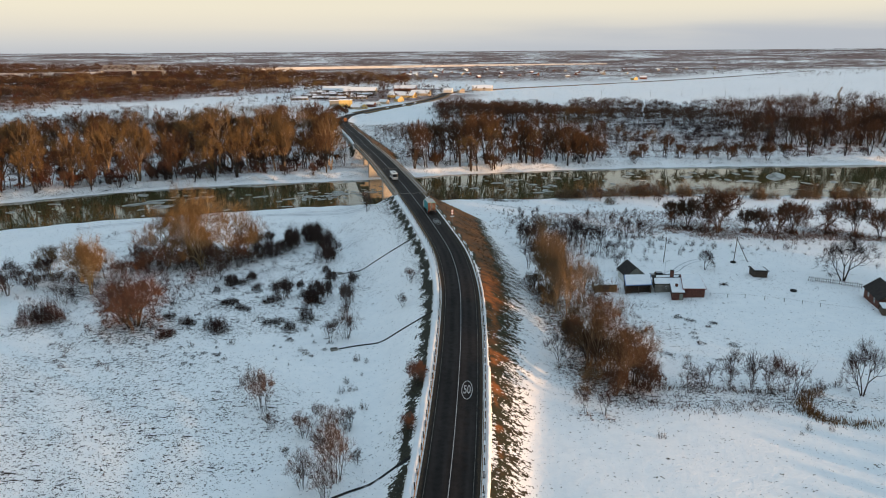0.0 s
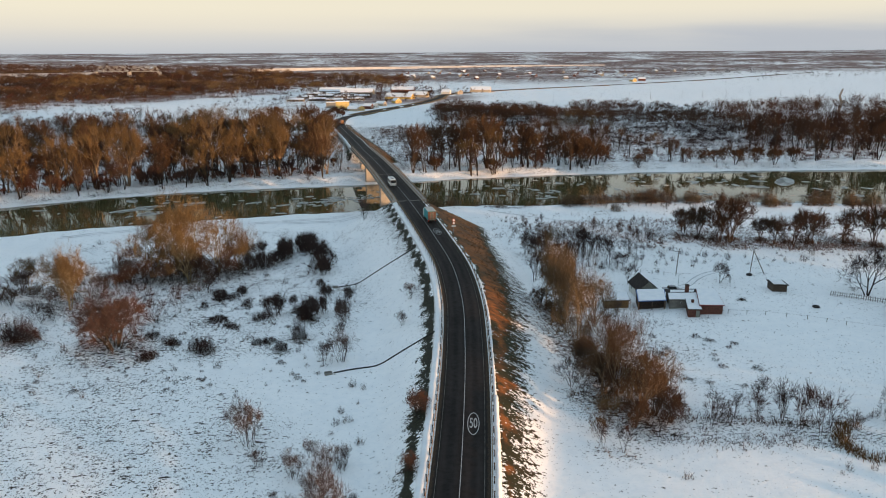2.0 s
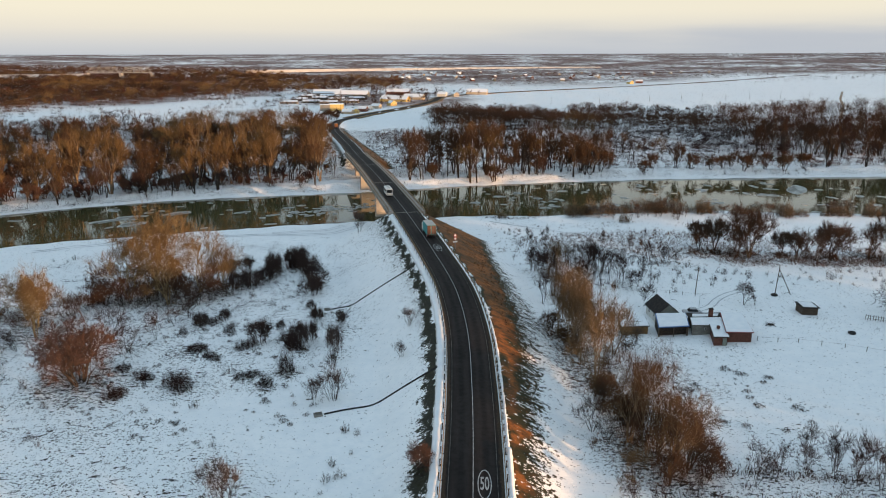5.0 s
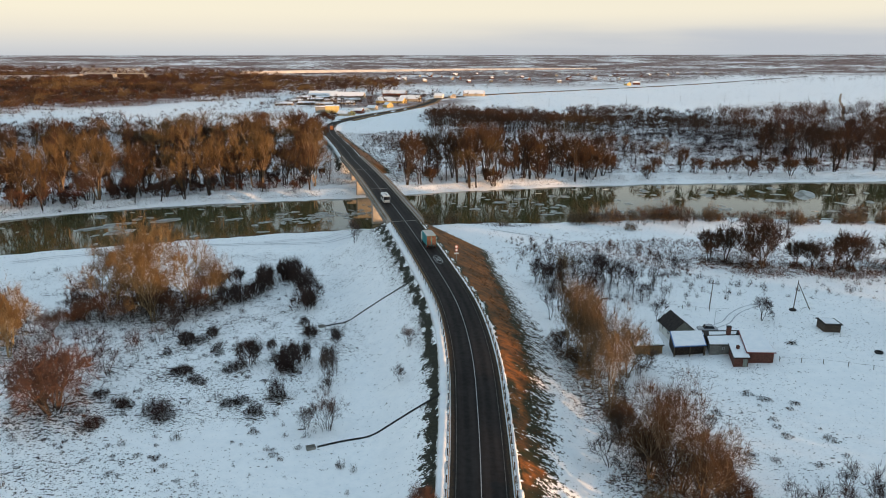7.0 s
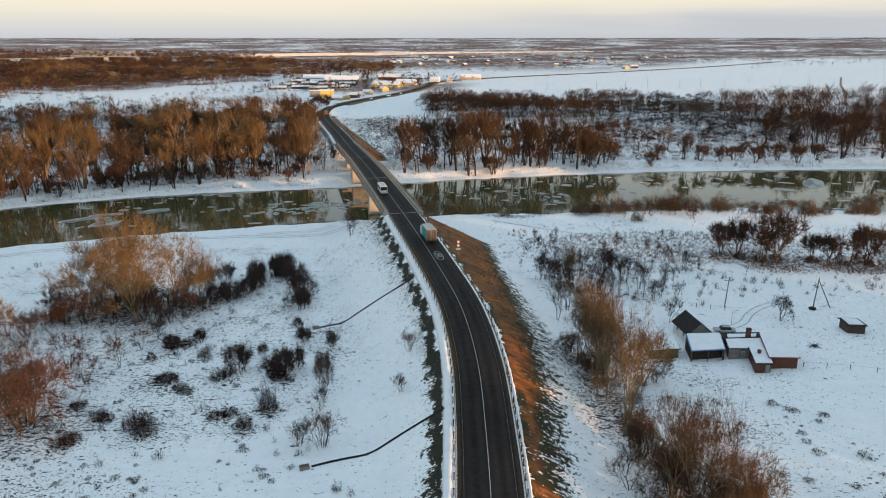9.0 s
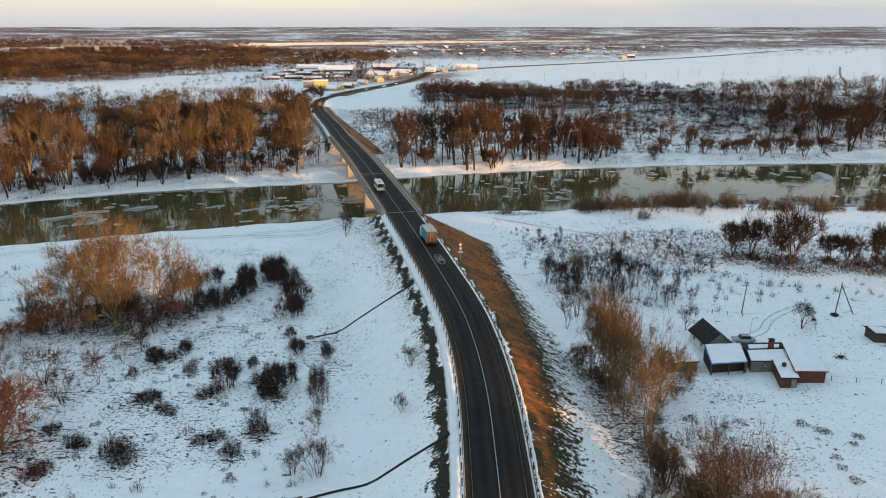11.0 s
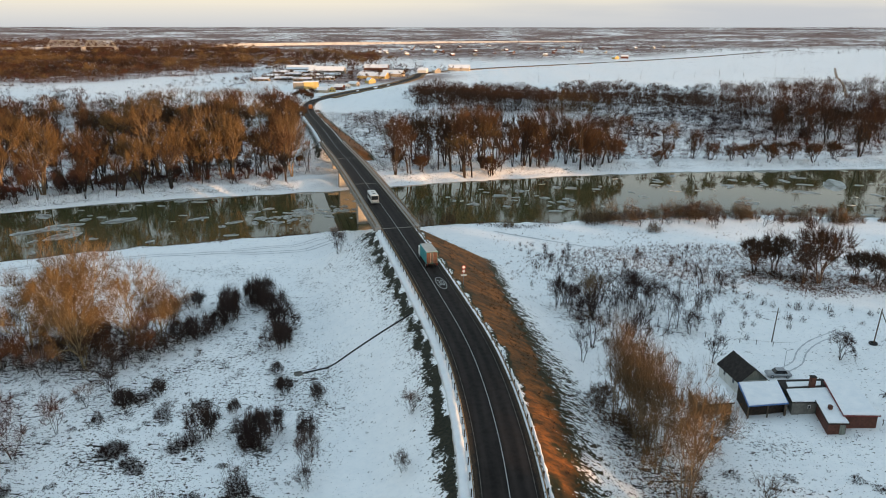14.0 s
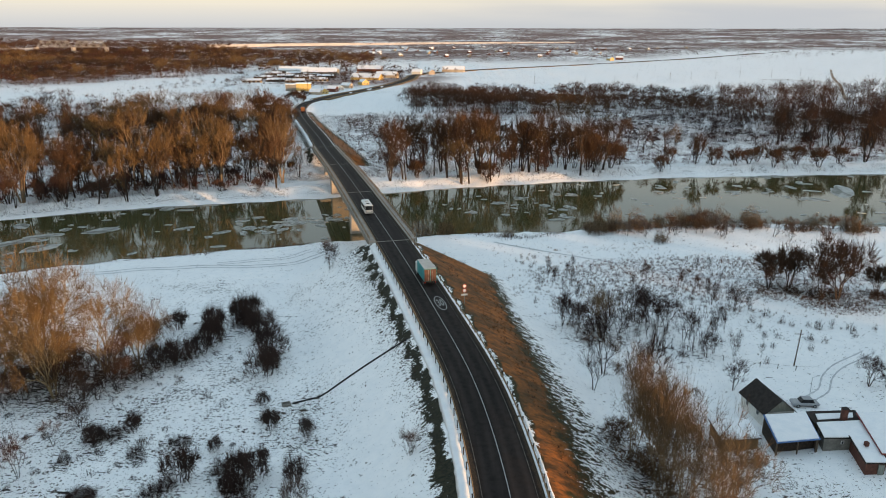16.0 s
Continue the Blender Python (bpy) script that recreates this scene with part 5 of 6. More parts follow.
def gully(x0, y0, x1, y1, with_box):
    """A dark open drain down the slope, and the concrete outlet at its foot."""
    ob = holder("drain_channel", "dark open drainage channel down the snowy embankment", "drain", "embankment drains")
    n = 26
    v, f = [], []
    side_v = Vector((-(y1 - y0), x1 - x0, 0)).normalized()
    for k in range(n):
        t = k / (n - 1)
        x, y = x0 + (x1 - x0) * t, y0 + (y1 - y0) * t + 0.7 * math.sin(t * 3.14)
        z = float(ground_z(x, y))
        for o, h in ((-0.21, 0.02), (-0.19, 0.13), (-0.13, 0.13), (-0.08, 0.05), (0.08, 0.05), (0.13, 0.13), (0.19, 0.13), (0.21, 0.02)):
            v.append((x + side_v.x * o, y + side_v.y * o, z + h))
    for k in range(n - 1):
        for j in range(7):
            f.append((8 * k + j, 8 * k + j + 1, 8 * k + 9 + j, 8 * k + 8 + j))
    part("channel", (v, f), M_BLACK, ob)
    if with_box:
        d = Vector((x0 - x1, y0 - y1, 0)).normalized()
        bmp = bmesh.new()
        for a in (-0.55, 0.45):
            box(bmp, -0.7, 0.7, a, a + 0.12, -0.3, 0.35)
        box(bmp, -0.7, -0.58, -0.43, 0.45, -0.3, 0.35)
        box(bmp, 0.58, 0.7, -0.43, 0.45, -0.3, 0.35)
        box(bmp, -0.58, 0.58, -0.43, 0.45, -0.3, 0.1)
        z = float(ground_z(x0 + d.x, y0 + d.y))
        part("outlet_box", bmp, M_GREYWALL, ob, "small concrete outlet box").matrix_basis = pose(x0 + d.x, y0 + d.y, z, 0, 0, 20)


gully(-28.2, 187.7, -9.2, 194.2, True)
gully(-21.2, 136.0, -1.5, 142.0, True)
gully(-14.5, 84.5, -3.2, 91.0, False)


def road_sign(y, d, high, plates, label):
    c, t, r = road_frame(y)
    p = c + r * d
    z = float(ground_z(p.x, p.y))
    ob = holder("road_sign", label, "road sign", "road signs", pose(p.x, p.y, z, 0, 0, math.degrees(math.atan2(-t.x, t.y))))
    part("pole", tube(bmesh.new(), (0, 0, -0.3), (0, 0, high), 0.05), M_STEEL, ob)
    h = high - 0.4
    for kind in plates:
        bmp = bmesh.new()
        if kind == "disc":
            tube(bmp, (0, -0.03, h), (0, -0.07, h), 0.38, n=24)
            disc = part("disc", bmp, M_REDP, ob, "round red-rimmed sign plate")
            part("face", tube(bmesh.new(), (0, -0.072, h), (0, -0.082, h), 0.29, n=24), M_WHITE, disc)
            h -= 0.85
        else:
            box(bmp, -0.6, 0.6, -0.07, -0.03, h - 0.18, h + 0.18, 0.02)
            part("plate", bmp, M_WHITE, ob, "small rectangular sign plate")
            h -= 0.5


road_sign(206.5, 6.2, 4.0, ("disc", "disc", "plate"), "two round signs on one post above the grass slope")
road_sign(254.0, 5.75, 2.6, ("disc", "plate"), "round sign on a short post at the bridge end")


# ---------------------------------------------------------------- vehicles
def wheel(parent, x, y, r, w=0.28):
    tyre = part("wheel", tube(bmesh.new(), (x - w / 2, y, r), (x + w / 2, y, r), r, n=20), M_BLACK, parent)
    part("rim", tube(bmesh.new(), (x - w / 2 - 0.01, y, r), (x + w / 2 + 0.01, y, r), r * 0.55, n=14), M_STEEL, tyre)


def box_truck(m, side_mat, roof_mat, rear_mat, cab_mat, long, label):
    ob = holder("box_truck", label, "truck", "", m)
    part("cargo_box", box(bmesh.new(), -1.25, 1.25, 0, long, 1.05, 3.65, 0.05), side_mat, ob)
    part("roof_panel", box(bmesh.new(), -1.22, 1.22, 0.03, long - 0.03, 3.655, 3.70, 0.02), roof_mat, ob)
    for s in (-0.62, 0.62):
        door = part("rear_door", box(bmesh.new(), s - 0.57, s + 0.57, -0.05, 0.0, 1.12, 3.58, 0.02), rear_mat, ob)
        part("door_bar", tube(bmesh.new(), (s * 0.6, -0.08, 1.15), (s * 0.6, -0.08, 3.5), 0.025), M_STEEL, door)
    part("chassis", box(bmesh.new(), -0.55, 0.55, 0.1, long + 1.6, 0.65, 1.0, 0.03), M_BLACK, ob)
    bmp = box(bmesh.new(), -1.2, 1.2, long + 0.25, long + 2.0, 0.75, 2.85, 0.14)
    cab = part("cab", bmp, cab_mat, ob)
    part("windscreen", box(bmesh.new(), -1.05, 1.05, long + 1.98, long + 2.03, 1.75, 2.55, 0.02), M_GLASS, cab)
    part("wind_deflector", box(bmesh.new(), -0.9, 0.9, long + 0.3, long + 1.2, 2.86, 3.35, 0.12), cab_mat, cab)
    part("bumper", box(bmesh.new(), -1.2, 1.2, long + 1.95, long + 2.12, 0.5, 0.85, 0.04), M_BLACK, ob)
    for s in (-1.05, 1.05):
        part("mirror", box(bmesh.new(), s * 1.25 - 0.06, s * 1.25 + 0.06, long + 1.7, long + 1.8, 1.9, 2.4, 0.02), M_BLACK, cab)
        part("tail_light", box(bmesh.new(), s - 0.1, s + 0.1, -0.07, -0.03, 0.8, 0.95), M_REDP, ob)
        for y in (1.2, long + 1.1):
            wheel(ob, s, y, 0.5)
    return ob


box_truck(road_pose(215.0, 1.65, 0.02), M_TEAL, M_TARP, M_RUST, M_WHITE, 6.4, "teal box lorry with red-brown rear doors driving onto the bridge")
box_truck(road_pose(590.0, 1.7, 0.02), M_ORANGE, M_ORANGE, M_ORANGE, M_ORANGE, 5.0, "orange lorry on the far bend of the road")


def coach(m):
    ob = holder("minibus", "small white bus with dark windows coming over the bridge", "bus", "", m)
    part("body", box(bmesh.new(), -1.1, 1.1, 0, 7.0, 0.45, 2.75, 0.18), M_WHITE, ob)
    part("roof_hatch", box(bmesh.new(), -0.45, 0.45, 2.2, 3.2, 2.75, 2.86, 0.03), M_TARP, ob)
    part("roof_hatch", box(bmesh.new(), -0.4, 0.4, 5.0, 5.6, 2.75, 2.84, 0.03), M_BLACK, ob)
    part("windscreen", box(bmesh.new(), -0.98, 0.98, 6.98, 7.03, 1.35, 2.45, 0.02), M_GLASS, ob)
    part("bumper", box(bmesh.new(), -1.08, 1.08, 6.95, 7.12, 0.4, 0.75, 0.05), M_TARP, ob)
    for s in (-1, 1):
        for k in range(5):
            part("window", box(bmesh.new(), s * 1.105 - 0.012, s * 1.105 + 0.012, 0.5 + k * 1.25, 1.6 + k * 1.25, 1.45, 2.35, 0.01), M_GLASS, ob)
        part("headlight", box(bmesh.new(), s * 0.8 - 0.16, s * 0.8 + 0.16, 7.0, 7.06, 0.85, 1.05, 0.02), M_STEEL, ob)
        for y in (1.3, 5.6):
            wheel(ob, s * 0.98, y, 0.42)
    return ob


coach(road_pose(276.0, -1.65, 0.02, 180))


def car(m, mat, label):
    ob = holder("car", label, "car", "", m)
    part("body", box(bmesh.new(), -0.86, 0.86, -2.15, 2.15, 0.32, 0.88, 0.14), mat, ob)
    bmp = box(bmesh.new(), -0.76, 0.76, -1.35, 0.95, 0.86, 1.42)
    for v in bmp.verts:
        if v.co.z > 1.2:
            v.co.x *= 0.84
            v.co.y = v.co.y * 0.68 - 0.12
    cabin = part("cabin", bmp, M_GLASS, ob, "dark glazed cabin")
    part("roof", box(bmesh.new(), -0.64, 0.64, -1.05, 0.55, 1.40, 1.46, 0.025), mat, cabin, "silver car roof")
    for s in (-0.78, 0.78):
        for y in (-1.35, 1.3):
            wheel(ob, s, y, 0.31, 0.18)
    return ob


car(pose(56.2, 185.2, float(ground_z(56.2, 185.2)), 0, 0, 86), M_SILVER, "silver saloon car parked in the snowy yard")


# ---------------------------------------------------------------- farmstead
def gz(x, y):
    return float(ground_z(x, y))


def prism(corners, z0, z1):
    """A block on any four-cornered plan, with its own height at each corner if z1 is a list."""
    bmp = bmesh.new()
    tops = z1 if isinstance(z1, (list, tuple)) else [z1] * len(corners)
    lo = [bmp.verts.new((x, y, z0)) for x, y in corners]
    hi = [bmp.verts.new((x, y, z)) for (x, y), z in zip(corners, tops)]
    n = len(corners)
    bmp.faces.new(lo[::-1])
    bmp.faces.new(hi)
    for k in range(n):
        bmp.faces.new((lo[k], lo[(k + 1) % n], hi[(k + 1) % n], hi[k]))
    return bmp


def grow(corners, by):
    cx, cy = sum(c[0] for c in corners) / len(corners), sum(c[1] for c in corners) / len(corners)
    return [(x + by * (1 if x > cx else -1), y + by * (1 if y > cy else -1)) for x, y in corners]


def slab(corners, tops, thick):
    """A sloping slab: the lower face follows the upper one."""
    bmp = bmesh.new()
    hi = [bmp.verts.new((x, y, z)) for (x, y), z in zip(corners, tops)]
    lo = [bmp.verts.new((x, y, z - thick)) for (x, y), z in zip(corners, tops)]
    n = len(corners)
    bmp.faces.new(hi)
    bmp.faces.new(lo[::-1])
    for k in range(n):
        bmp.faces.new((hi[k], lo[k], lo[(k + 1) % n], hi[(k + 1) % n]))
    return bmp


def wall_window(parent, a, b, t, z, w, h):
    """A framed window on the wall from a to b, at the fraction t."""
    a, b = Vector((*a, 0)), Vector((*b, 0))
    m = Matrix.Translation(a.lerp(b, t) + Vector((0, 0, z))) @ pose(0, 0, 0, 0, 0, math.degrees(math.atan2(b.y - a.y, b.x - a.x)))
    fr = part("window", box(bmesh.new(), -w / 2, w / 2, -0.06, 0.03, -h / 2, h / 2, 0.02), M_WHITE, parent)
    fr.matrix_basis = m
    part("pane", box(bmesh.new(), -w / 2 + 0.08, w / 2 - 0.08, -0.075, -0.055, -h / 2 + 0.08, h / 2 - 0.08), M_GLASS, fr)


def flat_outhouse(name, corners, high, wall, label, category, drop=0.25, trim=M_ROOF, snow_in=0.12, group="farm buildings"):
    z0 = min(gz(x, y) for x, y in corners) - 0.3
    zb = gz(*corners[0])
    ob = holder(name, label, category, group)
    tops = [zb + high - (drop if k < 2 else 0) for k in range(len(corners))]
    part("wall", prism(corners, z0, [t - 0.12 for t in tops]), wall, ob)
    rim = grow(corners, 0.3)
    roof = part("roof", slab(rim, tops, 0.14), trim, ob)
    part("roof_snow", slab(grow(corners, 0.3 - snow_in), [t + 0.14 for t in tops], 0.13), M_SNOW, roof, "thick snow on the roof")
    return ob, zb


# corners run from the front left, round by the front right
annex, zb = flat_outhouse("brick_annex", [(57.3, 166.6), (62.4, 166.4), (64.0, 176.6), (59.8, 176.6)], 2.75, M_BRICK, "low red brick outbuilding with a snowy lean-to roof", "outbuilding", 0.35, M_MAROON)
front, zb = flat_outhouse("porch_wing", [(54.3, 165.2), (57.0, 165.1), (58.0, 171.0), (55.6, 171.2)], 2.35, M_BRICK, "narrow brick porch with a sagging snowy roof", "outbuilding", 0.3)
part('door', prism([(56.0, 164.98), (56.8, 164.95), (56.8, 165.10), (56.0, 165.13)], zb, zb + 1.7), M_GREENGREY, front, 'grey boarded door')
midb, zb = flat_outhouse("summer_kitchen", [(51.8, 171.4), (58.2, 171.3), (59.2, 175.2), (52.6, 174.8)], 2.55, M_GREYWALL, "grey block summer kitchen under snow", "outbuilding", 0.2)
wall_window(midb, (51.8, 171.4), (55.4, 171.33), 0.75, zb + 1.45, 0.45, 0.55)
part("vent_cap", box(bmesh.new(), -0.3, 0.3, -0.3, 0.3, 0, 0.7, 0.1), M_BRICK, front).matrix_basis = pose(56.2, 168.6, gz(56, 168) + 2.3)
back, zb = flat_outhouse("dark_shed", [(52.5, 175.3), (59.6, 175.8), (60.2, 178.4), (52.9, 178.2)], 2.5, M_TIMBER, "dark-roofed timber shed behind the kitchen", "shed", 0.1, M_ROOF, 1.0)
chim = holder("chimney", "red brick chimney with a dark cap", "chimney")
part("stack", box(bmesh.new(), 56.7, 57.5, 175.6, 176.3, zb + 2.2, zb + 4.3, 0.02), M_BRICK, chim)
part("cap", box(bmesh.new(), 56.62, 57.58, 175.52, 176.38, zb + 4.3, zb + 4.42, 0.02), M_ROOF, chim)
brown, zb = flat_outhouse("plank_shed", [(36.9, 171.7), (42.6, 172.4), (43.0, 177.3), (37.3, 177.2)], 2.1, worn("ochre_planks", (0.13, 0.080, 0.036), (0.21, 0.135, 0.065), 3, 0.9, stretch=(3, 3, 0.3)), "low ochre plank shed with a snowy flat roof", "shed", 0.15)

canopy = holder("open_shelter", "open timber shelter with a snow-covered blue metal roof", "shelter", "farm buildings")
cq = [(44.2, 170.2), (51.0, 171.0), (52.2, 177.6), (45.3, 177.2)]
zc = gz(48, 174)
sheet = part("roof", slab(cq, [zc + 2.45, zc + 2.45, zc + 3.0, zc + 3.0], 0.12), M_BLUE, canopy, "blue sheet-metal roof")
part("roof_snow", slab(grow(cq, -0.18), [zc + 2.6, zc + 2.6, zc + 3.15, zc + 3.15], 0.14), M_SNOW, sheet, "thick snow on the roof")
part("rear_wall", prism([(45.4, 176.9), (52.0, 177.3), (52.0, 177.45), (45.4, 177.05)], zc - 0.3, zc + 2.8), M_TIMBER, canopy)
part("end_wall", prism([(50.8, 171.3), (50.95, 171.3), (51.95, 177.2), (51.8, 177.2)], zc - 0.3, [zc + 2.33, zc + 2.33, zc + 2.8, zc + 2.8]), M_TIMBER, canopy)
# two added dark panels stand in for the shade under the shelter roof
part("partition", prism([(44.7, 171.6), (50.9, 172.3), (50.9, 172.45), (44.7, 171.75)], zc - 0.3, zc + 2.42), M_DBARK, canopy, "dark boarded partition")
part("side_wall", prism([(44.55, 170.7), (44.7, 170.7), (45.6, 177.0), (45.45, 177.0)], zc - 0.3, [zc + 2.3, zc + 2.3, zc + 2.8, zc + 2.8]), M_DBARK, canopy)
for x, y in ((44.4, 170.5), (47.7, 170.9), (50.6, 171.2)):
    part("post", box(bmesh.new(), x - 0.08, x + 0.08, y - 0.08, y + 0.08, zc - 0.3, zc + 2.4), M_TIMBER, canopy)


def gable_house(name, m, hw, hl, eave, ridge, wall, roof_l, roof_r, gable, label, group="", snow_r=False, category="house"):
    """Ridge along local y; hw and hl are the half width and half length."""
    ob = holder(name, label, category, group, m)
    part("wall", box(bmesh.new(), -hw, hw, -hl, hl, -0.4, eave, 0.02), wall, ob)
    for s in (-1, 1):
        bmp = bmesh.new()
        a = [bmp.verts.new(p) for p in ((-hw, s * hl, eave), (hw, s * hl, eave), (0, s * hl, ridge))]
        b = [bmp.verts.new(p) for p in ((-hw, s * (hl - 0.15), eave), (hw, s * (hl - 0.15), eave), (0, s * (hl - 0.15), ridge))]
        bmp.faces.new(a), bmp.faces.new(b[::-1])
        for k in range(3):
            bmp.faces.new((a[k], b[k], b[(k + 1) % 3], a[(k + 1) % 3]))
        bmesh.ops.recalc_face_normals(bmp, faces=bmp.faces)
        part("gable", bmp, gable, ob, "boarded gable")
    over, slope = 0.35, (ridge - eave) / hw
    for s, mat in ((-1, roof_l), (1, roof_r)):
        q = [(0, -hl - over), (s * (hw + over), -hl - over), (s * (hw + over), hl + over), (0, hl + over)]
        z = [ridge + 0.1, eave - slope * over + 0.1, eave - slope * over + 0.1, ridge + 0.1]
        if s < 0:
            q, z = q[::-1], z[::-1]
        rf = part("roof", slab(q, z, 0.12), mat, ob)
        if snow_r and s > 0 or mat is M_SNOW:
            q2 = [(x * 0.96 + 0.04 * s, y * 0.97) for x, y in q]
            part("roof_snow", slab(q2, [v + 0.13 for v in z], 0.12), M_SNOW, rf)
    return ob


gh = gable_house("farmhouse", pose(48.4, 182.3, gz(48.4, 182.3), 0, 0, 6), 2.45, 3.4, 2.4, 4.5, M_PLASTER, M_ROOF, M_ROOF, M_GREENGREY, "white plastered cottage with a dark gable roof", "", False)
part("snow_patch", slab([(1.35, -3.5), (2.75, -3.5), (2.75, 1.2), (1.35, 0.6)], [3.62, 2.42, 2.42, 3.62], 0.10), M_SNOW, gh, "patch of snow left on the roof")
for y in (-1.6, 1.4):
    wall_window(gh, (-2.45, 2.5), (-2.45, -2.5), 0.5 - y / 5, 1.5, 0.8, 0.9)
h2 = gable_house("brick_cottage", pose(103.9, 163.6, gz(104, 163.6), 0, 0, -12), 3.1, 5.2, 2.6, 4.9, M_BRICK, M_ROOF, M_ROOF, M_TIMBER, "red brick cottage with a dark gable roof", "", False)
for t in (0.3, 0.7):
    wall_window(h2, (-3.1, 5.2), (-3.1, -5.2), t, 1.5, 0.9, 1.0)
flat_outhouse("garden_shed", [(98.5, 155.2), (102.5, 154.2), (103.5, 157.2), (99.4, 158)], 2.0, M_TIMBER, "small weathered shed beside the brick cottage", "shed")
flat_outhouse("log_hut", [(80.8, 183.3), (84.2, 183.0), (84.2, 186.4), (80.9, 186.8)], 1.95, worn("dark_logs", (0.045, 0.035, 0.028), (0.10, 0.075, 0.055), 3, 0.9, stretch=(0.3, 0.3, 4)), "small dark log hut with snow on its roof", "shed", 0.1, M_ROOF, 0.5)


def utility_pole(x, y, h, lean, label, arm=True):
    ob = holder("utility_pole", label, "pole", "", pose(x, y, gz(x, y), 0, lean, 0))
    part("pole", tube(bmesh.new(), (0, 0, -0.4), (0, 0, h), 0.13, 0.09), M_TIMBER, ob)
    if arm:
        a = part("crossarm", box(bmesh.new(), -1.1, 0.5, -0.05, 0.05, h - 0.9, h - 0.8), M_TIMBER, ob)
        for d in (-1.0, -0.5, 0.4):
            part("insulator", tube(bmesh.new(), (d, 0, h - 0.8), (d, 0, h - 0.62), 0.05, 0.035), M_WHITE, a)
    return ob


utility_pole(61.6, 199.4, 7.2, 3, "leaning wooden utility pole in the snow")
lamp = holder("yard_lamp", "thin grey yard lamp post", "lamp", "", pose(59.1, 188.9, gz(59.1, 188.9)))
part("post", tube(bmesh.new(), (0, 0, -0.3), (0, 0, 3.0), 0.05, 0.04), M_STEEL, lamp)
part("arm", tube(bmesh.new(), (0, 0, 3.0), (0.9, 0, 3.3), 0.035), M_STEEL, lamp)
part("head", box(bmesh.new(), 0.75, 1.2, -0.1, 0.1, 3.26, 3.36, 0.03), M_STEEL, lamp)

frame_ob = holder("pole_support", "braced wooden line pole with a tyre at its foot", "pole", "", pose(80.6, 197.4, gz(80.6, 197.4)))
part("upright", tube(bmesh.new(), (0, 0, -0.4), (0.5, 0, 7.4), 0.12, 0.10), M_TIMBER, frame_ob)
part("brace", tube(bmesh.new(), (4.2, 0.0, -0.3), (0.5, 0, 6.8), 0.11, 0.09), M_TIMBER, frame_ob)
bmp = bmesh.new()
rings = []
for k in range(20):
    a = 6.2832 * k / 20
    rings.append([bmp.verts.new(((0.62 + 0.22 * math.cos(b)) * math.cos(a), (0.62 + 0.22 * math.cos(b)) * math.sin(a), 0.22 + 0.22 * math.sin(b))) for b in (0, 1.05, 2.1, 3.14, 4.19, 5.24)])
for k in range(20):
    for j in range(6):
        bmp.faces.new((rings[k][j], rings[(k + 1) % 20][j], rings[(k + 1) % 20][(j + 1) % 6], rings[k][(j + 1) % 6]))
tagged(part("tractor_tyre", bmp, M_BLACK, smooth=True), "old black tractor tyre lying in snow", "tyre").matrix_basis = pose(80.5, 197.3, gz(80.5, 197.3))


pile = holder("brush_pile", "heap of dark cut branches lying in the snow", "brush pile", "", pose(70.5, 176.3, gz(70.5, 176.3)))
for k in range(16):
    a, l = k * 2.4, 0.9 + 0.5 * math.sin(k * 1.7)
    part("branch", tube(bmesh.new(), (-l * math.cos(a), -l * math.sin(a), 0.05), (l * math.cos(a), l * math.sin(a), 0.35 + 0.5 * abs(math.sin(k * 2.1))), 0.05, 0.02, 5), M_DBARK, pile)
tyre = new("tractor_tyre", bpy.data.objects["tractor_tyre"].data)
tyre.matrix_basis = pose(86.1, 171.8, gz(86.1, 171.8))
tagged(tyre, "old black tyre half sunk in the snowy field", "tyre")


def fence(points, step, high, rails, label, mat):
    ob = holder("fence", label, "fence", "yard fences")
    me = None
    for (x0, y0), (x1, y1) in zip(points, points[1:]):
        n = max(1, round(math.hypot(x1 - x0, y1 - y0) / step))
        for k in range(n):
            x, y = x0 + (x1 - x0) * k / n, y0 + (y1 - y0) * k / n
            if me is None:
                o = part("post", box(bmesh.new(), -0.045, 0.045, -0.045, 0.045, -0.3, high), mat, ob)
                me = o.data
            else:
                o = new("post", me)
                o.parent = ob
            o.matrix_basis = pose(x, y, gz(x, y), rail_rng.uniform(-4, 4), rail_rng.uniform(-4, 4), 0)
        for h in rails:
            part("rail", tube(bmesh.new(), (x0, y0, gz(x0, y0) + h), (x1, y1, gz(x1, y1) + h), 0.012 if len(rails) < 2 else 0.04, n=5), mat, ob)


fence([(64.0, 167.2), (72, 166), (80, 163), (87, 160), (94, 157.5)], 5.0, 1.0, (0.9,), "thin wire fence on weathered posts", M_TIMBER)
fence([(33, 243), (36, 228), (40, 212), (46, 202.5), (52, 199.5), (61, 197.6), (65, 197.2)], 3.4, 1.0, (0.8,), "low dark wire fence round the yard", M_DBARK)
fence([(94, 181), (99, 178.5), (105, 175)], 0.5, 1.3, (0.4, 1.0), "grey paling fence beside the cottage", M_TIMBER)

M_RUT = worn("trodden_snow", (0.42, 0.43, 0.45), (0.62, 0.64, 0.66), 0.8, 0.8, bump=0.5)


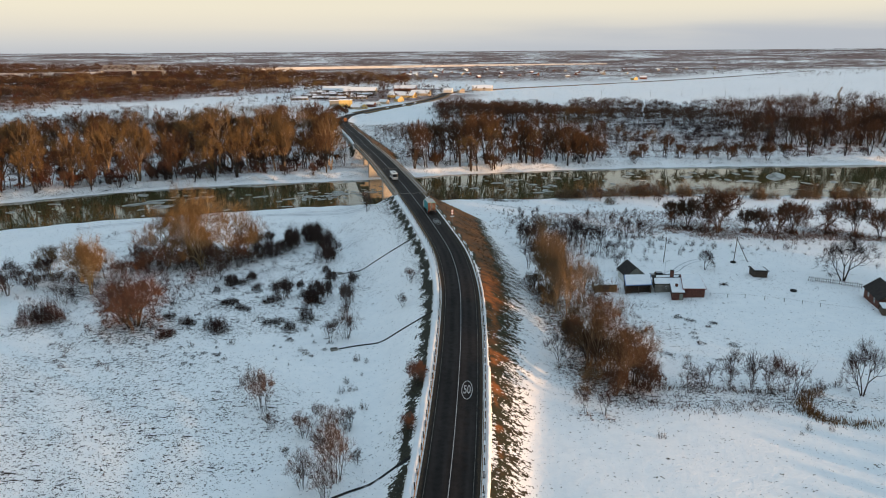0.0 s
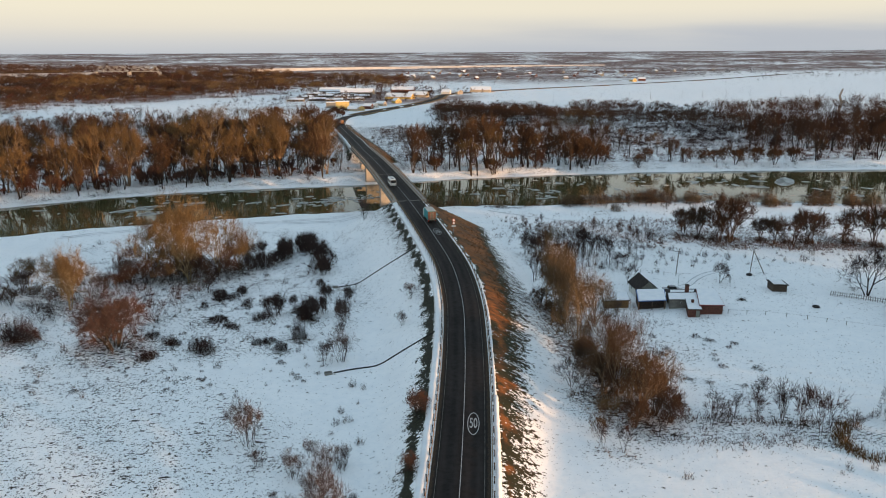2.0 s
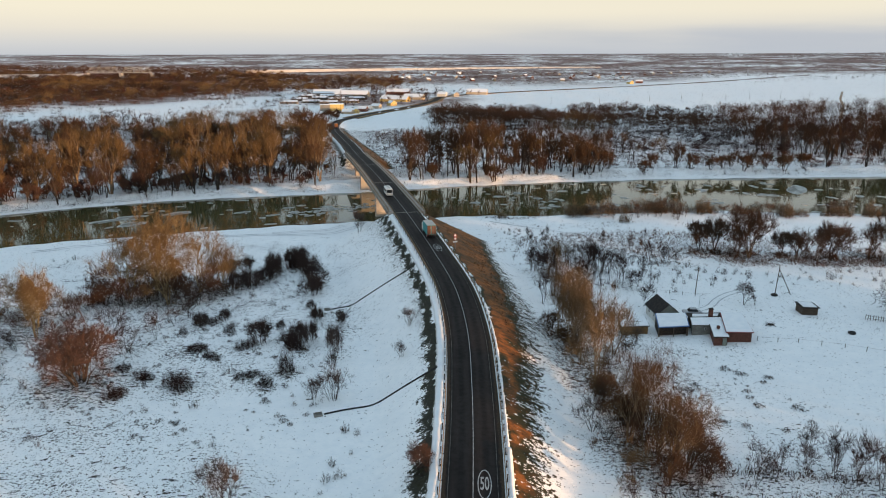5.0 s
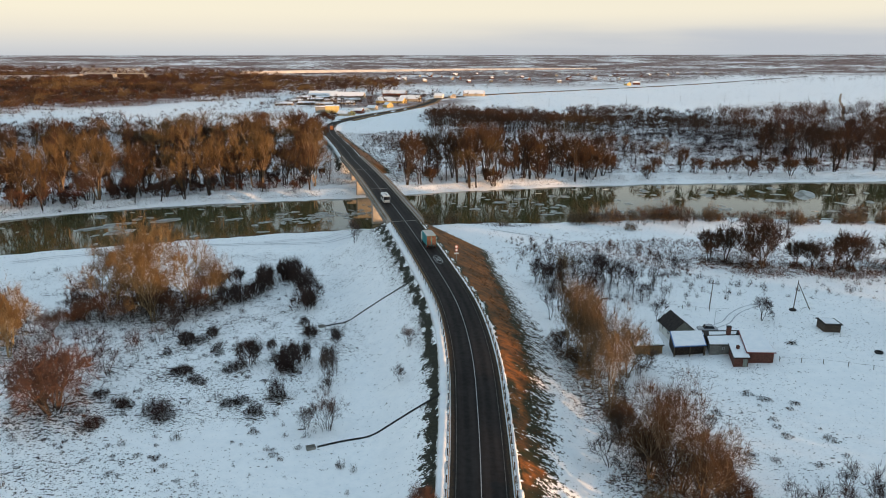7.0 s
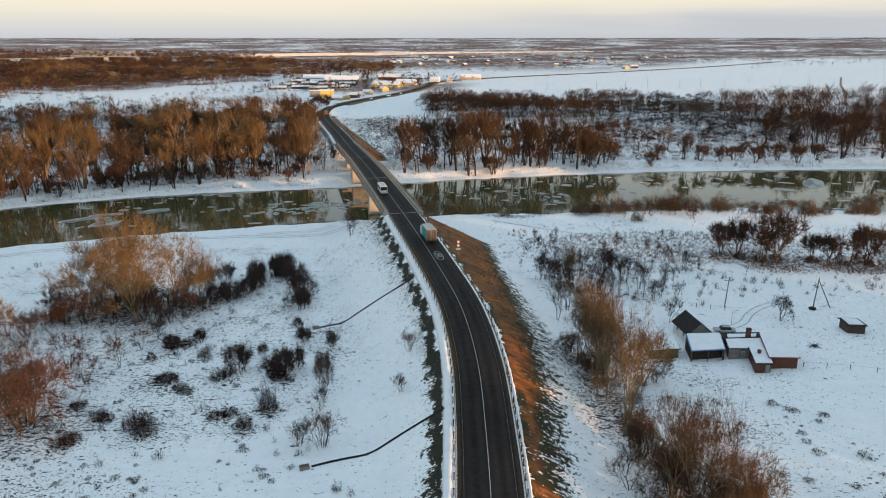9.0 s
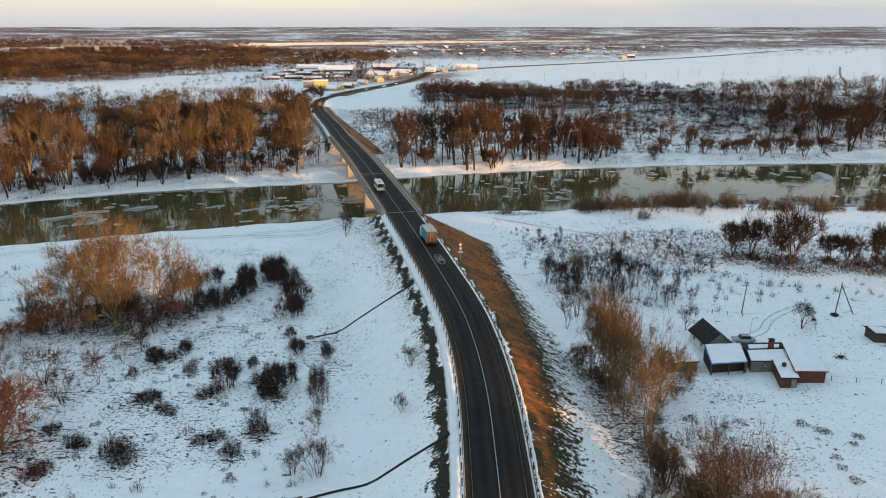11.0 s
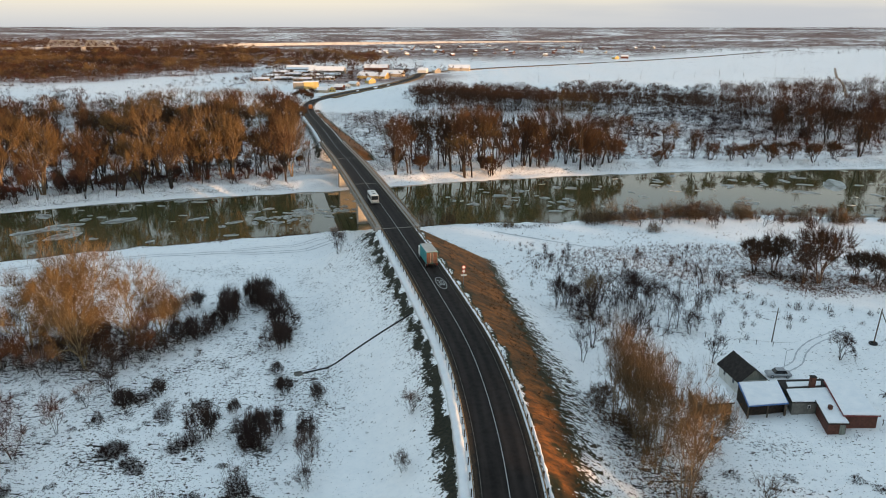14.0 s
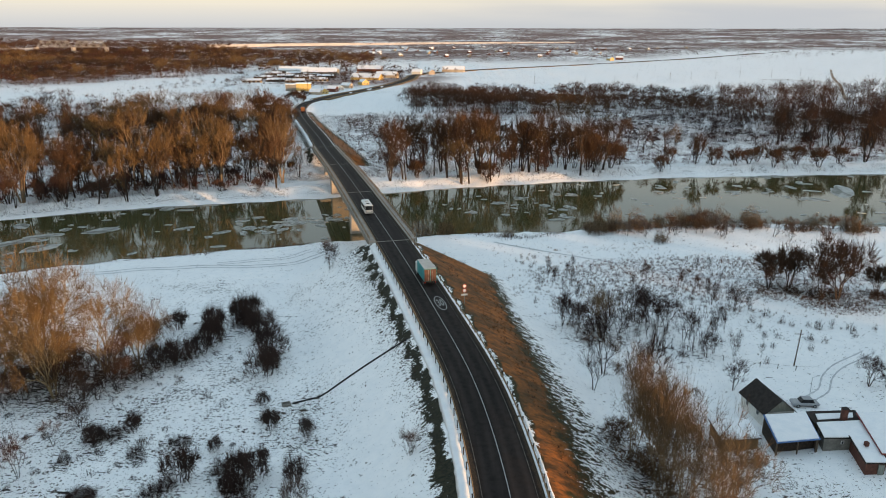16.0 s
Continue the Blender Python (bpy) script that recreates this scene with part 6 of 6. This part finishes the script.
def track(points, gauge, width, name, label, mat):
    """Wheel ruts pressed into the snow, along a smooth line of points."""
    px, py = [q[0] for q in points], [q[1] for q in points]
    t = np.linspace(0, len(points) - 1, 14 * len(points))
    xs, ys = hermite(range(len(points)), px)(t), hermite(range(len(points)), py)(t)
    for o in ((-gauge / 2, gauge / 2) if gauge else (0,)):
        v, f = [], []
        for k in range(len(t)):
            a, b = max(k - 1, 0), min(k + 1, len(t) - 1)
            dx, dy = xs[b] - xs[a], ys[b] - ys[a]
            l = math.hypot(dx, dy)
            wob = width * (0.42 + 0.10 * math.sin(k * 0.9) + 0.06 * math.sin(k * 2.3))
            for w in (o - wob, o + wob):
                x, y = xs[k] - dy / l * w, ys[k] + dx / l * w
                v.append((x, y, gz(x, y) + 0.05))
        for k in range(len(t) - 1):
            f.append((2 * k, 2 * k + 1, 2 * k + 3, 2 * k + 2))
        tagged(part(name, (v, f), mat), label, "track", kind="structure")


track([(-128, 238), (-94, 253), (-71, 258), (-45, 259), (-35, 268), (-31, 280)], 1.9, 0.5, "wheel_track", "wheel ruts in the snow along the river bank", M_RUT)
track([(-60, 261), (-44, 266), (-37, 274)], 1.8, 0.4, "wheel_track", "wheel ruts in the snow along the river bank", M_RUT)
track([(58, 187), (62, 190), (65.5, 195), (70, 199), (78, 204)], 1.6, 0.35, "wheel_track", "wheel ruts across the snowy yard", M_RUT)
track([(14, 280), (26, 272), (40, 263), (60, 250), (90, 244), (130, 243)], 0, 0.9, "field_path", "trodden path across the snowy river flat", M_RUT)


def reeds(points, count, spread, h0, h1, mat, label, seed):
    """A band of dry reeds along a ditch."""
    rng = np.random.default_rng(seed)
    t = rng.uniform(0, len(points) - 1, count)
    x = hermite(range(len(points)), [q[0] for q in points])(t) + rng.normal(size=count) * spread
    y = hermite(range(len(points)), [q[1] for q in points])(t) + rng.normal(size=count) * spread
    base = np.stack([x, y, ground_z(x, y) - 0.05], 1)
    a = rng.normal(size=(count, 3)) * np.array([1, 1, 0])
    a = a / np.linalg.norm(a, axis=1, keepdims=True) * 0.06
    tip = base + rng.normal(size=(count, 3)) * np.array([0.25, 0.25, 0]) + np.stack([0 * x, 0 * x, rng.uniform(h0, h1, count)], 1)
    v = np.stack([base - a, base + a, tip], 1).reshape(-1, 3)
    tagged(part("dry_reeds", (v, np.arange(len(v)).reshape(-1, 3)), mat), label, "reeds", kind="stuff")


reeds([(66, 117), (62.5, 114), (61.5, 110), (63, 107.2), (70, 105.5), (84, 104.5)], 1500, 0.8, 0.4, 1.2, T_GOLD, "band of dry brown reeds in a ditch", 71)
reeds([(33, 119), (40, 118.4), (47, 118), (56, 117), (66, 117)], 900, 0.9, 0.3, 0.9, T_WOOD, "dark dead grass along the ditch", 72)
reeds([(31, 113), (38, 110.5), (46, 110.5), (54, 111.5), (64, 111)], 900, 1.6, 0.2, 0.7, T_WOOD, "dark dead grass along the ditch", 73)
reeds([(8, 290), (20, 284), (36, 290)], 700, 1.2, 0.3, 1.0, T_RED, "russet grass at the water's edge", 74)
reeds([(-130, 255), (-106, 263), (-60, 279), (-40, 286)], 1500, 1.0, 0.3, 1.0, T_RED, "russet grass at the water's edge", 75)
reeds([(-230, 284), (-188, 297), (-129, 329), (-60, 348)], 1500, 1.2, 0.2, 0.7, T_BROWN, "tufts of dead grass on the far bank", 76)

# ---------------------------------------------------------------- ice on the river
ice_rng = np.random.default_rng(17)


def floe_mesh(seed):
    rng = np.random.default_rng(seed)
    n = 22
    bmp = bmesh.new()
    rad = 1 + 0.22 * np.sin(np.arange(n) / n * 6.283 * 2 + rng.random() * 6) + 0.10 * rng.normal(size=n)
    ang = np.arange(n) / n * 6.2832
    lo = [bmp.verts.new((r * math.cos(a), r * math.sin(a), -0.05)) for r, a in zip(rad, ang)]
    hi = [bmp.verts.new((r * 0.98 * math.cos(a), r * 0.98 * math.sin(a), 0.05 + 0.02 * rng.random())) for r, a in zip(rad, ang)]
    inn = [bmp.verts.new((r * 0.90 * math.cos(a), r * 0.90 * math.sin(a), 0.03)) for r, a in zip(rad, ang)]
    c = bmp.verts.new((0, 0, 0.03))
    for k in range(n):
        j = (k + 1) % n
        bmp.faces.new((lo[k], lo[j], hi[j], hi[k]))
        bmp.faces.new((hi[k], hi[j], inn[j], inn[k]))
        bmp.faces.new((inn[k], inn[j], c))
    me = bpy.data.meshes.new("ice_floe")
    bmp.to_mesh(me)
    bmp.free()
    me.materials.append(M_ICE)
    me.materials.append(M_ICE_RIM)
    me.polygons.foreach_set("material_index", [0, 1, 0] * n)
    return me


M_ICE_RIM = worn("crushed_ice_rim", (0.34, 0.35, 0.33), (0.58, 0.58, 0.56), 1.2, 0.6, bump=0.5)
FLOES = [floe_mesh(s) for s in range(6)]


def floe(x, y, sx_, sy_):
    if not (float(near_bank(x)) + 1 < y < float(far_bank(x)) - 1):
        return
    o = new("ice_floe", FLOES[int(ice_rng.integers(6))])
    o.matrix_basis = pose(x, y, WATER_Z + 0.01 + 0.01 * ice_rng.random(), 0, 0, ice_rng.uniform(0, 360)) @ Matrix.Diagonal((sx_, sy_, 1, 1))
    tagged(o, "thin grey ice floe drifting on the river", "ice floe", "river ice floes")


for x, y, a, b in ((-107, 302, 5.5, 3), (-110, 331, 7, 3), (-96, 330, 3, 2), (-82, 304, 3, 1.6), (-89, 328, 2.5, 1.5), (-69, 299, 2.8, 1.5), (-62, 298, 2.2, 1.2), (-128, 289, 6, 3), (-117, 283, 6, 3), (-122, 296, 5, 2.5), (-135, 308, 4, 2), (158, 353, 11, 4.5), (140, 340, 5, 2.5)):
    floe(x, y, a, b)
for k in range(60):
    t = ice_rng.random()
    floe(-62 + 40 * t + ice_rng.normal() * 3, 304 + 14 * t + ice_rng.normal() * 5, *(ice_rng.uniform(0.8, 2.8) * np.array([1, 0.6])))
for k in range(110):
    x = ice_rng.uniform(0, 190)
    f = ice_rng.beta(2, 2.2)
    floe(x, float(near_bank(x)) * (1 - f) + float(far_bank(x)) * f, *(ice_rng.uniform(0.7, 3.0) * np.array([1, 0.55])))
for k in range(50):
    x = ice_rng.uniform(-200, -20)
    f = ice_rng.beta(2, 2)
    floe(x, float(near_bank(x)) * (1 - f) + float(far_bank(x)) * f, *(ice_rng.uniform(0.6, 2.4) * np.array([1, 0.6])))


# ---------------------------------------------------------------- weeds in the snow
def weeds(count, x0, x1, y0, y1, mat, label, seed, floor_w, h0=0.25, h1=0.7):
    rng = np.random.default_rng(seed)
    x, y = rng.uniform(x0, x1, count * 6), rng.uniform(y0, y1, count * 6)
    w = weeds_at(x, y)
    d = side(x, y)
    keep = (rng.random(len(x)) < np.clip((w - floor_w) * 1.8, 0, 1) ** 2) & (np.abs(d) > 6.8) & (ground_z(x, y) > WATER_Z + 0.7)
    x, y = x[keep][:count], y[keep][:count]
    z = ground_z(x, y)
    n, k = len(x), 6
    h = rng.uniform(h0, h1, (n, k, 1))
    base = np.stack([x, y, z - 0.03], -1)[:, None, :] + rng.normal(size=(n, k, 3)) * np.array([0.16, 0.16, 0])
    a = rng.normal(size=(n, k, 3)) * np.array([1, 1, 0])
    a = a / (np.linalg.norm(a, axis=2, keepdims=True) + 1e-6) * 0.04
    tip = base + rng.normal(size=(n, k, 3)) * np.array([0.2, 0.2, 0]) + h * np.array([0, 0, 1.0])
    v = np.stack([base - a, base + a, tip], 2).reshape(-1, 3)
    f = np.arange(len(v)).reshape(-1, 3)
    tagged(part("dead_weeds", (v, f), mat), label, "weeds", kind="stuff")


weeds(4500, -140, 0, 70, 262, T_DARK, "dark dead weeds poking through the snow", 1, 0.34, 0.12, 0.45)
weeds(5000, 8, 150, 70, 285, T_DARK, "dark dead weeds poking through the snow", 2, 0.36, 0.12, 0.5)
weeds(6000, -40, 4, 75, 248, twig_mat("olive_weeds", (0.035, 0.040, 0.018), (0.085, 0.075, 0.035)), "dark green and brown weeds on the embankment", 3, 0.60, 0.2, 0.5)
weeds(6000, 4, 30, 75, 250, twig_mat("russet_grass", (0.14, 0.065, 0.025), (0.24, 0.12, 0.045)), "russet dry grass on the embankment slope", 4, 0.55, 0.15, 0.45)
weeds(6000, 12, 140, 222, 280, twig_mat("pinkish_dead_grass", (0.10, 0.062, 0.045), (0.22, 0.14, 0.10)), "pinkish dead grass on the river flat", 6, 0.22, 0.2, 0.8)
weeds(5000, -220, 260, 310, 620, T_BROWN, "brown undergrowth on the far bank", 5, 0.5, 0.5, 1.8)


# ---------------------------------------------------------------- the far side
def village_house(x, y, w, l, h, wall, rot, label="small village house with a snowy roof", group="village houses"):
    ob = gable_house("village_house", pose(x, y, gz(x, y), 0, 0, rot), w / 2, l / 2, h, h + w * 0.32, wall, M_SNOW, M_SNOW, wall, label, group)
    for t in (0.3, 0.7):
        wall_window(ob, (-w / 2, -l / 2), (w / 2, -l / 2), t, h * 0.55, 1.1, 1.2)
    return ob


yb = holder("yellow_depot", "long yellow rendered depot with a flat snowy roof", "building")
part("wall", prism([(-126, 790), (-112, 792.3), (-114, 805), (-128, 803)], -0.5, 7.5), M_YELLOW, yb)
# grey colour stands in for shade on the depot's front, beside its sunlit side
part("side_wing", prism([(-136, 789), (-126.2, 790), (-128, 802), (-138, 800)], -0.5, 7.0), M_GREYWALL, yb, "grey side wing")
part("roof", prism(grow([(-126, 790), (-112, 792.3), (-114, 805), (-128, 803)], 0.4), 7.5, 8.1), M_SNOW, yb)
part("roof", prism(grow([(-136, 789), (-126.6, 790), (-128.4, 802), (-138, 800)], 0.2), 7.0, 7.4), M_SNOW, yb)
v_rng = random.Random(21)
# x, y, width, length, eave height, turn of each house
HOUSES = [(-103, 757, 7, 10, 2.8, 80), (-97, 768, 7, 9, 2.8, 20), (-91, 787, 7, 9, 3, 70), (-86, 806, 6.5, 8, 2.8, 15), (-82, 834, 7, 10, 3, 60), (-68, 872, 8, 11, 3, 30), (-85, 990, 9, 10, 4.5, 10), (-12, 1050, 9, 12, 4, 75), (6, 1052, 8, 10, 3.6, 20), (353, 1490, 9, 12, 4, 20), (376, 1512, 8, 14, 4, 80)]
for k, (x, y, w, l, h, turn) in enumerate(HOUSES):
    village_house(x, y, w, l, h, (M_CREAM, M_YELLOW, M_BRICK, M_PLASTER)[k % 4], turn)
for x, y, w, l, h, turn, wall in ((-136, 1040, 15, 46, 4.2, 82, M_GREYWALL), (-70, 950, 13, 36, 3.6, 70, M_YELLOW), (-48, 985, 12, 26, 3.4, 75, M_CREAM), (-78, 1120, 13, 34, 3.6, 85, M_BRICK), (38, 1108, 13, 30, 3.6, 80, M_CREAM), (-175, 1075, 14, 40, 4, 84, M_GREYWALL)):
    village_house(x, y, w, l, h, wall, turn, "long low shed with snow on its roof", "village sheds")
stand([(-113, 776, 22, 7), (-96, 958, 21, 13), (-60, 905, 14, 9), (-30, 960, 12, 10), (-20, 985, 11, 10), (-92, 900, 13, 10), (-118, 850, 10, 9), (-104, 870, 9, 9)], "far_tall", T_WOOD, M_DBARK, "village_tree", "tall bare brown tree among the village houses", "tree", "village trees")
stand([(-109, 688, 10, 11), (-113, 703, 9, 10), (-106, 714, 9, 10), (-117, 692, 8, 9), (-101, 667, 8, 8)], "far_round", T_WOOD, M_DBARK, "roadside_bush", "dark brown bush at the bend of the road", "bush", "bushes at the bend")
for k in range(70):
    x, y = v_rng.uniform(-150, 900), v_rng.uniform(1620, 2350)
    if x < 0.9 * (y - 1350):
        village_house(x, y, v_rng.uniform(6, 8), v_rng.uniform(7, 11), v_rng.uniform(2.6, 3.6), v_rng.choice((M_CREAM, M_BRICK, M_BRICK, M_GREYWALL)), v_rng.uniform(0, 180), "distant village house among bare trees", "distant houses")
for k in range(11):
    x, y = -205 + (k % 4) * 24, 905 + (k // 4) * 62 + (k % 2) * 14
    ob, zb = flat_outhouse("garage_row", [(x, y), (x + 21, y + 3), (x + 20, y + 13), (x - 1, y + 10)], 3.9, M_GREYWALL if k % 3 else M_CREAM, "row of low garages with snow on the roofs", "garage", 1.7, M_ROOF, 0.5, "garage rows")
    for j in range(4):
        part("garage_door", prism([(x + 1.5 + 5 * j, y + 0.1 + 0.7 * j), (x + 4.5 + 5 * j, y + 0.5 + 0.7 * j), (x + 4.5 + 5 * j, y + 0.2 + 0.7 * j), (x + 1.5 + 5 * j, y - 0.15 + 0.7 * j)], zb, zb + 1.9), M_DBARK, ob)

# the railway: its embankment and the truss bridge
def sweep(points, profile, name, mat, label, category, kind=""):
    v, f, n = [], [], len(profile)
    for k, (x, y, z) in enumerate(points):
        a, b = points[max(k - 1, 0)], points[min(k + 1, len(points) - 1)]
        t = Vector((b[0] - a[0], b[1] - a[1], 0)).normalized()
        for d, h in profile:
            v.append((x + t.y * d, y - t.x * d, z + h))
    for k in range(len(points) - 1):
        for j in range(n - 1):
            f.append((n * k + j, n * k + j + 1, n * k + n + j + 1, n * k + n + j))
    return tagged(part(name, (v, f), mat), label, category, kind=kind)


# sunlit brightness held down in the colour: snow toned darker and warmer
M_DULL_SNOW = worn("toned_down_bank_snow", (0.42, 0.38, 0.34), (0.62, 0.58, 0.54), 0.05, 0.85)
RAILWAY = [(-660, 1700, 15), (-560, 2000, 13), (-640, 2330, 10), (-450, 2490, 10), (-206, 2610, 10), (64, 2740, 10), (340, 2800, 10), (560, 2830, 10)]
sweep(RAILWAY[2:], [(16, -12), (2.5, 0), (-2.5, 0), (-16, -12)], "railway_embankment", M_DULL_SNOW, "long snowy railway embankment lit by low sun", "embankment", "structure")
sweep([(-1500, 1690, 13), (-1200, 1690, 14), (-1000, 1690, 15), (-822, 1690, 17)], [(26, -16), (4, 0), (-4, 0), (-26, -16)], "railway_embankment", M_DULL_SNOW, "long snowy railway embankment lit by low sun", "embankment", "structure")
truss_bridge = holder("railway_bridge", "pale steel truss railway bridge above the woods", "railway bridge")
M_TRUSS = worn("pale_bridge_steel", (0.24, 0.24, 0.23), (0.34, 0.33, 0.31), 0.3, 0.6)
for x0, x1 in ((-816, -746), (-737, -674)):
    span = part("truss_span", box(bmesh.new(), x0, x1, 1686, 1694, 18.0, 19.4), M_TRUSS, truss_bridge)
    for y in (1686.5, 1693.5):
        n = 8
        st = (x1 - x0) / n
        for k in range(n):
            a, b = x0 + st * k, x0 + st * (k + 1)
            lo0, hi0 = (a, y, 19), (a, y, 31)
            bmp = bmesh.new()
            if k % 2 == 0:
                tube(bmp, (a, y, 19), (b, y, 31), 0.55, n=5)
            else:
                tube(bmp, (a, y, 31), (b, y, 19), 0.55, n=5)
            part("diagonal", bmp, M_TRUSS, span)
        part("top_chord", tube(bmesh.new(), (x0 + st, y, 31), (x1 - st, y, 31), 0.6, n=5), M_TRUSS, span)
for x in (-818, -741.5, -672):
    part("pier", box(bmesh.new(), x - 2.5, x + 2.5, 1684, 1696, -3, 18, 0.2), M_CONCRETE, truss_bridge)

for k, x in enumerate((116, 178, 213, 244, 285, 317, 348, 387, 430, 480)):
    utility_pole(x, 880 + 0.36 * (x - 116) + 8 * (k % 2), 9, 0, "distant power line pole in the snowy field", False)

M_FIELD = worn("bare_field_earth", (0.20, 0.14, 0.095), (0.36, 0.28, 0.21), 0.2, 0.95)
for pts, wide_m, label in (([(352, 691), (443, 861), (501, 980), (600, 1165)], 2.6, "brown ditch across the white fields"), ([(400, 955), (423, 940), (460, 905)], 6.0, "bare brown strip in the white field")):
    t = np.linspace(0, len(pts) - 1, 24)
    xs, ys = np.interp(t, range(len(pts)), [q[0] for q in pts]), np.interp(t, range(len(pts)), [q[1] for q in pts])
    horizontal = abs(pts[-1][0] - pts[0][0]) > abs(pts[-1][1] - pts[0][1])
    v, f = [], []
    for k, (x, y) in enumerate(zip(xs, ys)):
        w = wide_m * (0.6 + 0.1 * math.sin(k * 1.7))
        for s in (-w, w):
            qx, qy = (x, y + s) if horizontal else (x + s, y)
            v.append((qx, qy, gz(qx, qy) + 0.4))
    f = [(2 * k, 2 * k + 1, 2 * k + 3, 2 * k + 2) for k in range(len(t) - 1)]
    tagged(part("field_ditch", (v, f), M_FIELD), label, "ditch", kind="structure")

far_wood([(-2500, 1750), (-1350, 1750), (-950, 2050), (-500, 2050), (-560, 2300), (-900, 2500), (-2600, 2900)], 3200, 14, 24, T_WOOD, "distant brown wood on the plain", 26, 2.0, seed=6, wide=1.6, under=4)
far_wood([(-300, 1250), (-60, 1320), (120, 1330), (640, 1800), (1050, 2150), (900, 2500), (0, 2450), (-600, 2250)], 1900, 4, 9, T_WOOD, "bare garden trees among distant houses", 16, 0.9, seed=7, wide=2.4, under=5)
far_wood([(560, 1400), (700, 1560), (1300, 2050), (1600, 2100), (2400, 2500), (1200, 2500), (900, 2200)], 500, 4, 9, T_WOOD, "roadside trees along the far road", 14, 1.0, seed=9, wide=1.6, under=3)
far_wood([(1050, 1500), (1200, 1500), (1300, 1650), (1150, 1650)], 90, 8, 15, T_DARK, "dark copse in the white fields", 30, 0.8, seed=10, wide=1.4)
belt_rng = random.Random(17)
for k in range(14):
    bx, by = belt_rng.uniform(-1900, 2300), 2650 + 130 * k
    bl, bs = belt_rng.uniform(350, 900), belt_rng.uniform(-0.12, 0.12)
    far_wood([(bx - bl, by - bl * bs), (bx + bl, by + bl * bs), (bx + bl, by + bl * bs + 45), (bx - bl, by - bl * bs + 45)], 170, 5, 10, T_WOOD, "tree belt on the far plain", 12, 1.6, seed=80 + k, wide=1.8, under=2)
